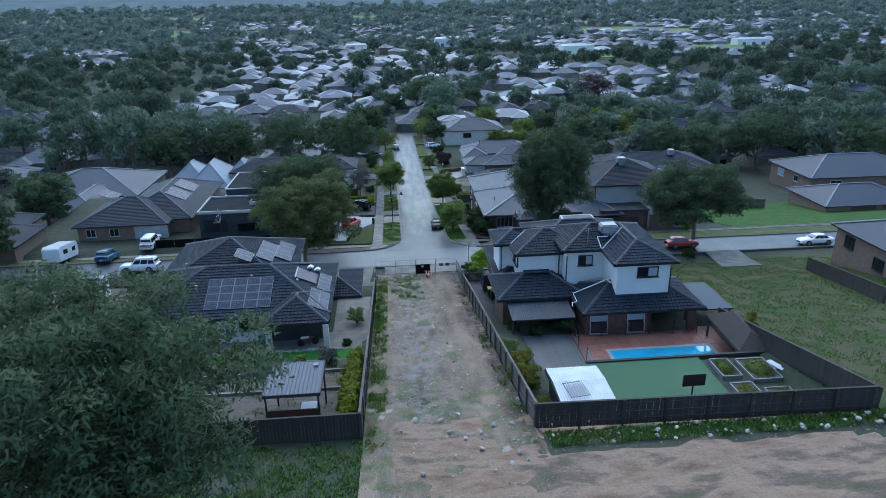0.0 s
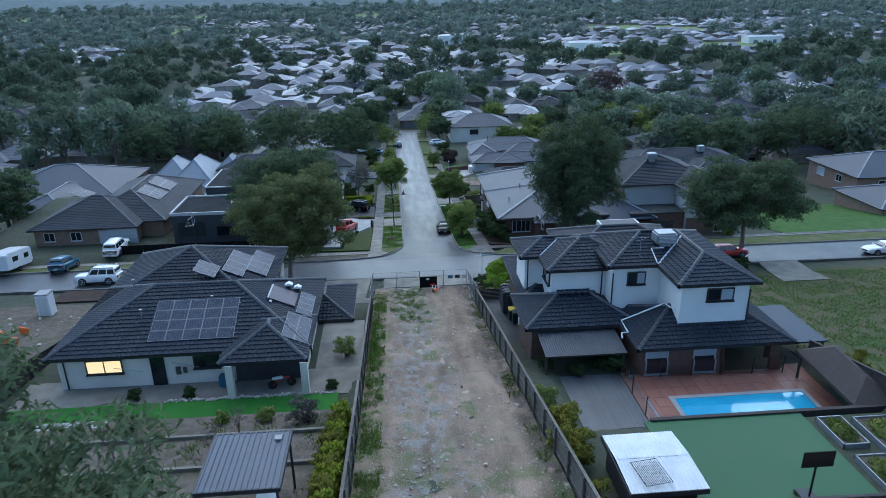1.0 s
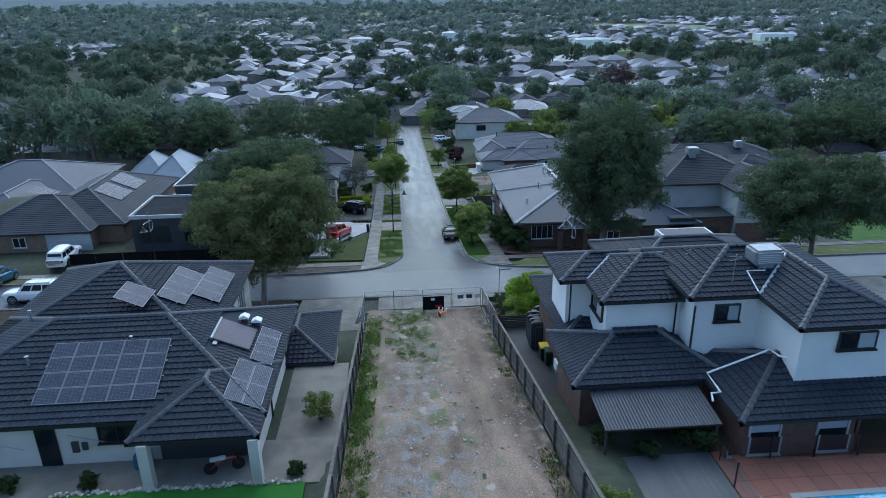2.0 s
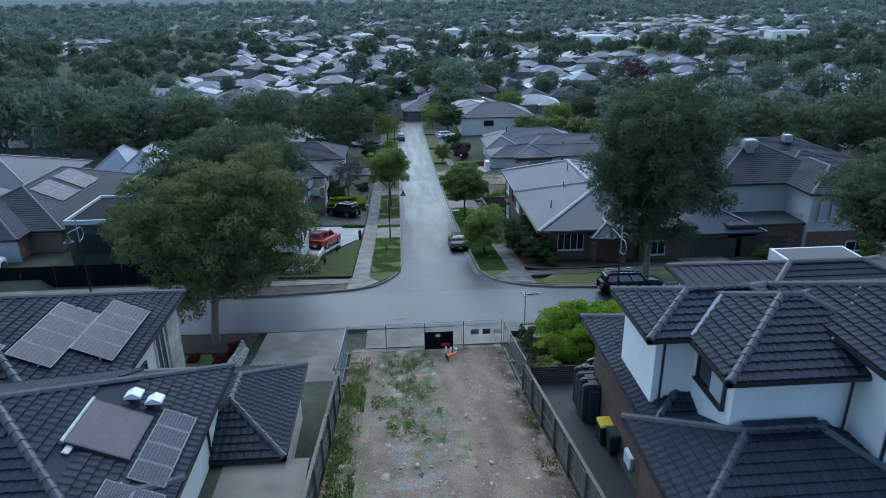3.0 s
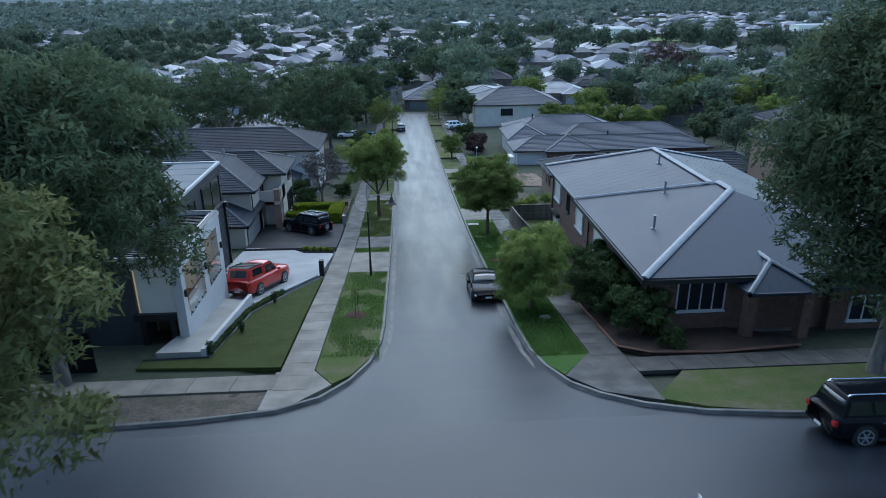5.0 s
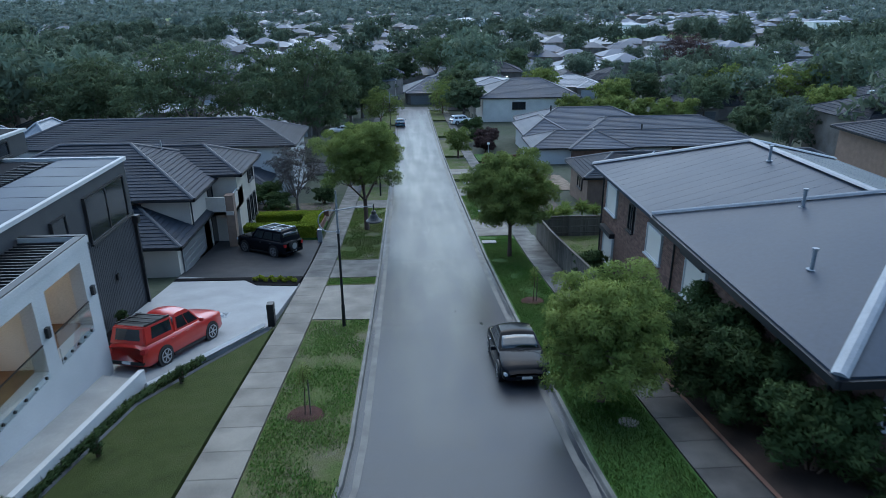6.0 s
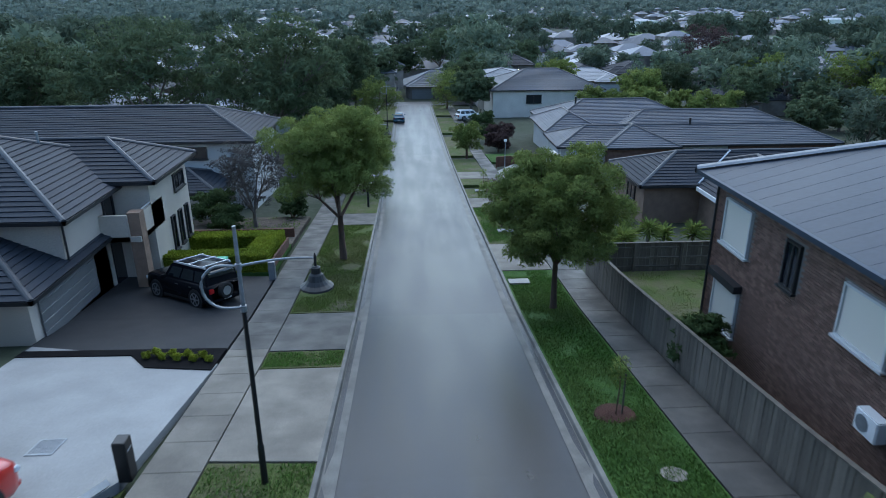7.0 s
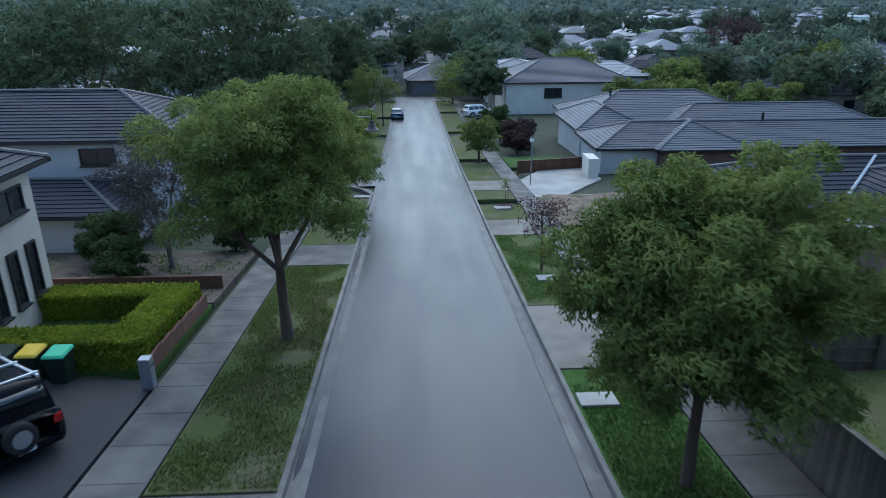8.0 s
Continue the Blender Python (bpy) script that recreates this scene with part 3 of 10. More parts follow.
def pavement_run(name, outline_at, y0, y1, step, mat, label, dz=0.15):
    """A path of single cast slabs with open joints."""
    top = thing(name, label, "footpath", kind="structure")
    y = y0
    while y < y1 - 0.05:
        x0, x1 = outline_at(y)
        e = min(y + step, y1)
        part("slab", drape(Geo(), [(x0, y + 0.012), (x1, y + 0.012), (x1, e - 0.012), (x0, e - 0.012)], dz, 0.2), mat, top)
        y = e
    return top


pavement_run("footpath", lambda y: (-7.9, -6.42), 88.5, 116.2, 1.5, CONCRETE, "pale warm concrete footpath of cast slabs")
pavement_run("footpath", lambda y: (-7.9, -6.42), 116.2, 156.0, 1.5, GREY_CONCRETE, "grey damp concrete footpath of cast slabs")
pavement_run("footpath", lambda y: (-7.9, -6.42), 167.5, 228, 3.0, GREY_CONCRETE, "grey concrete footpath of cast slabs")
pavement_run("footpath", lambda y: (6.22, 7.72), 91.0, 125.6, 1.5, WET_CONCRETE, "dark damp concrete footpath of cast slabs")
pavement_run("footpath", lambda y: (6.22, 7.6), 125.6, 228, 1.5, GREY_CONCRETE, "grey concrete footpath of cast slabs")


def slab_row(name, x0, x1, y0, y1, step, mat, label, dz=0.15):
    top = thing(name, label, "footpath", kind="structure")
    n = max(1, round((x1 - x0) / step))
    for k in range(n):
        a, b = x0 + (x1 - x0) * k / n, x0 + (x1 - x0) * (k + 1) / n
        part("slab", drape(Geo(), [(a + 0.012, y0), (b - 0.012, y0), (b - 0.012, y1), (a + 0.012, y1)], dz, 0.2), mat, top)
    return top


slab_row("footpath", 7.72, 70, 89.0, 90.6, 1.8, WET_CONCRETE, "grey concrete footpath beside the cross street")
slab_row("footpath", -60, -7.9, 88.6, 90.2, 1.8, CONCRETE, "grey concrete footpath beside the cross street")
slab_row("footpath", -6.0, 4.6, 74.0, 77.0, 2.1, CONCRETE, "pale concrete crossing before the vacant lot")


def verge(outline, mat=GRASS, dz=0.13, name="verge", label="strip of patchy green lawn beside the kerb"):
    return lone(name, drape(Geo(), outline, dz, 0.25), mat, label, "verge", kind="structure")


def strip_verge(x0, x1, spans, mat=GRASS):
    for a, b in spans:
        verge([(x0, a), (x1, a), (x1, b), (x0, b)], mat)


verge([(-6.38, 90.6), (-5.5, 89.0), (-4.75, 89.9), (-4.05, 91.7), (-3.66, 94.4), (-3.58, 96.5), (-3.58, 108.2), (-6.38, 108.4)])
strip_verge(-6.38, -3.58, [(114.4, 115.9), (120.3, 136.9), (140.7, 152.6), (169.5, 182), (186, 200), (204, 226)])
verge([(3.64, 92.6), (3.95, 90.4), (4.5, 89.0), (6.18, 91.3), (6.18, 125.6), (3.58, 125.6), (3.58, 95)], LAWN)
strip_verge(3.58, 6.18, [(131.1, 141.8), (145.4, 149.2), (151.0, 154.0), (158.0, 166.5), (169, 184), (188, 206), (210, 226)])
verge([(7.5, 86.3), (9.2, 85.3), (12, 84.6), (21.4, 84.6), (21.4, 88.9), (9.6, 88.9)])
verge([(28, 84.6), (70, 84.6), (70, 88.9), (28, 88.9)])
verge([(-7.2, 86.95), (-10.4, 86.2), (-14.5, 85.9), (-17, 85.95), (-17, 88.4), (-7.2, 88.4)][::-1], SOIL, label="worn bare-earth strip beside the kerb")
verge([(-60, 86.7), (-33, 86.2), (-33, 88.4), (-60, 88.4)])
for out in ([(-8.1, 86.5), (-6.9, 87.0), (-5.5, 88.9), (-6.4, 90.5), (-8.1, 90.5)], [(7.72, 86.0), (7.72, 91.0), (6.2, 91.4), (4.5, 88.9), (5.6, 87.1)]):
    lone("corner_path", drape(Geo(), out, 0.137, 0.3), CONCRETE if out[0][0] < 0 else WET_CONCRETE, "concrete corner of the footpath with a ramp", "footpath", kind="structure")
# driveways
for out, mat, lab in (
    ([(-6.38, 108.5), (-3.58, 108.3), (-3.58, 114.3), (-6.38, 114.3)], CONCRETE, "pale concrete driveway crossing"),
    ([(-6.38, 116.0), (-3.58, 116.0), (-3.58, 120.2), (-6.38, 120.2)], GREY_CONCRETE, "grey concrete driveway crossing"),
    ([(-6.38, 137.0), (-3.58, 137.0), (-3.58, 140.6), (-6.38, 140.6)], GREY_CONCRETE, "grey concrete driveway crossing"),
    ([(3.58, 125.7), (6.18, 125.7), (6.18, 131.0), (3.58, 131.0)], CONCRETE, "grey concrete driveway crossing"),
    ([(3.58, 141.9), (6.18, 141.9), (6.18, 145.3), (3.58, 145.3)], CONCRETE, "grey concrete driveway crossing"),
    ([(3.58, 154.1), (6.18, 154.1), (6.18, 157.9), (3.58, 157.9)], CONCRETE, "grey concrete driveway crossing"),
    ([(7.6, 151.5), (9.5, 151.5), (13.9, 158.0), (13.9, 166.5), (12.0, 166.5), (7.6, 158.0)], SLAB, "pale concrete driveway slab"),
    ([(21.5, 84.5), (27.9, 84.5), (27.0, 88.9), (22.5, 88.9)], CONCRETE, "grey concrete driveway crossing"),
    ([(22.5, 90.7), (27.0, 90.7), (27.5, 99.0), (23.0, 99.0)], CONCRETE, "grey concrete driveway slab"),
):
    lone("driveway", drape(Geo(), out, 0.138, 0.2), mat, lab, "driveway", kind="structure")

# the vacant lot and the rough ground at its head
lot = Geo()
lx, ly = np.linspace(-6.85, 2.75, 40), np.linspace(20, 74.0, 170)
for y in ly:
    for x in lx:
        rut = -0.10 * math.exp(-((x + 3.1) / 0.5) ** 2) - 0.08 * math.exp(-((x + 0.6) / 0.5) ** 2)
        rough = 0.16 * noise.noise((x * 0.5, y * 0.4, 0)) + 0.07 * noise.noise((x * 2.2, y * 2.0, 4))
        lot.v.append((x, y, gz(y) + 0.16 + rut + rough))
lot.f = [(j * 40 + i, j * 40 + i + 1, (j + 1) * 40 + i + 1, (j + 1) * 40 + i) for j in range(169) for i in range(39)]
lone("vacant_lot", lot, LOT, "bare vacant lot of churned dirt, rubble and weeds", "ground", kind="structure", smooth=True)
track = Geo()
for j, y in enumerate(np.linspace(10, 31.5, 44)):
    for i in range(50):
        x = -8 + 48 * i / 49
        lim = 26.0 + 1.2 * noise.noise((x * 0.3, 0, 2)) + (4.5 if x < 3.5 else 0)
        z = gz(y) + 0.2 + 0.25 * noise.noise((x * 0.5, y * 0.5, 7)) + 0.08 * noise.noise((x * 2, y * 2, 1)) - (0.6 if y > lim or x < -5.6 + 1.6 * noise.noise((0, y * 0.35, 5)) or x > 35 + 4 * noise.noise((3, y * 0.4, 5)) or y < 13.5 + 3 * noise.noise((x * 0.25, 1, 5)) else 0)
        track.v.append((x, y, z))
track.f = [(j * 50 + i, j * 50 + i + 1, (j + 1) * 50 + i + 1, (j + 1) * 50 + i) for j in range(43) for i in range(49)]
lone("dirt_track", track, TRACK, "rutted reddish dirt track with stones", "ground", kind="structure", smooth=True)
lone("paddock", drape(Geo(), [(22.8, 20), (120, 20), (120, 74), (22.8, 74)], 0.05, 0.3), PADDOCK, "open grassy paddock beside the street", "ground", kind="structure")
lone("vacant_block", drape(Geo(), [(48, 91), (96, 91), (96, 112), (44, 112)], 0.06, 0.3), LAWN, "green vacant grass block", "ground", kind="structure")
for k, out in enumerate((
    [(120, 520), (330, 540), (340, 640), (150, 600)], [(-360, 980), (-110, 1000), (-100, 1180), (-380, 1160)],
    [(-900, 900), (-520, 930), (-560, 1060), (-920, 1010)], [(225, 850), (440, 825), (475, 965), (245, 985)],
    [(650, 760), (980, 730), (1020, 860), (700, 880)], [(-120, 1650), (500, 1600), (520, 1800), (-140, 1850)],
    [(-1000, 1750), (-300, 1700), (-320, 1950), (-1050, 2000)],
)):
    lone("field", drape(Geo(), out, 0.5, 0.3, 40), FIELD, "far green open field", "field", kind="structure")


# ---- roofs and houses ----
def hip_planes(x0, x1, y0, y1, z, pitch):
    """The four planes of a hip roof over a rectangle of eaves, each a list of points from its eave up, and its ridge and hip lines."""
    w, d, t = x1 - x0, y1 - y0, math.tan(radians(pitch))
    if w >= d:
        h = d / 2
        a, b = (x0 + h, y0 + h, z + h * t), (x1 - h, y0 + h, z + h * t)
        c = [(x0, y0, z), (x1, y0, z), (x1, y1, z), (x0, y1, z)]
        planes = [[c[0], c[1], b, a], [c[1], c[2], b], [c[2], c[3], a, b], [c[3], c[0], a]]
        lines = [(c[0], a), (c[3], a), (c[1], b), (c[2], b)] + ([(a, b)] if w - d > 0.1 else [])
    else:
        h = w / 2
        a, b = (x0 + h, y0 + h, z + h * t), (x0 + h, y1 - h, z + h * t)
        c = [(x0, y0, z), (x1, y0, z), (x1, y1, z), (x0, y1, z)]
        planes = [[c[0], c[1], a], [c[1], c[2], b, a], [c[2], c[3], b], [c[3], c[0], a, b]]
        lines = [(c[0], a), (c[1], a), (c[2], b), (c[3], b)] + ([(a, b)] if d - w > 0.1 else [])
    return planes, lines


def plane_frame(pts):
    o, u = Vector(pts[0]), (Vector(pts[1]) - Vector(pts[0])).normalized()
    n = u.cross(Vector(pts[-1]) - o).normalized()
    if n.z < 0:
        n = -n
    v = n.cross(u)
    flat = [((Vector(p) - o).dot(u), (Vector(p) - o).dot(v)) for p in pts]
    return o, u, v, n, flat


def span_at(flat, v):
    """The range of u that an outline covers at the height v."""
    us = []
    for i, p in enumerate(flat):
        q = flat[(i + 1) % len(flat)]
        if (p[1] - v) * (q[1] - v) < 0:
            us.append(p[0] + (q[0] - p[0]) * (v - p[1]) / (q[1] - p[1]))
    return (min(us), max(us)) if len(us) >= 2 else None


def courses(geo, pts, row=0.33):
    """A roof plane laid in overlapping courses."""
    o, u, v, n, flat = plane_frame(pts)
    top, k = max(p[1] for p in flat), 0
    while k * row < top:
        a, b = k * row, min((k + 1) * row + 0.03, top - 0.01)
        s, e = span_at(flat, a + 0.004), span_at(flat, b - 0.004)
        if s and e:
            P = [o + u * s[0] + v * a + n * 0.07, o + u * s[1] + v * a + n * 0.07, o + u * e[1] + v * b + n * 0.03, o + u * e[0] + v * b + n * 0.03]
            geo.poly(P)
            geo.poly([P[0] - n * 0.052, P[1] - n * 0.052, P[1], P[0]])
        k += 1


TILE_PROFILE = ((0.0, 0.0), (0.10, 0.0), (0.15, 0.03), (0.24, 0.03), (0.30, 0.0))


def tile_mesh(mat):
    g = Geo()
    for y, lift in ((0.0, 0.085), (0.385, 0.022)):
        g.v += [(x, y, z + lift) for x, z in TILE_PROFILE]
    g.v += [(x, 0.0, z + 0.02) for x, z in TILE_PROFILE]
    n = len(TILE_PROFILE)
    for i in range(n - 1):
        g.f += [(i, i + 1, n + i + 1, n + i), (2 * n + i, 2 * n + i + 1, i + 1, i)]
    return g


def tiles(geo, pts, chosen, row=0.34, col=0.30):
    """A roof plane of single profiled tiles. chosen(x, y) says which of them stand alone: their poses are returned."""
    o, u, v, n, flat = plane_frame(pts)
    base, alone = tile_mesh(None), []
    top = max(p[1] for p in flat)
    turn = Matrix((u, v, n)).transposed().to_4x4()
    for k in range(int(top / row) + 1):
        s = span_at(flat, min(k * row + row * 0.5, top - 0.02))
        if not s:
            continue
        for i in range(int((s[1] - s[0]) / col) + 1):
            a = s[0] + i * col
            if a + col * 0.7 > s[1]:
                continue
            at = o + u * a + v * (k * row)
            if chosen and chosen(at.x, at.y):
                alone.append(Matrix.Translation(at) @ turn)
            else:
                geo.mesh([at + u * x + v * y + n * z for x, y, z in base.v], base.f)
    return alone


def cap_piece():
    """One half-round ridge tile, 0.46 long, along y."""
    g, ring = Geo(), []
    for y, sc in ((-0.02, 1.2), (0.44, 1.0)):
        ring += [(w * 0.13 * sc, y, 0.05 + 0.12 * (1 - w * w) * sc) for w in (-1.0, -0.6, 0.0, 0.6, 1.0)]
    return g.mesh(ring, [(j + 1, j, j + 5, j + 6) for j in range(4)] + [(0, 1, 2, 3, 4)])


def cap_run(a, b, width=0.13):
    """Ridge capping as one length."""
    a, b = Vector(a), Vector(b)
    d = (b - a).normalized()
    side = d.cross(Vector((0, 0, 1))).normalized()
    up = side.cross(d)
    ring = [at + side * (w * width) + up * (0.05 + 0.11 * (1 - w * w)) for at in (a, b) for w in (-1.0, -0.6, 0.0, 0.6, 1.0)]
    return Geo().mesh(ring, [(j, j + 1, j + 6, j + 5) for j in range(4)] + [(4, 3, 2, 1, 0), (5, 6, 7, 8, 9)])


CAP_DATA = []


def cap_tiles(roof, a, b):
    """Ridge capping of single tiles."""
    if not CAP_DATA:
        CAP_DATA.append(cap_piece().data("ridge_tile", CAP))
    a, b = Vector(a), Vector(b)
    d = (b - a).normalized()
    side = d.cross(Vector((0, 0, 1))).normalized()
    turn = Matrix((side, d, side.cross(d))).transposed().to_4x4()
    n = max(1, round((b - a).length / 0.42))
    for i in range(n):
        part("ridge_tile", CAP_DATA[0], CAP, roof, m=Matrix.Translation(a + (b - a) * i / n) @ turn)


def window(parent, wall, pos, size, frame=FRAME, pane=GLASS, bars=1, depth=0.09, label="", name="window", sill=True, far=False):
    """A framed window. wall: the outward direction of its wall ('-y', '+x', ...); pos: its middle."""
    turn = {"-y": 0, "+x": 90, "+y": 180, "-x": 270}[wall]
    m = pose(*pos, 0, 0, turn)
    w, h = size
    t = 0.07
    g = Geo()
    for x0, x1, z0, z1 in ((-w / 2, w / 2, h / 2 - t, h / 2), (-w / 2, w / 2, -h / 2, -h / 2 + t), (-w / 2, -w / 2 + t, -h / 2 + t, h / 2 - t), (w / 2 - t, w / 2, -h / 2 + t, h / 2 - t)):
        g.box(x0, x1, -depth, 0.05, z0, z1)
    for k in range(bars):
        x = -w / 2 + w * (k + 1) / (bars + 1)
        g.box(x - 0.03, x + 0.03, -depth * 0.8, 0.0, -h / 2 + t, h / 2 - t)
    if far:
        g = Geo().box(-w / 2, w / 2, -depth, 0.05, -h / 2, h / 2)
    win = part(name, g, frame, parent, label, m=m)
    if far:
        return win
    part("pane", Geo().box(-w / 2 + t * 0.8, w / 2 - t * 0.8, -0.04, -0.02, -h / 2 + t * 0.8, h / 2 - t * 0.8), pane, win)
    if sill:
        part("sill", Geo().box(-w / 2 - 0.06, w / 2 + 0.06, -depth - 0.07, 0.0, -h / 2 - 0.07, -h / 2), frame, win)
    return win


def garage_door(parent, wall, pos, size, mat=GARAGE):
    turn = {"-y": 0, "+x": 90, "+y": 180, "-x": 270}[wall]
    w, h = size
    n = 5
    prof = [(0.02, -h / 2)]
    for k in range(n):
        z0, z1 = -h / 2 + h * k / n, -h / 2 + h * (k + 1) / n
        prof += [(-0.035, z0), (-0.06, z0 + 0.025), (-0.06, z1 - 0.025)]
    prof += [(-0.035, h / 2), (0.02, h / 2)]
    c = len(prof)
    g = Geo().mesh([(sx * w / 2, y, z) for sx in (-1, 1) for y, z in prof], [(i, c + i, c + i + 1, i + 1) for i in range(c - 1)] + [tuple(range(c)), tuple(reversed(range(c, 2 * c)))])
    return part("garage_door", g, mat, parent, m=pose(*pos, 0, 0, turn))


def gutter(x0, x1, y0, y1, z, r=0.07):
    g = Geo()
    for a, b in (((x0, y0), (x1, y0)), ((x1, y0), (x1, y1)), ((x1, y1), (x0, y1)), ((x0, y1), (x0, y0))):
        g.box(min(a[0], b[0]) - r, max(a[0], b[0]) + r, min(a[1], b[1]) - r, max(a[1], b[1]) + r, z - 0.13, z + 0.02)
    return g


def hip_block(house, x0, x1, y0, y1, z, pitch, base, wall_mat, roof_mat, over=0.5, finish="courses", chosen=None, gutter_mat=GUTTER, walls=True, caps=True, soffit=True, shape=None, cap_width=0.13):
    """Walls and a hip roof over a rectangle of eaves, as parts of a house."""
    if walls:
        part("wall", Geo().box(x0 + over, x1 - over, y0 + over, y1 - over, base, z), wall_mat, house)
    planes, lines = shape or hip_planes(x0, x1, y0, y1, z, pitch)
    g = Geo()
    for p in planes:
        g.poly(p)
    g.poly([(x0, y0, z - 0.02), (x0, y1, z - 0.02), (x1, y1, z - 0.02), (x1, y0, z - 0.02)])
    alone = []
    for p in planes:
        if finish == "tiles":
            alone += tiles(g, p, chosen)
        elif finish == "courses":
            courses(g, p)
        elif finish == "ribs":
            o, u, v, n, flat = plane_frame(p)
            top = max(q[1] for q in flat)
            for k in range(int((flat[1][0]) / 0.76)):
                a = 0.3 + k * 0.76
                hi = 0.0
                for i, q in enumerate(flat):
                    r = flat[(i + 1) % len(flat)]
                    if (q[0] - a) * (r[0] - a) < 0:
                        hi = max(hi, q[1] + (r[1] - q[1]) * (a - q[0]) / (r[0] - q[0]))
                if hi > 0.2:
                    A, B = o + u * a, o + u * a + v * (hi - 0.05)
                    s, h = u * 0.012, n * 0.004
                    g.poly([A - s, A - s + h, B - s + h, B - s]), g.poly([A + s + h, A + s, B + s, B + s + h]), g.poly([A - s + h, A + s + h, B + s + h, B - s + h])
    roof = part("roof", g, roof_mat, house)
    part("gutter", gutter(x0, x1, y0, y1, z), gutter_mat, house)
    if caps:
        for a, b in lines:
            if finish == "tiles":
                cap_tiles(roof, a, b)
            else:
                part("ridge_cap", cap_run(a, b, cap_width), CAP if finish != "ribs" else STEEL_CAP, roof)
    return roof, alone


TILE_DATA = {}


def lay(alone, roof, mat, limit=300):
    key = mat.name
    if key not in TILE_DATA:
        TILE_DATA[key] = tile_mesh(mat).data("roof_tile", mat)
    for m in alone[:limit]:
        part("roof_tile", TILE_DATA[key], mat, roof, m=m)
    return alone[limit:]


def downpipe(house, x, y, z0, z1):
    part("downpipe", Geo().tube([(x, y, z0), (x, y, z1)], 0.05, 8), GUTTER, house)


def solar_array(parent_name, corner, across, up, n, label, cells=(1.0, 1.65), group="solar arrays", shift=Vector((0, 0, 0))):
    """Panels on a roof: corner, the two directions along the roof, panels across and up."""
    o, u, v = Vector(corner) + shift, Vector(across).normalized(), Vector(up).normalized()
    nrm = u.cross(v).normalized()
    top = thing(parent_name, label, "solar panels", Matrix.Translation(o) @ Matrix((u, v, nrm)).transposed().to_4x4(), group)
    w, h = cells
    frame = Geo()
    frame.box(0, w - 0.02, 0, h - 0.02, 0.10, 0.135)
    fm = frame.data("panel", PANEL_LINE)
    inner = Geo()
    cw, ch = (w - 0.08) / 6, (h - 0.08) / 10
    xs = [0.03 + a * cw + e for a in range(6) for e in (0.006, cw - 0.006)]
    ys = [0.03 + b * ch + e for b in range(10) for e in (0.006, ch - 0.006)]
    mx, my = [0.5 * (xs[2 * a + 1] + xs[2 * a + 2]) for a in range(5)], [0.5 * (ys[2 * b + 1] + ys[2 * b + 2]) for b in range(9)]
    xs, ys = sorted(xs + mx), sorted(ys + my)
    inner.v = [(x, y, 0.128 if x in mx or y in my else 0.139) for y in ys for x in xs]
    c = len(xs)
    inner.f = [(j * c + i, j * c + i + 1, (j + 1) * c + i + 1, (j + 1) * c + i) for j in range(len(ys) - 1) for i in range(c - 1)]
    im = inner.data("panel_glass", PANEL)
    for i in range(n[0]):
        for j in range(n[1]):
            p = part("panel", fm, PANEL_LINE, top, m=pose(i * w, j * h, 0))
            part("panel_glass", im, PANEL, p)
    rail = Geo()
    for j in range(n[1]):
        rail.box(-0.06, n[0] * w + 0.06, j * h + 0.4, j * h + 0.45, 0.03, 0.10)
    part("mounting_rail", rail, GALV, top)
    return top


def plain_house_data(w, d, h, pitch, roof_mat, wall_mat, seed):
    """A small set of shared meshes for houses further off."""
    over = 0.5
    g, r = Geo().box(-w / 2, w / 2, -d / 2, d / 2, -3.0, h), Geo()
    planes, lines = hip_planes(-w / 2 - over, w / 2 + over, -d / 2 - over, d / 2 + over, h, pitch)
    rnd = random.Random(seed)
    wing = rnd.choice((-1, 1))
    p2, l2 = hip_planes(wing * w / 4 - 3.4, wing * w / 4 + 3.4, -d / 2 - 2.6, d / 2 - 1, h, pitch)
    g.box(wing * w / 4 - 2.9, wing * w / 4 + 2.9, -d / 2 - 2.1, -d / 2 + 0.1, -3.0, h)
    for p in planes + p2:
        r.poly(p)
        courses(r, p, 0.7)
    caps = Geo()
    for a, b in lines + l2:
        caps.tube([a, b], 0.13, 5)
    return g, r, caps, wing


def far_house_template(kind, w, d, h, pitch, roof_mat, label, seed, group):
    g, r, caps, wing = plain_house_data(w, d, h, pitch, roof_mat, FAR_WALL, seed)
    top = thing("house", label, "house", pose(0, 0, -200), group)
    part("wall", g, FAR_WALL, top)
    roof = part("roof", r, roof_mat, top)
    tagged(part("ridge_capping", caps, roof_mat, roof), kind="stuff")
    storeys = (1.4,) if h < 4 else (1.4, 4.2)
    for z in storeys:
        for sx in (-0.3, 0.32):
            if not (z < 2 and abs(sx * w - wing * w / 4) < 2.8):
                window(top, "-y", (sx * w, -d / 2 - 0.01, z), (1.6, 1.2), GLASS, far=True)
        window(top, "+x", (w / 2 + 0.01, d * 0.15, z), (1.4, 1.1), GLASS, far=True)
    garage_door(top, "-y", (wing * w / 4, -d / 2 - 2.13, 1.1), (4.6, 2.2), GARAGE_WHITE if seed % 2 else GARAGE)
    if seed % 3 == 0:
        part("cooler", bevelled(Geo().box(1.2, 2.1, -0.4, 0.5, h + d * 0.5 * math.tan(radians(pitch)) - 0.5, h + d * 0.5 * math.tan(radians(pitch)) + 0.35), "cooler", GALV, 0.08), GALV, top)
    return top


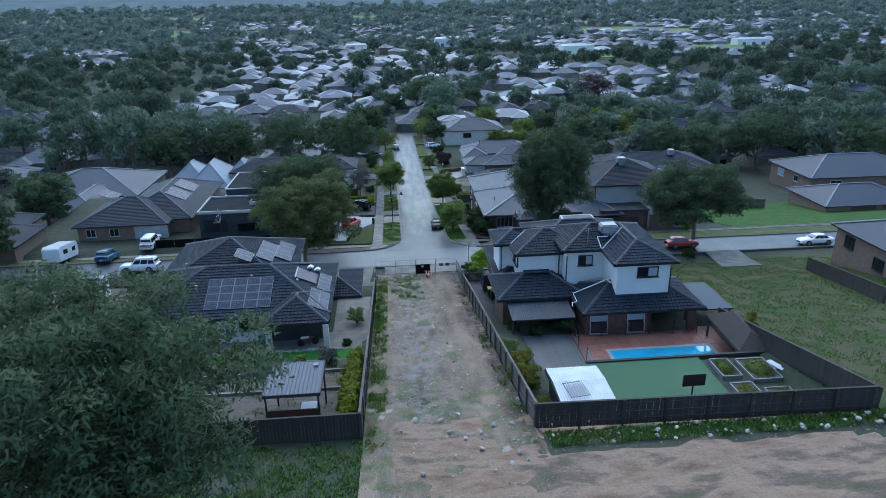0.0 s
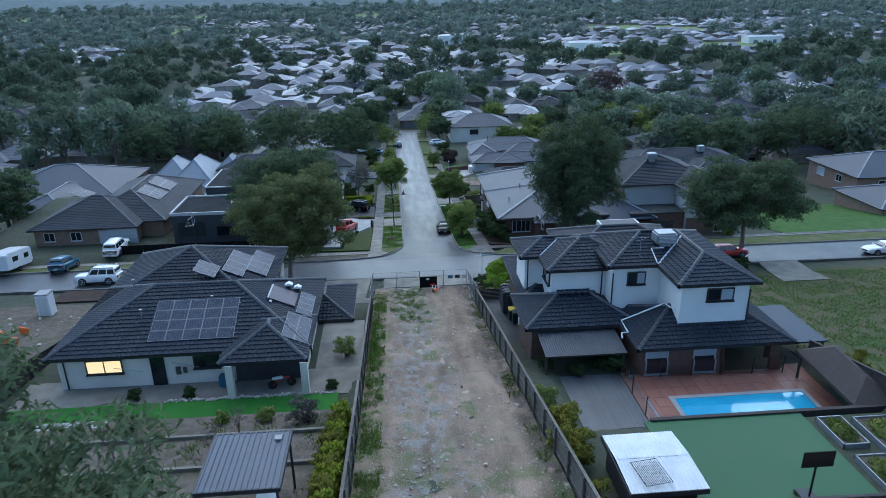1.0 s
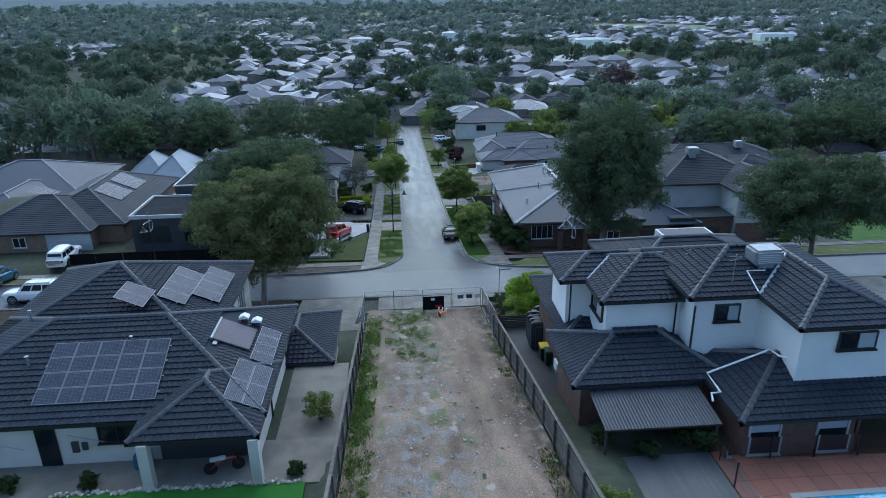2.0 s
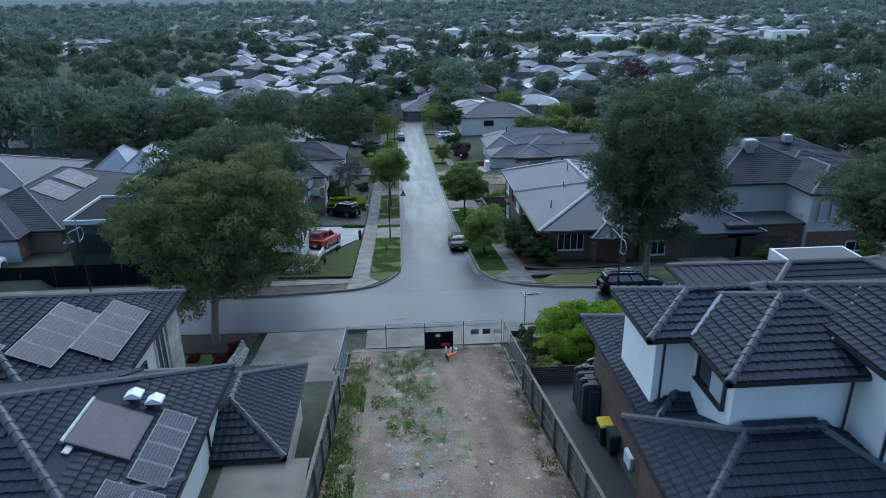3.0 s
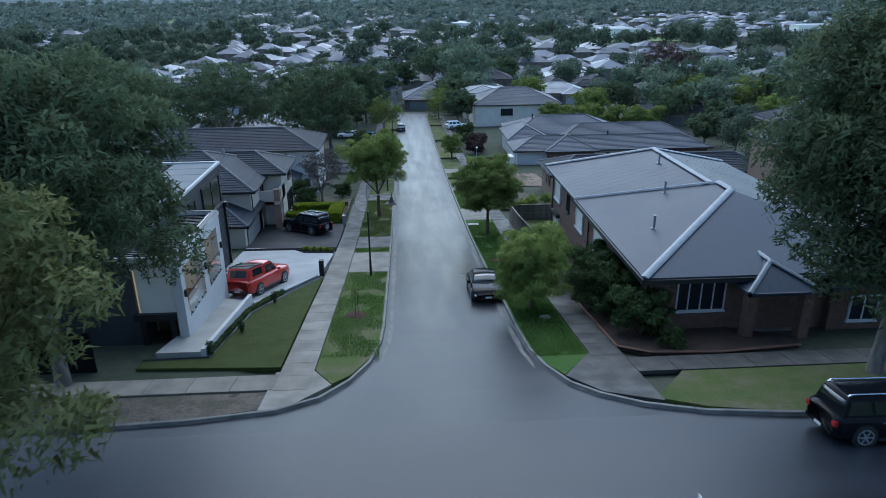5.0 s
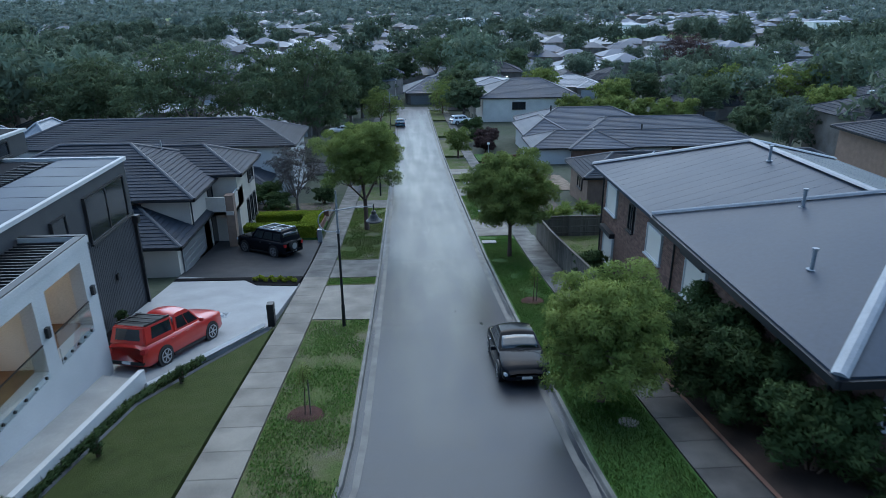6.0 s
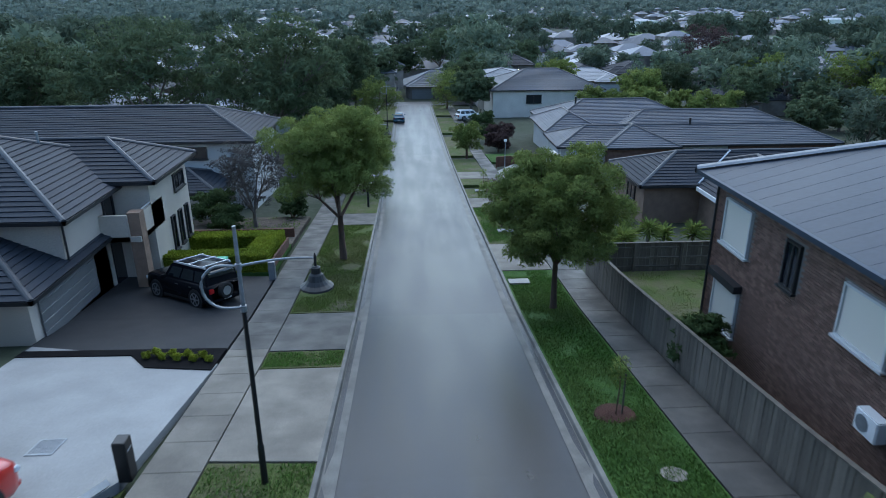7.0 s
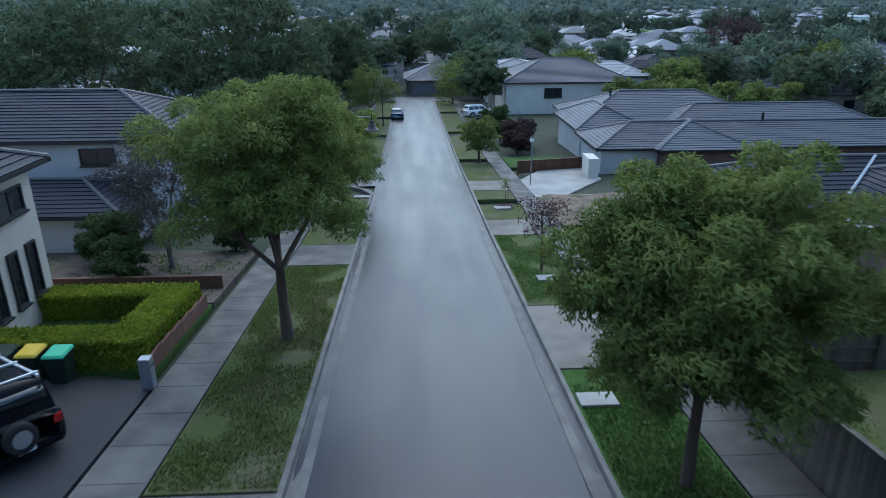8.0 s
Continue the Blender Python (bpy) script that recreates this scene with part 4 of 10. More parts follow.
# ---- trees and plants ----
def leaf_cloud(lobes, n, size, seed, droop=0.35, shell=0.55):
    """Leaves over a set of lobes (centre, radii), thick near their skins."""
    r = np.random.default_rng(seed)
    c = np.array([l[0] for l in lobes], float)
    rad = np.array([l[1] for l in lobes], float)
    wgt = (rad[:, 0] * rad[:, 1] + rad[:, 0] * rad[:, 2] + rad[:, 1] * rad[:, 2])
    pick = r.choice(len(lobes), n, p=wgt / wgt.sum())
    d = r.normal(size=(n, 3))
    d /= np.linalg.norm(d, axis=1, keepdims=True)
    d[:, 2] = np.where(d[:, 2] < -0.55, -d[:, 2], d[:, 2])
    f = shell + (1 - shell) * r.random(n) ** 0.6
    f *= 1 + 0.10 * np.sin(d[:, 0] * 9 + pick) * np.sin(d[:, 1] * 8 + 2 * pick) + 0.05 * r.normal(size=n)
    p = c[pick] + d * rad[pick] * f[:, None]
    a = r.normal(size=(n, 3)) + 0.7 * d
    a[:, 2] -= droop * 2
    a /= np.linalg.norm(a, axis=1, keepdims=True)
    b = np.cross(a, d + 0.35 * r.normal(size=(n, 3)))
    b /= np.linalg.norm(b, axis=1, keepdims=True) + 1e-6
    s = size * (0.6 + 0.8 * r.random(n))[:, None]
    v = np.stack([p - a * s * 0.7 - b * s * 0.26, p - a * s * 0.7 + b * s * 0.26, p + a * s * 0.9], 1).reshape(-1, 3)
    out = p - (c * wgt[:, None]).sum(0) / wgt.sum()
    out /= np.linalg.norm(out, axis=1, keepdims=True) + 1e-6
    nn = d + 0.5 * out + 0.35 * r.normal(size=(n, 3)) + np.array((0, 0, 0.45))
    nn /= np.linalg.norm(nn, axis=1, keepdims=True)
    g = Geo()
    g.v = v.tolist()
    g.n = np.repeat(nn, 3, axis=0).tolist()
    g.f = np.arange(3 * n).reshape(-1, 3).tolist()
    return g


def lobes_for(rx, ry, rz, k, seed, cz):
    """An uneven crown: one core and lobes round it."""
    r = random.Random(seed)
    out = [((0, 0, cz), (rx * 0.62, ry * 0.62, rz * 0.68))]
    for i in range(k):
        w = 2.39996 * i + r.uniform(-0.5, 0.5)
        lift = 0.88 * (1 - 2 * (i + 0.5) / k) + r.uniform(-0.12, 0.12)
        q = r.uniform(0.30, 0.46)
        reach = math.sqrt(max(0.1, 1 - lift * lift)) * r.uniform(0.50, 0.78)
        out.append(((rx * reach * math.cos(w), ry * reach * math.sin(w), cz + rz * lift * 0.72), (rx * q, ry * q, rz * q * 0.85)))
    return out


def clumps(lobes, m, seed, size=0.36, core=0.5):
    """Separate flattish clumps of leaves over the skins of the lobes, with gaps between them and a thin core."""
    r = random.Random(seed)
    out = []
    for c, q in lobes:
        out.append((c, tuple(core * k for k in q)))
        for i in range(m):
            h = 1.0 - 1.45 * (i + r.random()) / m
            w, f = 2.39996 * i + r.uniform(-0.7, 0.7), math.sqrt(max(0.0, 1 - h * h))
            s, reach = size * r.uniform(0.65, 1.35), r.uniform(0.74, 1.02)
            out.append(((c[0] + q[0] * reach * f * math.cos(w), c[1] + q[1] * reach * f * math.sin(w), c[2] + q[2] * reach * h), (q[0] * s, q[1] * s, q[2] * s * 0.85)))
    return out


def tree(name, label, at, height, crown, mat, bark, n, size, seed, trunk=0.22, lean=(0, 0), k=12, clear=0.35, group="trees", droop=0.35, forks=6, fill=(9, 0.36, 0.5)):
    """A trunk that tapers, limbs into the lobes and a crown of leaves. crown: radii; at: its foot."""
    rx, ry, rz = crown
    cz = height - rz
    top = thing(name, label, "tree", pose(*at), group)
    lob = lobes_for(rx, ry, rz, k, seed, cz)
    lob = [((c[0] + lean[0], c[1] + lean[1], c[2]), rr) for c, rr in lob]
    r = random.Random(seed + 5)
    split = height * clear
    fork = (lean[0] * 0.45, lean[1] * 0.45, split)
    g = Geo()
    g.tube([(0, 0, -0.4), (0.02, 0.01, 0.15), (lean[0] * 0.15, lean[1] * 0.15, split * 0.45), fork], [trunk * 1.5, trunk * 1.12, trunk * 0.9, trunk * 0.75], 9)
    for c, rr in r.sample(lob[1:], min(forks, len(lob) - 1)):
        mid = ((fork[0] + c[0]) / 2 + r.uniform(-0.3, 0.3), (fork[1] + c[1]) / 2 + r.uniform(-0.3, 0.3), (fork[2] + c[2]) / 2 + r.uniform(0.0, 0.4))
        g.tube([(fork[0], fork[1], fork[2] - 0.15), mid, c, (c[0] * 1.12, c[1] * 1.12, c[2] + rr[2] * 0.6)], [trunk * 0.5, trunk * 0.34, trunk * 0.18, trunk * 0.05], 6)
        for _ in range(3):
            e = (c[0] + r.uniform(-1, 1) * rr[0], c[1] + r.uniform(-1, 1) * rr[1], c[2] + r.uniform(-0.2, 0.8) * rr[2])
            g.tube([mid, e], [trunk * 0.2, trunk * 0.04], 5)
    part("trunk", g, bark, top, smooth=True)
    part("crown", leaf_cloud(clumps(lob, fill[0], seed, fill[1], fill[2]), int(n * 1.7), size * 0.82, seed, droop, 0.5), mat, top)
    return top


def shrub(name, label, at, radii, mat, n, size, seed, group="shrubs", k=6):
    top = thing(name, label, "shrub", pose(*at), group)
    rx, ry, rz = radii
    lob = lobes_for(rx, ry, rz, k, seed, rz * 0.9)
    g = Geo()
    r = random.Random(seed)
    for i in range(5):
        e = lob[i % len(lob)][0]
        g.tube([(0, 0, -0.2), (e[0] * 0.4, e[1] * 0.4, e[2] * 0.5), e], [0.05, 0.035, 0.012], 5)
    part("stem", g, BARK_RED, top)
    part("foliage", leaf_cloud(clumps(lob, 7, seed, 0.46, 0.85), int(n * 1.7), size * 0.85, seed, 0.1, 0.4), mat, top)
    return top


# ---- the single-storey house beside the vacant lot ----
def near_lot(x, y):
    return (x > 4.0 and x < 11.0 and 51.0 < y < 55.0) or (-13.5 < x < -9.5 and 47.0 < y < 60.0)


t24 = math.tan(radians(24))
SL, SR = Vector((-0.2, 0.06, 0.62)), Vector((0, 0.28, 0.65))
hl = thing("house", "single-storey cream rendered house with a dark tiled hip roof", "house", Matrix.Translation(SL), group="houses")
spare = []
rf, al = hip_block(hl, -26.8, -10.1, 48.5, 59.65, 17.5, 24, 12.2, RENDER_CREAM, ROOF_DARK, finish="tiles", chosen=near_lot)
spare += lay(al, rf, ROOF_DARK)
rf, al = hip_block(hl, -26.8, -14.15, 54.5, 67.15, 17.5, 24, 11.0, RENDER_CREAM, ROOF_DARK, finish="tiles")
rf, al = hip_block(hl, -15.6, -10.13, 46.9, 53.0, 17.5, 24, 14.9, RENDER_CREAM, ROOF_DARK, finish="tiles", walls=False)
rf, al = hip_block(hl, -12.6, -7.85, 56.75, 63.4, 15.2, 24, 11.5, RENDER_CREAM, ROOF_DARK, finish="tiles", over=0.35)
for x in (-15.0, -10.35):
    part("porch_post", Geo().box(x - 0.22, x + 0.22, 46.75, 47.2, 14.9, 17.4), RENDER_CREAM, hl)
# Charcoal sheet over the cream wall stands for the shade in the porch.
part("wall", Geo().box(-15.1, -10.6, 48.9, 49.0, 14.9, 17.4), CHARCOAL, hl, "charcoal sheet on the porch wall for the recess shade")
window(hl, "-y", (-23.4, 48.98, 16.6), (2.3, 1.0), FRAME, LIT, 1, label="window lit warm from within")
window(hl, "-y", (-16.9, 48.98, 16.6), (1.7, 0.9))
part("back_door", Geo().box(-20.5, -19.6, 48.93, 49.02, 15.0, 17.1), GLASS, hl, "dark glazed back door")
window(hl, "+x", (-14.64, 61.6, 15.6), (1.6, 1.6))
window(hl, "+x", (-14.64, 64.2, 15.6), (1.2, 2.6), PALE_FRAME)
part("wall", Geo().box(-14.70, -14.52, 65.1, 66.7, 11.0, 17.3), STONE, hl, "grey stone facing at the front corner")
for x, y in ((-25.9, 48.95), (-10.55, 52.0), (-10.55, 57.0)):
    downpipe(hl, x, y, 14.9, 17.45)
for x, y, z in ((-21.5, 51.5, 18.9), (-17.0, 52.5, 19.2), (-23.5, 56.0, 19.2)):
    g = Geo().tube([(x, y, z - 0.2), (x, y, z + 0.45)], 0.05, 8)
    g.tube([(x, y, z + 0.45), (x, y, z + 0.5)], 0.10, 8)
    part("roof_vent", g, GALV, hl)
for x, y in ((-12.3, 55.75), (-11.68, 55.8)):
    zf = 17.5 + (-10.1 - x) * t24
    flue = part("flue", Geo().tube([(x, y, zf - 0.1), (x, y, zf + 0.42)], 0.16, 12), CHARCOAL, hl, "dark roof flue with a folded white cowl")
    c0, c1, c2 = zf + 0.34, zf + 0.42, zf + 0.56
    g = Geo().mesh([(x - 0.27, y - 0.22, c0), (x + 0.27, y - 0.22, c0), (x + 0.27, y + 0.22, c0), (x - 0.27, y + 0.22, c0), (x - 0.27, y - 0.22, c1), (x + 0.27, y - 0.22, c1), (x + 0.27, y + 0.22, c1), (x - 0.27, y + 0.22, c1), (x, y - 0.22, c2), (x, y + 0.22, c2)],
                   [(0, 1, 5, 4), (2, 3, 7, 6), (0, 4, 7, 3), (1, 2, 6, 5), (4, 5, 8), (6, 7, 9), (4, 8, 9, 7), (5, 6, 9, 8), (0, 3, 2, 1)])
    part("cowl", g, WHITE, flue, "folded white sheet-metal cowl")
sl = (0, math.cos(radians(24)), math.sin(radians(24)))
solar_array("solar_array", (-20.6, 49.45, 17.5 + 0.95 * t24), (1, 0, 0), sl, (5, 4), "dark blue solar panels in four rows on the roof", (1.1, 0.87), shift=SL)
se = (-math.cos(radians(24)), 0, math.sin(radians(24)))
solar_array("solar_array", (-10.34, 48.6, 17.5 + 0.24 * t24), (0, 1, 0), se, (2, 2), "dark blue solar panels on the side of the roof", (1.75, 0.88), shift=SL)
solar_array("solar_array", (-10.46, 52.34, 17.5 + 0.36 * t24), (0, 1, 0), se, (4, 1), "dark blue solar panels stacked above one another", (0.87, 1.13), shift=SL)
th = thing("solar_collector", "flat glazed solar hot-water collector with a pale frame", "solar collector", Matrix.Translation(SL + Vector((-11.63, 53.0, 17.5 + 1.53 * t24))) @ Matrix(((0, 1, 0), se, Vector((0, 1, 0)).cross(Vector(se)))).transposed().to_4x4())
part("collector_frame", Geo().box(0, 2.2, 0, 1.94, 0.08, 0.18), CHARCOAL, th)
part("header_pipe", Geo().tube([(-0.05, 1.96, 0.16), (2.25, 1.96, 0.16)], 0.07, 8), GALV, th)
part("bracket", Geo().box(-0.35, 0.1, 1.6, 1.8, 0.05, 0.1), GALV, th)
part("collector_glass", Geo().box(0.06, 2.14, 0.06, 1.88, 0.17, 0.186), THERMAL, th)
for x, y, n in ((-17.9, 56.5, 2), (-16.25, 58.2, 4), (-14.75, 59.7, 4)):
    solar_array("solar_array", (x, y, 17.58 + (-14.15 - x) * t24), (0, 1, 0), se, (n, 1), "dark blue solar panels on the front roof", (1.1, 1.65), shift=SL)

# ---- the two-storey house with the pool ----
hr = thing("house", "house of dark brick and white render with dark tiled roofs", "house", Matrix.Translation(SR), group="houses")
UP, TOP = 20.38, 21.1
for x0, x1, y0, y1, ze in ((4.7, 11.0, 54.85, 58.9, UP), (6.1, 13.0, 52.1, 58.3, UP), (10.0, 18.0, 50.63, 57.2, TOP), (13.45, 18.9, 47.1, 57.0, TOP)):
    rf, al = hip_block(hr, x0, x1, y0, y1, ze, 22, 17.2, RENDER_WHITE, ROOF_DARK, over=0.45, finish="tiles", chosen=near_lot)
    spare += lay(al, rf, ROOF_DARK, 150)
rf, al = hip_block(hr, 8.6, 18.6, 56.0, 63.0, 19.55, 22, 13.0, RENDER_WHITE, ROOF_DARK, over=0.45)
for x0, x1, y0, y1 in ((4.1, 12.0, 49.3, 54.9), (10.65, 21.15, 45.8, 52.2), (4.7, 9.0, 54.0, 62.6)):
    rf, al = hip_block(hr, x0, x1, y0, y1, 17.35, 24, 11.5, BRICK, ROOF_DARK, over=0.55, finish="tiles", walls=x0 != 10.65)
part("wall", Geo().box(11.2, 16.6, 46.45, 51.6, 14.0, 17.3), BRICK, hr)
# Recess shade is put into this patio wall's charcoal colour.
part("wall", Geo().box(16.6, 20.6, 50.0, 51.6, 14.0, 17.3), CHARCOAL, hr, "patio back wall coloured dark for the recess shade")
part("pier", Geo().box(19.9, 20.6, 46.4, 47.1, 14.9, 17.3), BRICK, hr)
part("pier", Geo().box(16.5, 16.75, 46.45, 46.7, 14.9, 17.3), BRICK, hr)
for x in (12.2, 15.4):
    w_ = window(hr, "-y", (x, 46.43, 16.1), (1.5, 1.7), PALE_FRAME, GLASS, 0, label="white-framed sash window with a lowered blind")
    part("blind", Geo().box(-0.66, 0.66, -0.05, -0.03, 0.25, 0.75), CURTAIN, w_)
for wall, pos, size in (("-y", (12.17, 51.05, 20.05), (1.3, 0.95)), ("-y", (16.5, 47.52, 20.2), (1.8, 0.9)), ("-x", (6.52, 53.9, 19.45), (1.9, 1.1))):
    w_ = window(hr, wall, pos, size, FRAME, GLASS)
    part("curtain", Geo().box(0.05, size[0] / 2 - 0.08, -0.06, -0.045, -size[1] / 2 + 0.08, size[1] / 2 - 0.08), CURTAIN, w_)
for x, y, z in ((5.32, 55.0, 17.8), (10.15, 52.35, 17.8), (10.5, 51.02, 17.8), (18.5, 47.5, 17.3)):
    downpipe(hr, x, y, z, 20.5)
for a, b in (((6.15, 54.9, 20.45), (7.95, 56.6, 21.2)), ((9.95, 53.3, 21.0), (11.9, 55.15, 21.85)), ((13.45, 50.63, 21.17), (16.2, 53.3, 22.28))):
    part("valley_flashing", Geo().tube([a, b], 0.09, 4), SILVER, hr, "bright metal valley flashing")
drain = [Vector(p) - SR for p in ((14.1, 48.4, 19.62), (13.72, 48.95, 19.52), (13.62, 49.6, 19.49), (10.78, 49.8, 18.24), (10.70, 48.2, 18.2), (10.32, 48.3, 18.1), (10.26, 47.95, 17.9))]
part("drain_pipe", Geo().tube(drain, 0.055, 8), WHITE, hr, "white plastic drain pipe bent across the tiles")
part("drain_pipe", Geo().tube([Vector(p) - SR for p in ((14.34, 52.25, 22.5), (13.42, 52.28, 22.5), (13.40, 50.95, 21.95))], 0.035, 8), WHITE, hr, "thin white plastic drain pipe from the cooler")
ev = thing("evaporative_cooler", "pale grey evaporative cooler box on the tiled roof", "cooler", pose(14.55, 52.9, 22.35))
part("cooler_body", bevelled(Geo().box(-0.75, 0.75, -0.6, 0.6, 0.35, 1.15), "cooler_body", GALV, 0.12), GALV, ev)
part("cooler_base", Geo().box(-0.4, 0.4, -0.4, 0.4, -0.6, 0.4), GALV, ev)
g = Geo()
for z in np.arange(0.5, 1.0, 0.1):
    g.box(-0.6, 0.6, -0.62, -0.59, z, z + 0.03)
part("louvre", g, PALE_FRAME, ev)
part("antenna", Geo().tube([(12.4, 51.4, 21.3), (12.4, 51.4, 23.0)], 0.02, 5).tube([(11.9, 51.4, 22.9), (12.9, 51.4, 22.9)], 0.015, 5).tube([(12.0, 51.2, 22.75), (12.8, 51.6, 22.75)], 0.015, 5), GALV, hr)
sk = thing("skylight_box", "pale flat raised roof box behind the ridge", "skylight", Matrix.Translation(SR))
part("skylight_frame", Geo().box(12.5, 15.8, 59.9, 61.7, 20.2, 20.75), PALE_FRAME, sk)
part("skylight_top", Geo().box(12.65, 15.65, 60.05, 61.55, 20.7, 20.77), CHARCOAL, sk)
pg = thing("pergola", "lean-to pergola with grey corrugated sheeting", "pergola", Matrix.Translation(SR))
g = Geo()
for k in range(70):
    x = 4.9 + 5.4 * k / 70
    z = 0.03 * (k % 2)
    g.poly([(x, 46.6, 16.75 + z), (x + 5.4 / 70, 46.6, 16.75 + 0.03 - z), (x + 5.4 / 70, 50.4, 17.15 + 0.03 - z), (x, 50.4, 17.15 + z)])
part("sheeting", g, CORRUGATED, pg)
for x in (5.0, 10.1):
    part("post", Geo().box(x - 0.06, x + 0.06, 46.7, 46.82, 15.0, 16.75), DARK_TIMBER, pg)
part("beam", Geo().box(4.9, 10.3, 46.68, 46.8, 16.6, 16.75), DARK_TIMBER, pg)
cp = thing("carport", "flat grey metal carport roof beside the house", "carport", Matrix.Translation(SR))
part("carport_roof", Geo().box(21.4, 24.2, 47.0, 52.5, 16.5, 16.62), ROOF_METAL, cp)
for x, y in ((24.0, 47.2), (24.0, 52.3)):
    part("post", Geo().box(x - 0.06, x + 0.06, y - 0.06, y + 0.06, 13.6, 16.5), BLACK, cp)


# ---- houses along the street ----
def box_house(label, blocks, group="houses", pitch=24, finish="courses", m=None):
    h = thing("house", label, "house", m, group=group)
    for x0, x1, y0, y1, z, base, wm, rm in blocks:
        hip_block(h, x0, x1, y0, y1, z, pitch, base, wm, rm, finish=finish, caps=True)
    return h


def brick_face(parent, x, y0, y1, z0, z1, gaps, part_zone, mat=BRICK):
    """Bricks in stretcher bond on a wall that faces -x, leaving the openings free; those in the zone stand alone."""
    L, H, T = 0.24, 0.086, 0.012
    one = Geo().box(-0.02, 0.02, T / 2, L - T / 2, T / 2, H - T / 2)
    shared, rest, count = one.data("brick", mat), Geo(), 0
    for r in range(int((z1 - z0) / H)):
        z = z0 + r * H
        for c in range(int((y1 - y0) / L) + 1):
            y = y0 + c * L - (L / 2 if r % 2 else 0)
            if y < y0 or y + L > y1 or z < gz(y) - 0.15 or any(a < y + L and y < b and c_ < z + H and z < d for a, b, c_, d in gaps):
                continue
            if part_zone(y, z) and count < 300:
                part("brick", shared, mat, parent, m=pose(x, y, z))
                count += 1
            else:
                k = len(rest.v)
                w = 0.018
                rest.v += [(x - w, y + T / 2, z + T / 2), (x - w, y + L - T / 2, z + T / 2), (x - w, y + L - T / 2, z + H - T / 2), (x - w, y + T / 2, z + H - T / 2), (x + w, y + T / 2, z + T / 2), (x + w, y + L - T / 2, z + T / 2), (x + w, y + L - T / 2, z + H - T / 2), (x + w, y + T / 2, z + H - T / 2)]
                rest.f += [(k + 1, k, k + 3, k + 2), (k, k + 1, k + 5, k + 4), (k + 2, k + 3, k + 7, k + 6), (k + 3, k, k + 4, k + 7), (k + 1, k + 2, k + 6, k + 5)]
    tagged(part("bricks", rest, mat, parent), kind="stuff")


# the brick corner house
hb = thing("house", "two-storey dark brick corner house with a grey steel hip roof", "house", group="houses")
x0, x1, y0, y1, ez, ra, rb = 9.45, 24.2, 93.5, 117.3, 11.05, (16.9, 101.0, 13.05), (16.9, 113.6, 13.05)
c = [(x0, y0, ez), (x1, y0, ez), (x1, y1, ez), (x0, y1, ez)]
hip_block(hb, x0, x1, y0, y1, ez, 15, 2.6, MORTAR, ROOF_METAL, over=0.6, finish="ribs", gutter_mat=ROOF_METAL, cap_width=0.2,
          shape=([[c[0], c[1], ra], [c[1], c[2], rb, ra], [c[2], c[3], rb], [c[3], c[0], ra, rb]], [(c[2], rb), (c[3], rb), (ra, rb)]))
# its front part stands a step higher, with its own eave
lift = 0.26
P = [(9.22, 106.75, 11.05), (9.22, 93.27, 11.05), (24.4, 93.27, 11.05), (16.9, 101.0, 13.1), (16.9, 102.6, 13.1)]
P = [Vector(p) + Vector((0, 0, 0.03)) for p in P]
T = [p + Vector((0, 0, lift - 0.03)) for p in P]
step = Geo().poly([T[1], T[3], T[4], T[0]][::-1]).poly([T[1], T[2], T[3]])
for a, b in ((0, 1), (1, 2), (4, 0)):
    step.poly([P[a], P[b], T[b], T[a]])
raised = part("raised_roof", step, ROOF_METAL, hb, "front part of the steel roof, a step higher")
part("step_flashing", cap_run(T[0], T[4], 0.12), STEEL_CAP, raised, "pale flashing where the roof steps")
part("ridge_cap", cap_run(T[1], T[3], 0.22), STEEL_CAP, raised)
part("ridge_cap", cap_run(T[3], T[4], 0.22), STEEL_CAP, raised)
part("gutter", Geo().box(9.12, 9.24, 93.2, 106.75, 11.0, 11.24).box(9.24, 24.4, 93.15, 93.27, 11.0, 11.24), GUTTER, hb)
hip_block(hb, 14.0, 17.6, 92.2, 97.0, 10.8, 26, 6.4, BRICK, ROOF_METAL, over=0.4, finish="ribs", walls=False, gutter_mat=ROOF_METAL)
hip_block(hb, 18.5, 31.0, 93.0, 106.0, 10.6, 22, 6.0, BRICK, ROOF_METAL, over=0.6, finish="ribs", gutter_mat=ROOF_METAL)
openings = [(114.0, 115.85, 8.8, 10.4), (114.1, 115.9, 5.8, 7.55), (111.15, 111.9, 8.85, 10.3), (107.2, 109.1, 8.65, 10.15), (102.5, 104.5, 8.5, 10.35), (98.2, 99.6, 8.2, 10.0)]
brick_face(hb, 10.05, 94.12, 116.68, 2.9, 10.95, openings, lambda y, z: 112.0 < y < 114.6 and 3.9 < z < 7.8)
for k, (a, b, c, d) in enumerate(openings):
    wm = BLIND if k not in (2, 5) else GLASS
    w_ = window(hb, "-x", (10.03, (a + b) / 2, (c + d) / 2), (b - a, d - c), FRAME if k in (2, 5) else PALE_FRAME, wm, 0 if wm is BLIND else 1, label="window with a closed pale roller shutter" if wm is BLIND else "tall dark-framed window")
    if k in (1, 4):
        part("shutter_box", Geo().box(-(b - a) / 2 - 0.1, (b - a) / 2 + 0.1, -0.3, 0.0, (d - c) / 2 - 0.02, (d - c) / 2 + 0.24), GUTTER, w_)
for y in (105.7, 94.5, 116.5):
    downpipe(hb, 9.95, y, gz(y), 10.95)
part("wall", Geo().box(10.06, 23.6, 94.04, 94.1, 6.5, 10.95), BRICK, hb)
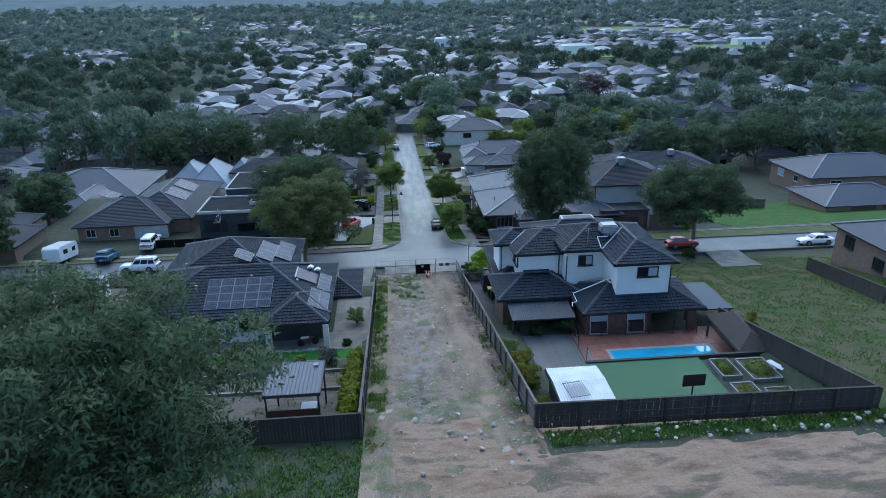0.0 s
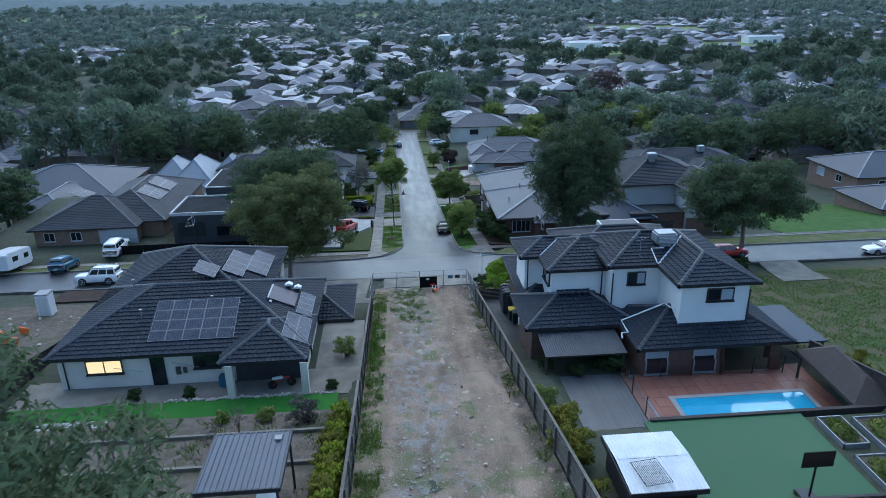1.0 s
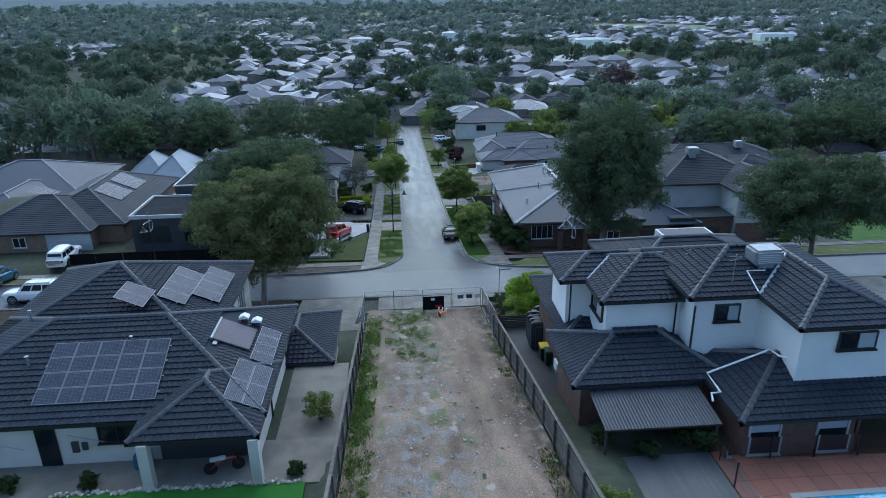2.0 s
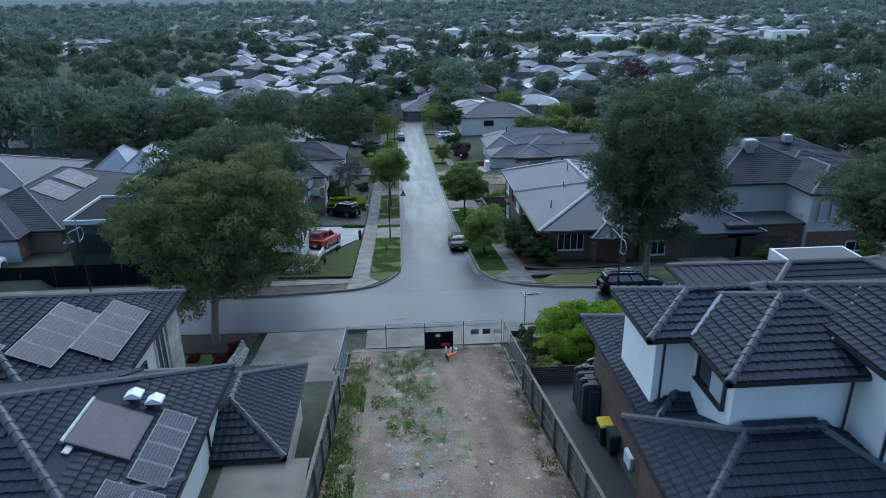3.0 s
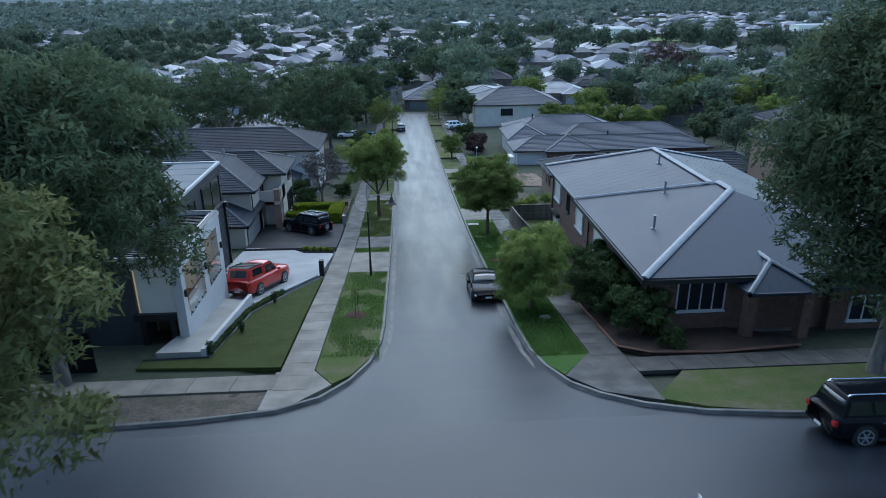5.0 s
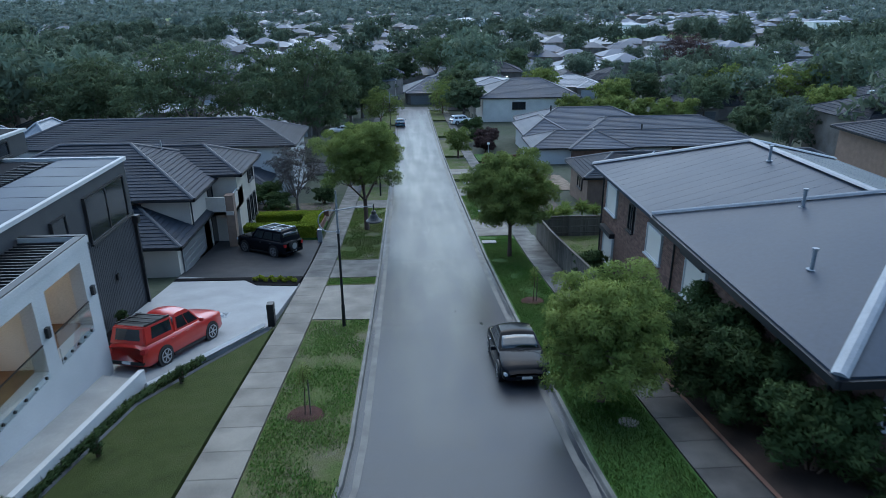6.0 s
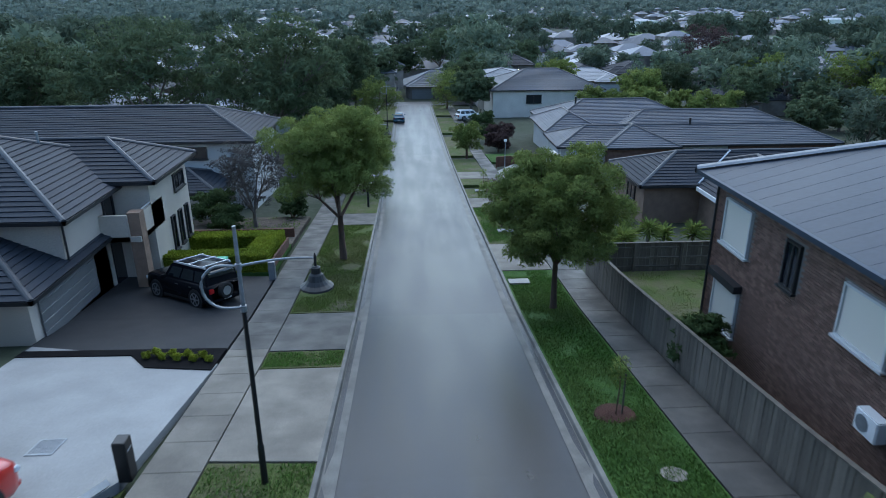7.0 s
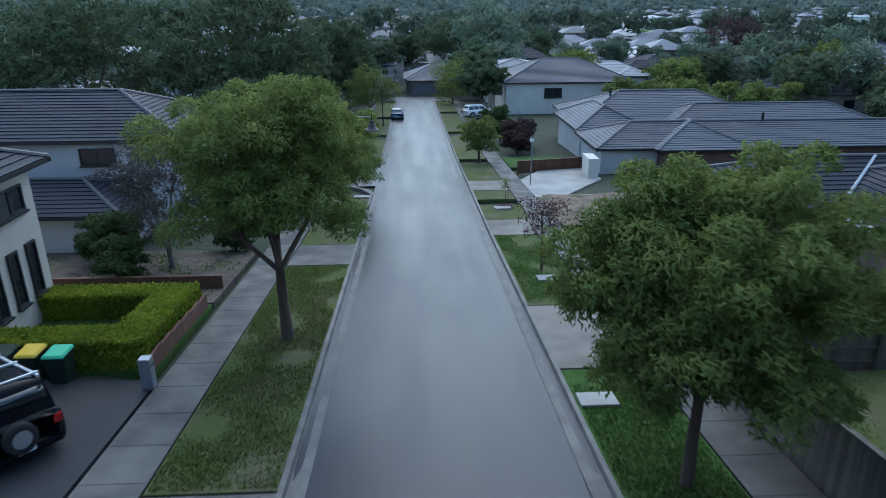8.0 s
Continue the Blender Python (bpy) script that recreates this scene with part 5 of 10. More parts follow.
window(hb, "-y", (12.5, 94.03, 9.95), (2.5, 1.65), PALE_FRAME, GLASS, 3)
window(hb, "-y", (20.8, 93.55, 9.2), (1.5, 1.4), PALE_FRAME, GLASS, 1)
part("front_door", Geo().box(15.6, 16.6, 94.48, 94.56, 7.9, 10.0), CHARCOAL, hb, "dark recessed front door")
for x in (14.4, 17.2):
    part("porch_pier", Geo().box(x - 0.25, x + 0.25, 92.5, 93.0, 7.6, 10.75), BRICK, hb)
part("porch_floor", Geo().box(14.1, 17.5, 92.4, 94.5, 7.0, 7.95), CONCRETE, hb)
for x, y, z in ((13.97, 103.5, 12.5), (11.6, 98.7, 11.9), (16.0, 110.0, 12.8)):
    g = Geo().tube([(x, y, z - 0.2), (x, y, z + 0.75)], 0.07, 8)
    g.tube([(x, y, z + 0.02), (x, y, z + 0.06)], 0.17, 10)
    g.tube([(x, y, z + 0.75), (x, y, z + 0.8)], 0.11, 8)
    part("roof_vent", g, STEEL_CAP, hb)
part("garage_door", Geo().box(24.0, 29.0, 93.5, 93.56, 7.6, 9.9), DARK_TIMBER, hb, "dark red-brown garage door")

# the modern corner house
hm = thing("house", "modern charcoal and white house with flat roofs and open balconies", "house", group="houses")
NX = -15.6
part("wall", Geo().box(-20.0, NX, 98.6, 112.4, 3.0, 12.95).box(-31.5, -20.0, 103.1, 112.4, 3.0, 12.95), CHARCOAL, hm)
g = Geo()
for k in range(58):
    g.box(NX, NX + 0.04, 102.6 + k * 0.17, 102.6 + k * 0.17 + 0.13, 4.0, 10.4)
part("cladding", g, CHARCOAL, hm, "ribbed charcoal cladding")
for q in ((-31.6, NX + 0.1, 112.3, 112.5), (NX - 0.08, NX + 0.1, 98.5, 112.3), (-31.6, -31.4, 103.2, 112.3)):
    part("parapet", Geo().box(*q, 12.95, 13.12), RENDER_PALE, hm, "thin white parapet cap")
part("roof", Geo().box(-20.0, NX - 0.08, 98.7, 112.3, 12.9, 12.97).box(-31.4, -20.0, 103.2, 112.3, 12.9, 12.97), FLAT_ROOF, hm)
for k in range(8):
    part("roof_panel", bevelled(Geo().box(-18.6, NX - 0.12, 98.85 + 1.68 * k, 100.49 + 1.68 * k, 12.98, 13.05), "roof_panel", ROOF_METAL, 0.015), ROOF_METAL, hm, "pale grey flat roof panel")
for k in range(44):
    part("roof_rib", Geo().box(-19.9, -18.8, 98.9 + k * 0.3, 98.96 + k * 0.3, 12.97, 13.05), GUTTER, hm)
window(hm, "+x", (NX + 0.05, 109.6, 11.35), (4.2, 2.1), FRAME, GLASS, 1, label="long dark-framed window")
window(hm, "+x", (NX + 0.05, 105.2, 11.6), (1.2, 1.3), FRAME, GLASS, 0)
part("rain_head", bevelled(Geo().box(NX + 0.02, NX + 0.34, 112.05, 112.4, 9.75, 10.15), "rain_head", BLACK, 0.02), BLACK, hm)
part("downpipe", Geo().box(NX + 0.06, NX + 0.2, 112.14, 112.28, 4.4, 9.8), BLACK, hm)
for y, z in ((109.3, 8.0), (104.4, 8.4)):
    part("wall_light", Geo().box(NX + 0.03, NX + 0.15, y - 0.1, y + 0.1, z - 0.15, z + 0.15), BLACK, hm)
# the upper box behind, with its rim and strip window
part("upper_box", Geo().box(-31.5, -21.5, 104.5, 115.0, 12.9, 14.0), CHARCOAL, hm)
part("parapet", Geo().box(-31.6, -21.4, 104.4, 115.1, 14.0, 14.14), RENDER_PALE, hm)
part("roof", Geo().box(-31.35, -21.65, 104.65, 114.85, 14.13, 14.16), FLAT_ROOF, hm)
window(hm, "+x", (-21.48, 109.5, 13.5), (7.5, 0.75), FRAME, GLASS, 2)
# white frame with two open balconies; their back wall glows to stand for lamplight
W0, W1, WX = 94.95, 102.5, -13.2
for y0, y1, z0, z1 in ((W0, 95.5, 9.25, 12.4), (98.45, 99.2, 9.25, 12.4), (101.7, W1, 9.25, 12.4), (95.5, 98.45, 11.72, 12.4), (99.2, 101.7, 11.72, 12.4), (W0, W1, 5.6, 9.25)):
    part("white_frame", Geo().box(WX - 0.45, WX, y0, y1, z0, z1), RENDER_PALE, hm)
part("balcony_wall", Geo().box(NX + 0.02, NX + 0.12, W0 + 0.3, W1 - 0.3, 9.25, 11.8), GLOW_WALL, hm, "pale balcony wall with warm lamplight put in as glow")
for y in (95.2, 98.6, 101.9):
    part("balcony_pier", Geo().box(NX + 0.12, WX - 0.45, y, y + 0.3, 9.25, 11.8), RENDER_CREAM, hm)
part("balcony_floor", Geo().box(NX, WX - 0.45, W0 + 0.1, W1 - 0.1, 9.05, 9.25), FASCIA_TIMBER, hm)
part("balcony_soffit", Geo().box(NX, WX - 0.3, W0 + 0.1, W1 - 0.1, 11.8, 11.9), RENDER_CREAM, hm)
for y in (96.4, 97.6, 100.0, 101.0):
    part("downlight", Geo().tube([(-14.5, y, 11.802), (-14.5, y, 11.78)], 0.06, 10), LAMP_GLOW, hm, "small lit ceiling downlight")
for y0, y1 in ((95.5, 98.45), (99.2, 101.7)):
    part("balustrade", Geo().box(WX + 0.03, WX + 0.045, y0 + 0.05, y1 - 0.05, 9.05, 10.2), CLEAR, hm, "clear glass balustrade").visible_shadow = False
    part("handrail", Geo().box(WX + 0.02, WX + 0.055, y0 + 0.03, y1 - 0.03, 10.2, 10.24), BLACK, hm)
    n = 5
    for k in range(n):
        y = y0 + 0.25 + k * (y1 - y0 - 0.5) / (n - 1)
        part("standoff", Geo().tube([(WX, y, 9.16), (WX + 0.07, y, 9.16)], 0.055, 10), BLACK, hm)
part("roof", Geo().box(-19.9, WX - 0.3, W0 + 0.2, 98.5, 12.12, 12.2).box(NX + 0.1, WX - 0.3, 98.5, W1 - 0.2, 12.12, 12.2), FLAT_ROOF, hm)
part("roof", Geo().box(-33.6, -20.1, W0 + 0.2, 103.0, 12.95, 13.08), FLAT_ROOF, hm, "flat dark roof inside a white parapet")
for q in ((-33.8, -19.9, W0, W0 + 0.2), (-33.8, -33.6, W0 + 0.2, 103.0), (-20.1, -19.9, W0 + 0.2, 103.2), (-33.8, -20.1, 103.0, 103.2)):
    part("parapet", Geo().box(*q, 12.9, 13.3), RENDER_PALE, hm, "thin white parapet")
for k in range(27):
    y = W0 + 0.35 + k * 0.265
    part("roof_rib", Geo().box(-19.8 if y < 98.4 else NX + 0.12, WX - 0.32, y, y + 0.07, 12.2, 12.3), GUTTER, hm)
for q in ((-19.9, WX + 0.04, W0 - 0.04, W0 + 0.2), (WX - 0.3, WX + 0.04, W0 + 0.2, W1 - 0.2), (NX + 0.1, WX + 0.04, W1 - 0.2, W1 + 0.04)):
    part("parapet", Geo().box(*q, 12.2, 12.46), RENDER_PALE, hm, "white parapet")
    part("parapet_cap", Geo().box(q[0] + 0.03, q[1] - 0.03, q[2] + 0.03, q[3] - 0.03, 12.46, 12.5), BLACK, hm, "black metal parapet cap")
for q in ((-26.6, -24.2, 98.0, 98.2), (-26.6, -24.2, 99.8, 100.0), (-26.6, -26.4, 98.2, 99.8), (-24.4, -24.2, 98.2, 99.8)):
    part("skylight_rim", Geo().box(*q, 13.0, 13.6), RENDER_PALE, hm, "white raised skylight rim")
part("skylight_pane", Geo().box(-26.4, -24.4, 98.2, 99.8, 13.0, 13.4), GLASS, hm)
part("wall", Geo().box(-33.7, -20.0, W0 + 0.1, 103.1, 5.5, 12.92).box(-20.0, NX, W0 + 0.15, 98.6, 5.5, 12.15), CHARCOAL, hm)
# Solid black sheet on the wall, drawn for the shade inside an opening.
part("wall_opening", Geo().box(-33.0, -29.5, W0 + 0.04, W0 + 0.12, 10.0, 12.0), GUTTER, hm, "black sheet on the charcoal wall for a wide opening's shade")
part("wall", Geo().box(NX, WX - 0.45, W0 + 2.2, W1 - 0.1, 5.5, 9.05), RENDER_CREAM, hm)
# open porch at the near end: timber slats behind black posts
for k in range(26):
    part("slat", Geo().box(NX + 0.1, WX - 0.5, W0 + 2.1, W0 + 2.18, 6.4 + k * 0.1, 6.47 + k * 0.1), FASCIA_TIMBER, hm)
for x in (-13.95, -15.4):
    part("porch_post", Geo().box(x - 0.14, x + 0.14, W0 + 0.02, W0 + 0.3, 5.6, 9.1), BLACK, hm)
part("porch_beam", Geo().box(NX - 0.2, WX - 0.45, W0 + 0.02, W0 + 0.3, 9.1, 9.45), BLACK, hm)
window(hm, "-y", (-26.5, W0 + 0.14, 10.6), (3.2, 1.3), FRAME, GLASS, 1)
window(hm, "-y", (-21.0, W0 + 0.14, 10.6), (2.2, 1.3), FRAME, GLASS, 1)
for y in (95.2, 98.8, 102.1):
    part("wall_light", Geo().box(WX, WX + 0.12, y - 0.09, y + 0.09, 10.3, 10.65), BLACK, hm)
part("ramp", Geo().mesh([(-14.1, 92.7, 8.55), (-11.85, 92.7, 8.55), (-11.65, 101.2, 7.15), (-13.2, 101.6, 7.2), (-14.1, 92.7, 6.5), (-11.85, 92.7, 6.5), (-11.65, 101.2, 5.5), (-13.2, 101.6, 5.5)], [(0, 1, 2, 3), (1, 0, 4, 5), (2, 1, 5, 6), (3, 2, 6, 7), (0, 3, 7, 4)]), SLAB, hm, "sloping pale concrete ramp")
part("ramp_wall", Geo().mesh([(-11.95, 92.6, 8.2), (-11.75, 92.6, 8.2), (-11.5, 101.3, 6.6), (-11.7, 101.3, 6.6), (-11.95, 92.6, 8.75), (-11.75, 92.6, 8.75), (-11.5, 101.3, 7.55), (-11.7, 101.3, 7.55)], [(0, 3, 2, 1), (4, 5, 6, 7), (0, 1, 5, 4), (1, 2, 6, 5), (2, 3, 7, 6), (3, 0, 4, 7)]), RENDER_PALE, hm, "low white wall beside the ramp")

# the rendered house with the balcony
hg = thing("house", "warm grey rendered house with brown tiled roofs and a balcony", "house", group="houses")
hip_block(hg, -24.0, -15.2, 117.2, 125.0, 6.45, 24, 2.5, RENDER_GREY, ROOF_BROWN, over=0.4)
hip_block(hg, -31.0, -15.1, 120.4, 131.5, 8.5, 24, 2.5, RENDER_GREY, ROOF_BROWN)
hip_block(hg, -24.0, -13.3, 125.6, 132.2, 8.75, 24, 2.5, RENDER_GREY, ROOF_BROWN)
garage_door(hg, "+x", (-15.56, 120.6, 5.3), (4.8, 2.1))
part("garage_lintel", Geo().box(-15.62, -15.45, 117.7, 124.5, 6.35, 6.5), RENDER_GREY, hg)
part("column", Geo().box(-14.35, -13.75, 124.4, 125.0, 3.4, 7.6), TAN_BRICK, hg, "brown brick porch column")
part("balcony_floor", Geo().box(-16.0, -13.8, 124.3, 127.6, 6.2, 6.45), RENDER_GREY, hg)
part("balcony_front", Geo().box(-13.95, -13.8, 125.0, 127.6, 6.2, 7.5), RENDER_GREY, hg)
part("balcony_side", Geo().box(-16.0, -14.3, 124.3, 124.45, 6.2, 7.5), RENDER_GREY, hg)
part("handrail", Geo().tube([(-13.87, 125.0, 7.62), (-13.87, 127.6, 7.62)], 0.04, 6), GALV, hg)
part("front_door", Geo().box(-15.64, -15.55, 125.0, 126.2, 3.6, 5.9), GLASS, hg, "dark glazed front door")
part("doormat", Geo().box(-15.3, -14.2, 125.1, 126.3, 3.62, 3.66), RED_TIMBER, hg)
for y in (128.6, 129.7, 130.8):
    window(hg, "+x", (-13.79, y, 5.2), (0.55, 1.9), FRAME, GLASS, 0)
window(hg, "+x", (-13.79, 130.2, 7.7), (1.6, 0.9), FRAME, GLASS, 1)
window(hg, "-y", (-20.2, 120.88, 7.9), (3.2, 0.5), FRAME, GLASS, 1)
window(hg, "+x", (-15.59, 125.4, 7.3), (1.1, 1.9), FRAME, GLASS, 0)
downpipe(hg, -15.5, 120.95, 6.6, 8.4)
downpipe(hg, -15.7, 117.65, 4.0, 6.4)
for x, y, z in ((-22.0, 123.5, 10.1), (-19.0, 127.0, 10.4)):
    part("roof_vent", Geo().tube([(x, y, z), (x, y, z + 0.6)], 0.06, 8), GALV, hg)

h4 = thing("house", "pale rendered two-storey house with a greyish tiled roof", "house", group="houses")
hip_block(h4, -40.0, -12.3, 143.2, 152.8, 7.1, 22, -3.0, RENDER_PALE, ROOF_BROWN)
hip_block(h4, -24.0, -14.5, 139.6, 145.2, 4.2, 22, -3.0, RENDER_PALE, ROOF_BROWN)
for x in (-34, -28, -22, -17):
    window(h4, "-y", (x, 143.68, 6.2), (1.8, 0.9), FRAME, GLASS, 1)

h5 = thing("house", "single-storey brick house with a dark tiled roof", "house", group="houses")
hip_block(h5, 14.0, 40.0, 135.5, 142.7, 5.3, 22, -1.0, TAN_BRICK, ROOF_DARK)
hip_block(h5, 17.8, 26.5, 127.8, 141.0, 5.2, 22, -1.0, TAN_BRICK, ROOF_DARK)
part("fascia", Geo().box(17.7, 17.78, 127.8, 135.4, 5.0, 5.26), WHITE, h5, "white fascia board")
part("valley_flashing", Geo().tube([(17.9, 135.6, 5.42), (21.4, 139.0, 6.82)], 0.07, 4), SILVER, h5, "bright metal valley flashing")
window(h5, "-x", (14.48, 138.5, 4.2), (1.6, 1.1), FRAME, GLASS, 1)
h6 = thing("house", "long house with a bluish tiled roof and a white garage", "house", group="houses")
hip_block(h6, 14.0, 44.0, 160.2, 167.6, 2.6, 22, -2.0, RENDER_PALE, ROOF_GREY)
hip_block(h6, 18.6, 26.5, 159.3, 168.0, 2.62, 22, -2.0, BRICK, ROOF_GREY)
part("wall", Geo().box(32.0, 43.4, 160.5, 160.72, -2.0, 2.4), BRICK, h6)
part("pier", Geo().box(12.9, 13.7, 158.3, 160.3, -1.0, 2.3), RENDER_CREAM, h6, "cream rendered pier")
garage_door(h6, "-x", (14.48, 164.0, 1.2), (4.8, 2.2), GARAGE_WHITE)
window(h6, "-y", (28.2, 160.68, 1.4), (0.7, 1.6), PALE_FRAME, GLASS, 0)
for x, y, z in ((29.0, 163.9, 4.1), (20.0, 178.0, 4.5)):
    part("roof_vent", Geo().tube([(x, y, z - 0.3), (x, y, z + 0.7)], 0.12, 8), BLACK, h6)
h7 = thing("house", "long house with a blue-grey tiled roof", "house", group="houses")
hip_block(h7, 15.5, 35.0, 173.3, 184.7, 2.4, 22, -3.0, TAN_BRICK, ROOF_GREY)
hip_block(h7, 24.0, 45.0, 171.2, 178.6, 2.4, 22, -3.0, TAN_BRICK, ROOF_GREY)
hip_block(h7, 14.6, 21.4, 169.6, 180.0, 2.4, 26, -3.0, RENDER_PALE, ROOF_GREY)
h8 = thing("house", "two-storey cream rendered house with a grey roof and balconies", "house", group="houses")
hip_block(h8, 12.6, 32.0, 206.0, 220.0, 2.4, 22, -4.5, RENDER_CREAM, ROOF_GREY)
hip_block(h8, 12.0, 22.0, 220.5, 232.0, 3.0, 12, -4.5, RENDER_GREY, ROOF_PALE)
window(h8, "-x", (13.08, 212.0, 0.9), (2.6, 1.6), FRAME, GLASS, 1)
window(h8, "-y", (20.0, 206.48, 0.9), (2.6, 1.4), FRAME, GLASS, 1)
for y in (209.0, 215.0):
    part("balcony_post", Geo().box(11.5, 11.8, y, y + 0.3, -4.0, 2.3), RENDER_GREY, h8)

# the brick and white house across the cross street
h9 = thing("house", "brick and white house with a balcony over the garage", "house", group="houses")
hip_block(h9, 27.0, 41.0, 96.8, 110.0, 14.2, 22, 4.5, RENDER_PALE, ROOF_DARK)
hip_block(h9, 34.5, 42.5, 92.6, 104.0, 14.2, 22, 4.5, RENDER_PALE, ROOF_DARK)
part("wall", Geo().box(27.6, 35.2, 93.6, 98.0, 5.5, 11.0), BRICK, h9)
part("balcony_roof", Geo().box(27.4, 35.2, 93.4, 97.4, 11.0, 11.2), CHARCOAL, h9)
part("wall", Geo().box(27.4, 27.52, 96.9, 109.6, 4.5, 14.1), BRICK, h9)
part("wall", Geo().box(35.1, 42.1, 92.98, 93.1, 4.5, 10.4), BRICK, h9)
garage_door(h9, "-y", (31.0, 93.56, 8.9), (5.0, 2.2), DARK_TIMBER)
for x in (36.2, 37.3, 39.8, 40.6):
    window(h9, "-y", (x, 92.9, 12.5), (0.8, 1.9), PALE_FRAME, CURTAIN, 0)
window(h9, "-y", (40.0, 92.9, 8.9), (2.0, 1.0), PALE_FRAME, GLASS, 1)
part("balustrade", Geo().box(30.0, 34.6, 93.5, 93.55, 11.2, 12.1), CLEAR, h9, "clear glass balustrade").visible_shadow = False
ev2 = thing("evaporative_cooler", "pale grey evaporative cooler box on the tiled roof", "cooler", pose(33.0, 102.0, 16.5))
part("cooler_body", bevelled(Geo().box(-0.7, 0.7, -0.6, 0.6, 0.2, 1.0), "cooler_body", GALV, 0.1), GALV, ev2)
part("cooler_base", Geo().box(-0.4, 0.4, -0.4, 0.4, -0.6, 0.25), GALV, ev2)

# the house with solar panels across the cross street, and its neighbours
h10 = thing("house", "brick house with a dark tiled roof and a white garage door", "house", group="houses")
hip_block(h10, -52.4, -38.5, 95.6, 108.0, 11.4, 24, 5.0, TAN_BRICK, ROOF_BROWN)
hip_block(h10, -48.0, -35.5, 98.0, 119.0, 11.4, 24, 3.0, TAN_BRICK, ROOF_BROWN)
garage_door(h10, "-y", (-41.2, 96.05, 10.2), (4.9, 2.2), GARAGE_WHITE)
for x in (-50.0, -46.6):
    window(h10, "-y", (x, 96.07, 10.3), (1.4, 1.2), PALE_FRAME, GLASS, 1)
for y in (103.0, 108.0):
    window(h10, "+x", (-35.97, y, 10.4), (0.9, 1.3), PALE_FRAME, GLASS, 0)
solar_array("solar_array", (-38.0, 104.0, 11.4 + 2.5 * t24), (0, 1, 0), se, (4, 2), "dark blue solar panels on a brown roof", (1.0, 1.65))
solar_array("solar_array", (-38.0, 109.0, 11.4 + 2.5 * t24), (0, 1, 0), se, (4, 2), "dark blue solar panels on a brown roof", (1.0, 1.65))
h11 = thing("house", "house with steep white gabled roofs", "house", group="houses")
for x0, x1, y0, y1 in ((-48.5, -39.0, 137.5, 152.0), (-53.0, -44.0, 140.0, 152.0), (-42.0, -34.0, 143.0, 154.0)):
    hip_block(h11, x0, x1, y0, y1, 5.4, 42, 0.0, RENDER_WHITE, ROOF_PALE, finish="ribs")
h12 = thing("house", "house with a low grey steel roof and skylights", "house", group="houses")
hip_block(h12, -80.0, -56.0, 132.0, 152.0, 6.0, 20, 0.0, TAN_BRICK, ROOF_METAL, finish="ribs")
hip_block(h12, -70.0, -60.0, 122.0, 140.0, 6.0, 20, 0.0, TAN_BRICK, ROOF_METAL, finish="ribs")
solar_array("solar_array", (-59.0, 128.0, 6.0 + 1.0 * math.tan(radians(20))), (0, 1, 0), (-math.cos(radians(20)), 0, math.sin(radians(20))), (4, 2), "dark blue solar panels on a grey roof", (1.0, 1.65))
h13 = thing("house", "house with a grey steel hip roof", "house", group="houses")
hip_block(h13, -40.0, -24.0, 170.0, 188.0, 2.4, 24, -4.0, TAN_BRICK, ROOF_METAL, finish="ribs")
h14 = thing("house", "low brick house with several dark tiled gables", "house", group="houses")
hip_block(h14, -82.0, -60.0, 92.0, 104.0, 11.2, 24, 5.0, TAN_BRICK, ROOF_BROWN)
hip_block(h14, -66.0, -57.0, 88.5, 98.0, 11.2, 24, 6.0, TAN_BRICK, ROOF_BROWN)
# far side of the paddock
h15 = thing("house", "tan brick house with a grey hip roof beside the paddock", "house", group="houses")
hip_block(h15, 47.6, 62.0, 56.0, 69.0, 16.5, 22, 9.5, TAN_BRICK, ROOF_METAL, finish="ribs")
window(h15, "-x", (48.08, 66.0, 15.2), (1.6, 1.4), FRAME, GLASS, 1)
window(h15, "-x", (48.08, 61.0, 14.4), (1.6, 1.4), FRAME, GLASS, 1)
h16 = thing("house", "brick house with grey hip roof and two brown garage doors", "house", Matrix.Translation((5.5, 0, -1.3)), group="houses")
hip_block(h16, 72.3, 98.0, 118.5, 134.0, 9.0, 20, -1.0, TAN_BRICK, ROOF_METAL, finish="ribs")
hip_block(h16, 63.2, 81.0, 100.0, 112.0, 9.3, 20, 3.0, TAN_BRICK, ROOF_METAL, finish="ribs")
for x in (70.5, 76.2):
    garage_door(h16, "-y", (x, 100.46, 8.0), (4.4, 2.1), RED_TIMBER)
window(h16, "-y", (78.0, 118.97, 7.6), (2.4, 1.4), PALE_FRAME, GLASS, 1)
window(h16, "-x", (72.78, 124.0, 7.6), (1.6, 1.3), PALE_FRAME, GLASS, 1)
window(h16, "-x", (72.78, 129.5, 7.6), (2.2, 1.5), PALE_FRAME, CURTAIN, 1)
h17 = thing("house", "two-storey house with a wide dark tiled hip roof", "house", group="houses")
hip_block(h17, 36.0, 61.0, 122.0, 136.0, 9.5, 18, 0.0, TAN_BRICK, ROOF_DARK)
hip_block(h17, 47.0, 58.0, 118.0, 128.0, 9.5, 18, 0.0, TAN_BRICK, ROOF_DARK)
part("cooler", bevelled(Geo().box(52.0, 53.2, 127.0, 128.2, 11.4, 12.5), "cooler", GALV, 0.1), GALV, h17)
window(h17, "-y", (40.5, 122.47, 8.0), (2.0, 1.2), PALE_FRAME, GLASS, 1)


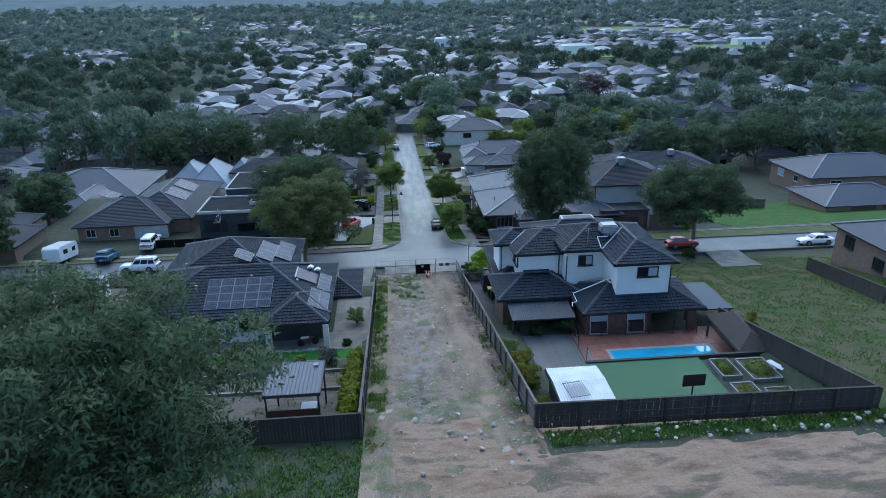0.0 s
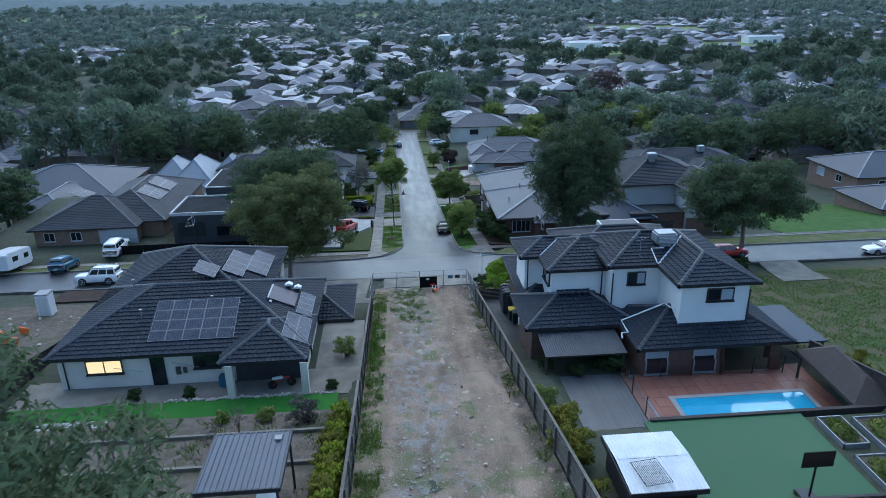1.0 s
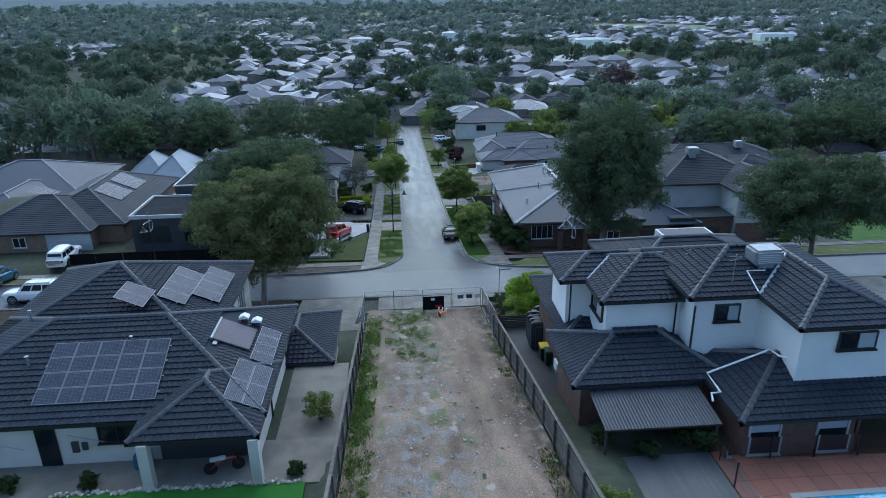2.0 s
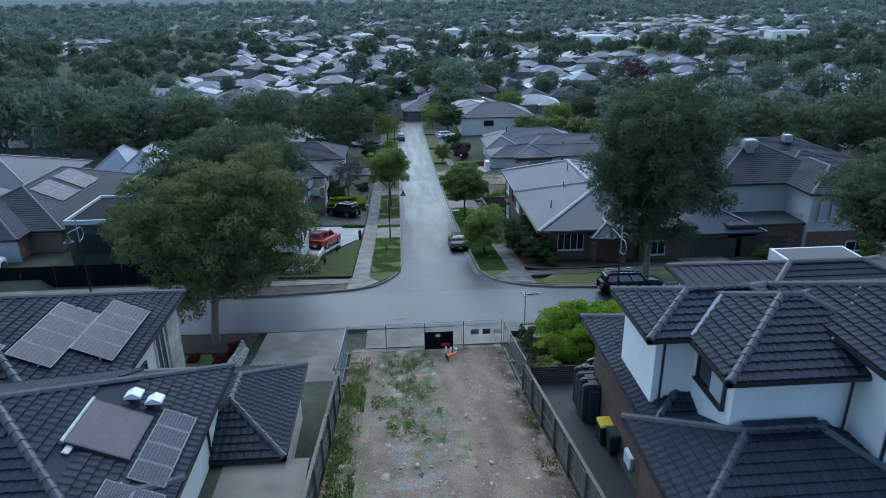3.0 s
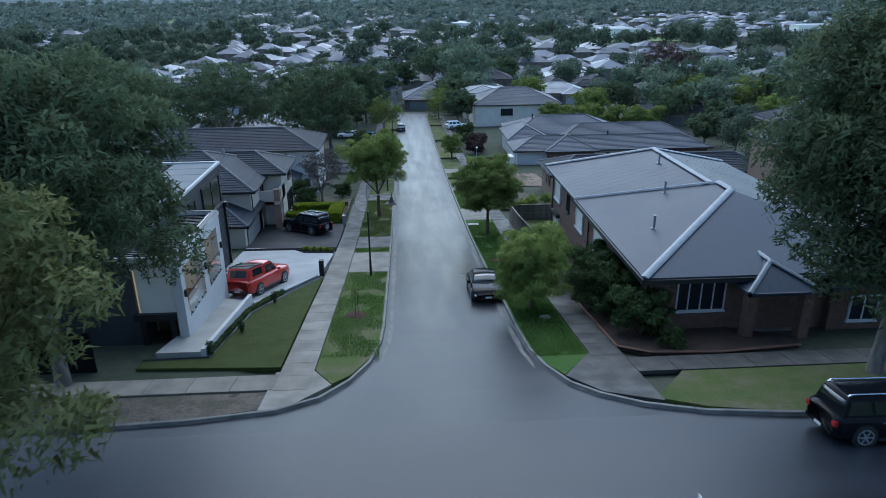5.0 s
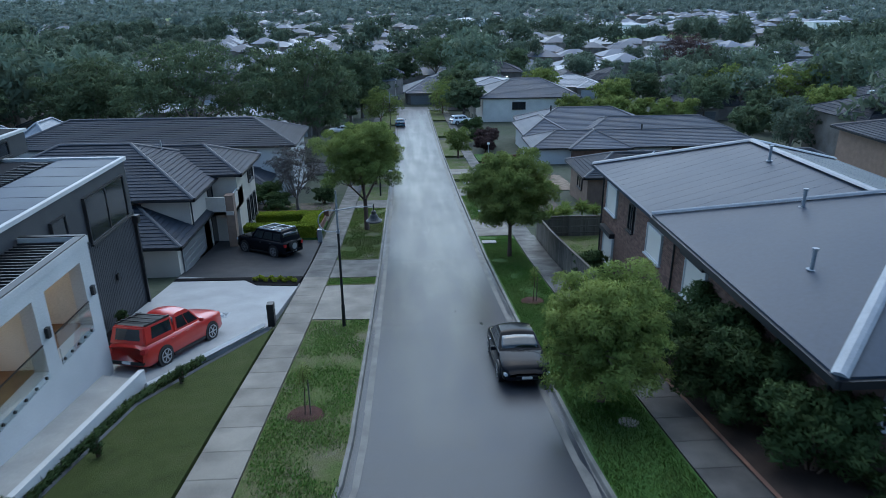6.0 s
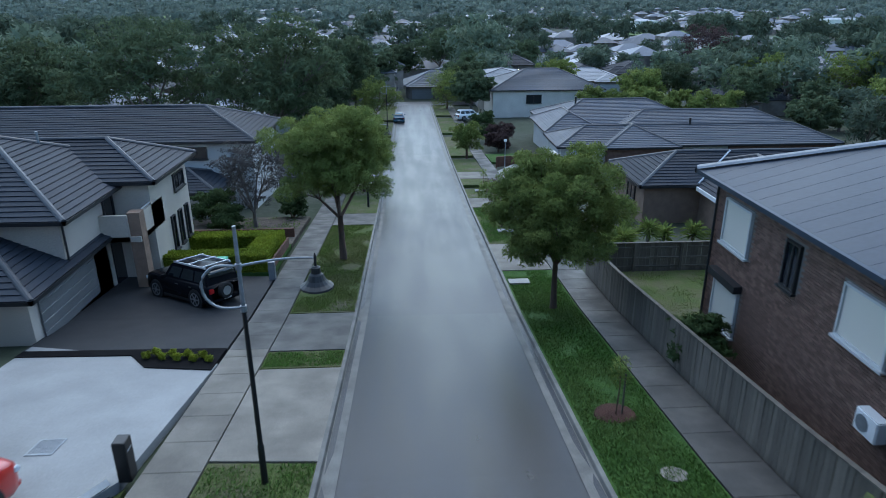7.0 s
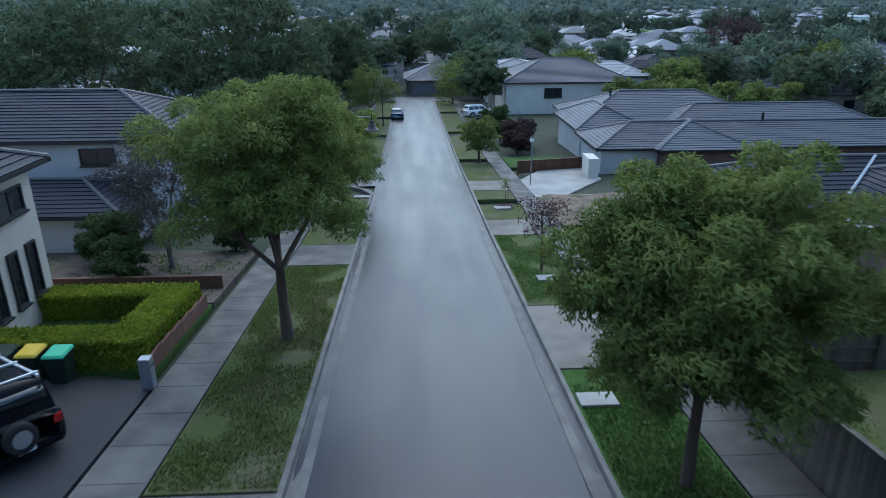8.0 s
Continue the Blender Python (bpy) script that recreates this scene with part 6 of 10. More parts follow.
# ---- trees and shrubs ----
tree("gum_tree", "tall pale-barked gum tree with an open olive crown", (-15.9, 75.8, gz(75.8)), 12.6, (6.2, 5.6, 5.4), LEAF_GUM, BARK, 36000, 0.22, 11, 0.26, (0.7, 1.8), 16, fill=(9, 0.4, 0.45))
tree("gum_tree", "tall dark gum tree with a dense upright crown", (17.6, 88.0, gz(88.0)), 16.4, (5.5, 5.2, 7.3), LEAF_DARK, BARK, 52000, 0.22, 23, 0.3, (0.5, 0.4), 24, 0.2, fill=(9, 0.46, 0.8))
tree("gum_tree", "broad dark gum tree beside the modern house", (-17.0, 90.0, gz(90)), 14.8, (6.7, 5.2, 5.6), LEAF_DARK, BARK, 42000, 0.23, 31, 0.3, (0, 0), 18, fill=(9, 0.44, 0.75))
tree("gum_tree", "spreading olive gum tree on the nature strip", (36.6, 81.0, gz(81.0)), 12.2, (6.8, 5.8, 5.0), LEAF_DARK, BARK, 32000, 0.24, 41, 0.28, (-0.5, 0), 18, fill=(9, 0.42, 0.65))
tree("gum_tree", "broad olive-green tree on the hillside", (-17.6, 20.0, gz(20)), 12.3, (6.6, 6.0, 5.8), LEAF_DARK, BARK_RED, 38000, 0.22, 51, 0.3, (0, 0), 20, 0.3, fill=(9, 0.40, 0.55))
shrub("shrub", "dense low hillside bush in olive green", (-13.6, 15.2, gz(15.2)), (3.6, 3.0, 2.3), LEAF_DARK, 9000, 0.2, 52, k=9)
shrub("shrub", "dense low hillside bush in olive green", (-19.5, 13.0, gz(13)), (4.6, 3.0, 2.6), LEAF_DARK, 9000, 0.2, 53, k=9)
for x, y, hgt, rr, sd, n in ((5.05, 120.05, 7.3, 3.05, 61, 56000), (4.85, 98.4, 4.9, 2.35, 62, 34000), (-4.85, 128.5, 8.6, 3.0, 63, 56000), (-5.0, 149.0, 5.8, 2.7, 64, 9000), (5.3, 167.0, 4.2, 1.9, 65, 5000), (-6.0, 196.0, 7.5, 3.4, 66, 7000), (6.2, 221.0, 7.5, 4.2, 67, 7000), (-5.5, 176.0, 4.0, 1.8, 68, 4000)):
    tree("street_tree", "round leafy street tree on the verge", (x, y, gz(y) + 0.1), hgt, (rr, rr, rr * 0.98), LEAF_STREET, BARK_RED, n, 0.105 if n > 30000 else 0.17, sd, 0.19 if sd == 63 else 0.14, (-0.05 if sd == 63 else 0, 0), 15, 0.3, "street trees", fill=(10, 0.42, 0.6))
shrub("maple_bush", "broad bright lime-green weeping maple bush", (8.0, 71.0, gz(71.0) - 0.1), (3.9, 2.7, 2.1), LEAF_BRIGHT, 42000, 0.13, 71, k=14)
tree("bare_tree", "small leafless street tree with fine twigs", (4.9, 135.5, gz(135.5) + 0.1), 3.4, (1.4, 1.4, 1.0), LEAF_MAROON, BARK_RED, 900, 0.10, 72, 0.06, k=9, clear=0.45, group="street trees", forks=9)
tree("bare_tree", "leafless grey garden tree with a haze of twigs", (-11.5, 137.0, gz(137)), 6.4, (2.8, 2.4, 2.6), LEAF_GREY, BARK, 5200, 0.12, 73, 0.14, k=11, clear=0.2, forks=10)
tree("bare_tree", "leafless maroon tree with a haze of twigs", (87.0, 292.0, -6), 16.0, (8, 7, 6.5), LEAF_MAROON, BARK, 6000, 0.4, 74, 0.4, k=12, clear=0.2)
for x, y, hgt, rx, rz, sd in ((-16, 168, 16, 7.5, 6.5, 81), (-31, 173, 16, 9.5, 6.8, 82), (-46, 176, 14, 8, 6, 83), (-62, 172, 13, 7, 5.5, 84), (-12, 206, 14, 6, 5.5, 85), (9.5, 207, 8, 4, 3, 98), (-15, 181, 9, 4.5, 3.5, 59), (-13.5, 197, 8, 4, 3.2, 58), (-20, 203, 11, 5.5, 4.3, 57), (-9.5, 226, 8, 4, 3.2, 56), (9.5, 243, 8, 4, 3.2, 55), (-10.5, 216, 9, 4.5, 3.5, 99), (11.5, 232, 9, 5, 3.6, 79), (-8, 244, 10, 5, 4, 78), (14, 250, 10, 5, 4, 77), (8, 290, 15, 8, 6, 86), (-3, 270, 11, 6, 4.5, 87), (64, 146, 13, 8, 5.5, 88), (84, 150, 14, 9, 5.5, 89), (104, 136, 14, 10, 5.5, 90), (116, 128, 13, 8, 5, 91), (-64, 112, 11, 6, 4.5, 92), (-60, 84.5, 10, 6, 4.5, 93), (-72, 62, 13, 8, 5.5, 94), (-58, 55, 11, 7, 5, 95), (18, 296, 13, 7, 5, 96), (30, 280, 11, 6, 4.5, 97)):
    tree("gum_tree", "large dark gum tree among the houses", (x, y, gz(y)), hgt, (rx, rx * 0.85, rz), LEAF_DARK, BARK, 9000, 0.42, sd, 0.35, (0, 0), 15, 0.25)
for x, y in ((27.5, 200.5), (31, 199), (35, 197.5), (39, 196), (43, 195), (47, 194)):
    shrub("shrub", "tall feathery green garden tree", (x, y, gz(y)), (3.2, 2.6, 3.0), LEAF_STREET, 3500, 0.3, int(x))
for x, y, r, mat, lab, sd in (
    (4.55, 74.2, 0.75, LEAF_SHRUB, "clipped round dark shrub", 101), (4.6, 72.6, 0.7, LEAF_SHRUB, "clipped round dark shrub", 102), (4.55, 70.6, 0.75, LEAF_SHRUB, "clipped round dark shrub", 103), (4.6, 68.9, 0.7, LEAF_STREET, "clipped round green shrub", 104), (4.5, 67.6, 0.75, LEAF_STREET, "clipped round green shrub", 105), (13.2, 73.5, 0.9, LEAF_SHRUB, "clipped round dark shrub", 106),
    (9.1, 101.8, 2.1, LEAF_SHRUB, "dark garden shrub beside the brick wall", 107), (9.0, 99.0, 2.2, LEAF_SHRUB, "dark garden shrub beside the brick wall", 108), (9.4, 96.2, 2.1, LEAF_SHRUB, "dark garden shrub beside the brick wall", 109), (9.3, 93.6, 1.9, LEAF_SHRUB, "dark garden shrub beside the brick wall", 149), (10.2, 91.6, 0.8, LEAF_SHRUB, "small flowering shrub with pale buds", 110),
    (-16.6, 73.2, 0.45, LEAF_RED, "small round red-leaved shrub", 111), (-14.3, 74.3, 0.6, LEAF_RED, "small round red-leaved shrub", 112), (-14.8, 72.6, 0.55, LEAF_RED, "small round red-leaved shrub", 113), (-18.6, 74.8, 0.4, LEAF_RED, "small round red-leaved shrub", 114), (-15.6, 70.6, 0.45, LEAF_RED, "small round red-leaved shrub", 115),
    (-8.3, 51.6, 0.95, LEAF_STREET, "small green shrub by the fence", 116), (3.7, 42.0, 0.9, LEAF_STREET, "green shrub by the fence", 117), (3.9, 36.6, 1.3, LEAF_YELLOW, "yellow-leaved citrus bush by the fence", 118), (4.0, 39.0, 1.1, LEAF_YELLOW, "yellow-leaved citrus bush by the fence", 119), (4.0, 33.6, 0.9, LEAF_YELLOW, "yellow-leaved bush by the fence", 120),
    (9.3, 47.6, 1.1, LEAF_SHRUB, "dark leafy shrub by the patio", 121), (7.0, 47.0, 0.6, LEAF_SHRUB, "dark leafy shrub by the patio", 122), (5.2, 48.0, 0.7, LEAF_SHRUB, "dark leafy shrub by the patio", 123), (23.2, 43.4, 1.2, LEAF_YELLOW, "yellow-green shrub by the gazebo", 124), (22.0, 40.6, 0.6, LEAF_SHRUB, "leafy shrub by the gazebo", 125),
    (-21.4, 47.4, 0.55, LEAF_SHRUB, "clipped shrub on the patio edge", 126), (-18.0, 47.4, 0.5, LEAF_SHRUB, "clipped shrub on the patio edge", 127), (-9.0, 47.4, 0.45, LEAF_SHRUB, "clipped shrub on the patio edge", 128), (-19.5, 41.8, 0.8, LEAF_SHRUB, "dark green garden shrub", 129), (-12.2, 42.4, 0.6, LEAF_STREET, "leafy green garden shrub", 130), (-14.6, 42.4, 0.5, LEAF_STREET, "leafy green garden shrub", 131), (-10.0, 42.0, 0.9, LEAF_GREY, "grey twiggy leafless shrub", 132),
    (-13.0, 135.0, 1.4, LEAF_SHRUB, "dark green garden shrub", 133), (-14.5, 138.0, 1.7, LEAF_SHRUB, "dark green garden shrub", 134), (-9.5, 140.0, 1.2, LEAF_SHRUB, "dark green garden shrub", 135), (8.6, 133.5, 1.2, LEAF_SHRUB, "dark green garden shrub", 136), (9.2, 136.5, 1.3, LEAF_SHRUB, "dark green garden shrub", 137), (9.6, 172.5, 1.8, LEAF_MAROON, "maroon-leaved round garden shrub", 138), (10.4, 176.0, 2.0, LEAF_MAROON, "maroon-leaved round garden shrub", 139), (9.0, 181, 1.6, LEAF_SHRUB, "dark green garden shrub", 140), (9.5, 190, 2.0, LEAF_SHRUB, "dark green garden shrub", 141), (30.0, 91.6, 1.0, LEAF_SHRUB, "low dark garden shrub", 142), (40.0, 91.0, 1.0, LEAF_HEDGE, "low yellow-green garden hedge", 143), (33.0, 74.5, 1.0, LEAF_SHRUB, "low dark bush on the paddock edge", 144),
    (8.6, 113.5, 1.2, LEAF_SHRUB, "dark green garden shrub", 145), (-9.5, 170.5, 1.5, LEAF_SHRUB, "dark green garden shrub", 146), (-10, 178, 1.8, LEAF_SHRUB, "dark green garden shrub", 147), (-10, 186, 1.6, LEAF_SHRUB, "dark green garden shrub", 148)):
    base = land(x, y)
    shrub("shrub", lab, (x, y, base), (r, r, r * 0.85), mat, int(1600 * max(0.5, r * r)), 0.11 if r < 1 else 0.16, sd, k=6)
for k in range(9):
    shrub("shrub", "tall yellow-green bamboo-like shrub along the fence", (-7.7 - 0.2 * (k % 2), 31.0 + k * 1.1, gz(31 + k * 1.1)), (0.7, 0.8, 1.1), LEAF_YELLOW if k % 2 else LEAF_HEDGE, 1300, 0.15, 150 + k)
for k, (x, y) in enumerate(((-14.0, 38.0), (-16.5, 36.2), (-19.0, 38.6), (-13.2, 40.4), (-21.5, 36.0), (-17.8, 33.6))):
    tree("fruit_tree", "small bare fruit tree in the soil bed", (x, y, land(x, y)), 1.9, (0.8, 0.8, 0.6), LEAF_GREY, BARK_RED, 160, 0.08, 170 + k, 0.04, k=8, clear=0.25, group="fruit trees", forks=8)


def yucca(x, y, s, seed):
    r = random.Random(seed)
    top = thing("yucca", "spiky green yucca beside the timber fence", "shrub", pose(x, y, land(x, y)), "yuccas")
    part("trunk", Geo().tube([(0, 0, -0.2), (0.05, 0, s * 0.5), (0.05, 0.05, s)], [0.14, 0.11, 0.09], 7), BARK, top)
    g = Geo()
    for _ in range(110):
        w, up = r.uniform(0, 2 * math.pi), r.uniform(-0.35, 1.2)
        d = Vector((math.cos(w) * math.cos(up), math.sin(w) * math.cos(up), math.sin(up)))
        side = d.cross(Vector((0, 0, 1))).normalized() * 0.05
        o = Vector((0.05, 0.05, s + r.uniform(-0.3, 0.2)))
        mid, tip = o + d * 0.45, o + d * 0.85 + Vector((0, 0, -0.12))
        g.poly([o - side * 0.4, o + side * 0.4, mid + side, tip, mid - side])
    part("leaf_head", g, LEAF_STREET, top)


for k, (x, y) in enumerate(((9.4, 127.4), (10.6, 128.2), (11.8, 127.6), (13.0, 128.4), (14.4, 127.8), (10.0, 126.0), (15.6, 127.4))):
    yucca(x, y, 1.2 + 0.25 * (k % 3), k)


def hedge(name, x0, x1, y0, y1, h, mat, seed):
    """A clipped hedge: leaves over the faces of a block."""
    r = np.random.default_rng(seed)
    n = int(900 * ((x1 - x0) * (y1 - y0) + 2 * h * (x1 - x0 + y1 - y0)))
    p = np.stack([r.uniform(x0, x1, n), r.uniform(y0, y1, n), r.uniform(0.02, h, n)], 1)
    side = r.integers(0, 5, n)
    p[side == 0, 2] = h + r.normal(0, 0.03, (side == 0).sum())
    p[side == 1, 0], p[side == 2, 0] = x0, x1
    p[side == 3, 1], p[side == 4, 1] = y0, y1
    p += r.normal(0, 0.03, p.shape)
    a = r.normal(size=(n, 3))
    a[:, 2] = abs(a[:, 2]) + 0.3
    a /= np.linalg.norm(a, axis=1, keepdims=True)
    b = np.cross(a, r.normal(size=(n, 3)))
    b /= np.linalg.norm(b, axis=1, keepdims=True)
    v = np.stack([p - a * 0.05, p + b * 0.035, p + a * 0.06, p - b * 0.035], 1)
    zs = np.interp(v[:, :1, 1], LAND_Y, LAND_Z)
    v[:, :, 2] += zs
    g = Geo()
    g.v, g.f = v.reshape(-1, 3).tolist(), np.arange(4 * n).reshape(-1, 4).tolist()
    top = thing(name, "clipped yellow-green box hedge in a U shape", "hedge", group="hedges")
    part("foliage", g, mat, top)
    part("core", drape(Geo(), [(x0 + 0.05, y0 + 0.05), (x1 - 0.05, y0 + 0.05), (x1 - 0.05, y1 - 0.05), (x0 + 0.05, y1 - 0.05)], h - 0.06, h), mat, top)


hedge("hedge", -14.6, -8.6, 126.4, 127.6, 1.1, LEAF_HEDGE, 1)
hedge("hedge", -9.8, -8.6, 127.6, 130.6, 1.1, LEAF_HEDGE, 2)
hedge("hedge", -14.2, -8.6, 130.6, 131.7, 1.1, LEAF_HEDGE, 3)

for x, y, hgt, rx, rz, sd in ((38, 206, 8, 4.2, 3.3, 191), (53, 199, 9, 4.6, 3.6, 192), (61, 211, 10, 5.2, 4.0, 193), (47, 215, 9, 4.8, 3.6, 194), (71, 201, 11, 5.6, 4.4, 195), (57, 187, 7, 3.8, 2.9, 196), (68, 186, 8, 4.4, 3.3, 197), (50, 176, 6, 3.4, 2.5, 198), (30, 236, 9, 4.6, 3.6, 199)):
    tree("gum_tree", "bushy green garden tree behind the long roofs", (x, y, gz(y)), hgt, (rx, rx * 0.9, rz), LEAF_STREET if sd % 2 else LEAF_DARK, BARK, 3600, 0.42, sd, 0.22, (0, 0), 14, 0.25)


# ---- fences ----
PALING = {}


def paling_fence(label, p, q, h, mat=TIMBER, pitch=0.19, post_step=2.4, side=1, base=None, cap=True):
    """A fence of upright palings on rails and posts, following the ground from p to q."""
    top = thing("paling_fence", label, "fence", group="fences")
    a, b = Vector((*p, 0)), Vector((*q, 0))
    length = (b - a).length
    d = (b - a) / length
    nrm = Vector((-d.y, d.x, 0)) * side
    ang = math.degrees(math.atan2(d.y, d.x))
    ground = base or (lambda x, y: gz(y))
    key = (round(h, 2), mat.name)
    if key not in PALING:
        g = Geo().box(-0.089, 0.089, -0.010, 0.010, -0.15, h)
        PALING[key] = g.data("paling", mat)
    n = int(length / pitch)
    r = random.Random(int(length * 100))
    for i in range(n):
        at = a + d * (i + 0.5) * pitch
        part("paling", PALING[key], mat, top, m=pose(at.x, at.y, ground(at.x, at.y) + 0.12 + r.uniform(-0.012, 0.012), r.uniform(-0.5, 0.5), r.uniform(-0.5, 0.5), ang))
    k = max(1, round(length / post_step))
    for i in range(k + 1):
        at = a + d * length * i / k - nrm * 0.09
        part("post", Geo().box(-0.055, 0.055, -0.055, 0.055, -0.3, h + 0.12), mat, top, m=pose(at.x, at.y, ground(at.x, at.y), 0, 0, ang))
    for z in (0.35, h * 0.55, h - 0.12):
        for i in range(k):
            s, e = a + d * length * i / k, a + d * length * (i + 1) / k
            zs, ze = ground(s.x, s.y) + z, ground(e.x, e.y) + z
            g = Geo()
            pts = []
            for at, zz in ((s, zs), (e, ze)):
                for o in (0.02, 0.06):
                    for w in (-0.04, 0.04):
                        c = at - nrm * o
                        pts.append((c.x, c.y, zz + w))
            g.mesh(pts, [(0, 1, 3, 2), (4, 6, 7, 5), (0, 4, 5, 1), (2, 3, 7, 6), (1, 5, 7, 3), (0, 2, 6, 4)])
            part("rail", g, mat, top)
    if cap:
        for i in range(k):
            g = Geo()
            s, e = a + d * length * i / k, a + d * length * (i + 1) / k
            pts = []
            for at in (s, e):
                for o in (-0.05, 0.09):
                    c = at - nrm * o
                    pts.append((c.x, c.y, ground(at.x, at.y) + h + 0.13))
            pts += [(x, y, z + 0.035) for x, y, z in pts]
            g.mesh(pts, [(4, 6, 7, 5), (0, 1, 3, 2), (0, 2, 6, 4), (1, 5, 7, 3)])
            part("capping", g, mat, top)
    return top


paling_fence("weathered grey timber paling fence along the vacant lot", (-7.0, 29.2), (-7.0, 66.0), 1.55)
paling_fence("weathered grey timber paling fence along the vacant lot", (2.9, 29.0), (2.9, 66.5), 1.55, side=-1)
paling_fence("dark stained timber paling fence at the back of the yard", (2.9, 29.0), (22.6, 28.4), 1.5, DARK_TIMBER, side=1)
paling_fence("dark stained timber paling fence at the back of the yard", (-7.0, 29.2), (-22.0, 29.2), 1.5, DARK_TIMBER, side=1)
paling_fence("dark timber paling fence between yard and paddock", (22.7, 28.4), (22.7, 47.0), 1.4, DARK_TIMBER, side=1)
paling_fence("grey timber paling fence stepping down along the footpath", (7.85, 102.2), (7.85, 125.2), 1.6)
paling_fence("grey timber paling fence across the side yard", (7.9, 125.2), (17.5, 125.2), 1.5)
paling_fence("dark timber paling fence beside the paddock", (40.2, 50.0), (43.3, 66.0), 1.5, DARK_TIMBER)
paling_fence("grey timber paling fence behind the vacant block", (44.0, 112.0), (62.0, 107.0), 1.6)
paling_fence("dark timber paling fence beside the building site", (-29.6, 44.0), (-29.6, 66.0), 1.5, DARK_TIMBER)
paling_fence("reddish timber fence beside the driveway", (7.9, 161.5), (14.0, 163.4), 0.9, RED_TIMBER)
bf = thing("cloth_fence", "black cloth screen fence before the modern house", "fence", group="fences")
for k in range(8):
    part("cloth_panel", Geo().box(-39.5 + k * 2.9, -36.65 + k * 2.9, 91.6, 91.66, gz(91.6) - 0.2, gz(91.6) + 2.0), BLACK_CLOTH, bf)
    part("post", Geo().tube([(-39.5 + k * 2.9, 91.7, gz(91.6) - 0.3), (-39.5 + k * 2.9, 91.7, gz(91.6) + 2.1)], 0.03, 6), BLACK, bf)

# temporary wire fencing round the lot's street end
def wire_panel(p, q, h=1.95):
    top = thing("wire_fence_panel", "temporary galvanised wire fence panel at the lot", "fence", group="wire fence panels")
    a, b = Vector((*p, gz(p[1]) + 0.12)), Vector((*q, gz(q[1]) + 0.12))
    up = Vector((0, 0, h))
    part("panel_frame", Geo().tube([a, a + up], 0.024, 6).tube([b, b + up], 0.024, 6).tube([a + up, b + up], 0.02, 6).tube([a + Vector((0, 0, 0.08)), b + Vector((0, 0, 0.08))], 0.02, 6), GALV, top)
    g = Geo()
    n = int((b - a).length / 0.11)
    for i in range(1, n):
        c = a.lerp(b, i / n)
        g.tube([c + Vector((0, 0, 0.08)), c + up], 0.0035, 3, False)
    for j in range(1, 12):
        g.tube([a + up * j / 12, b + up * j / 12], 0.0035, 3, False)
    part("wire_mesh", g, GALV, top)
    part("foot_block", bevelled(Geo().box(-0.3, 0.3, -0.11, 0.11, -0.12, 0.03), "foot_block", CONCRETE, 0.02), CONCRETE, top, m=Matrix.Translation(a))


for x in (-7.05, -4.6, -2.15, 0.3):
    wire_panel((x, 73.4), (x + 2.42, 73.4))
for y in (66.1, 68.5, 70.9):
    wire_panel((-7.05, y), (-7.05, y + 2.38))
    wire_panel((2.85, y), (2.85, y + 2.38))
sb = thing("site_sign", "dark site notice board with a white and a red label", "sign")
part("board", Geo().box(-2.2, -0.4, 73.1, 73.14, 10.9, 12.1), BLACK_CLOTH, sb)
for x in (-2.15, -0.45):
    part("post", Geo().box(x - 0.04, x + 0.04, 73.14, 73.22, 10.2, 12.1), BLACK, sb)
part("notice", Geo().box(-1.5, -1.2, 73.085, 73.1, 11.75, 11.95), PLATE, sb)
part("notice", Geo().box(-1.15, -0.6, 73.085, 73.1, 11.1, 11.3), CAR_RED, sb)
for x, w, m_ in ((1.0, 0.5, CAR_BLUE), (1.75, 0.5, CHARCOAL), (2.45, 0.5, PLATE)):
    tagged(part("notice_board", Geo().box(x - w / 2, x + w / 2, 73.34, 73.36, 11.7, 12.05), m_), "small flat notice fixed to the wire fence", "notice", "notices")
oc = thing("traffic_cone", "fallen orange traffic cone on the dirt", "cone", pose(-0.9, 71.6, gz(71.6) + 0.33, 0, 80, 20))
part("cone_body", Geo().tube([(0, 0, 0), (0, 0, 0.65)], [0.17, 0.04], 12), ORANGE, oc)
part("cone_base", Geo().box(-0.22, 0.22, -0.22, 0.22, -0.04, 0.0), BLACK, oc)
for k, (x, y) in enumerate(((-0.7, 72.2), (-0.4, 71.9), (-1.0, 72.3))):
    tagged(part("pipe_offcut", Geo().tube([(x, y, gz(y) + 0.1), (x + 0.1, y, gz(y) + 0.75)], 0.06, 8), WHITE), "white plastic pipe offcut standing in weeds", "pipe", "pipe offcuts")

# ---- the yard with the pool ----
YZ = 15.78
pv = thing("pool_paving", "wet terracotta paving round the pool", "paving", kind="structure")
def paved(x0, x1, y0, y1, s=0.9):
    nx_, ny_ = max(1, round((x1 - x0) / s)), max(1, round((y1 - y0) / s))
    for i in range(nx_):
        for j in range(ny_):
            part("paver", Geo().box(x0 + (x1 - x0) * i / nx_ + 0.008, x0 + (x1 - x0) * (i + 1) / nx_ - 0.008, y0 + (y1 - y0) * j / ny_ + 0.008, y0 + (y1 - y0) * (j + 1) / ny_ - 0.008, YZ - 0.1, YZ + 0.03), PAVER, pv)
paved(9.95, 12.2, 40.2, 44.0), paved(9.95, 22.2, 44.0, 47.0), paved(20.6, 22.2, 40.2, 44.0)
paved(5.9, 8.0, 39.9, 41.2)
pool = thing("swimming_pool", "rectangular bright blue swimming pool with pale coping", "pool")
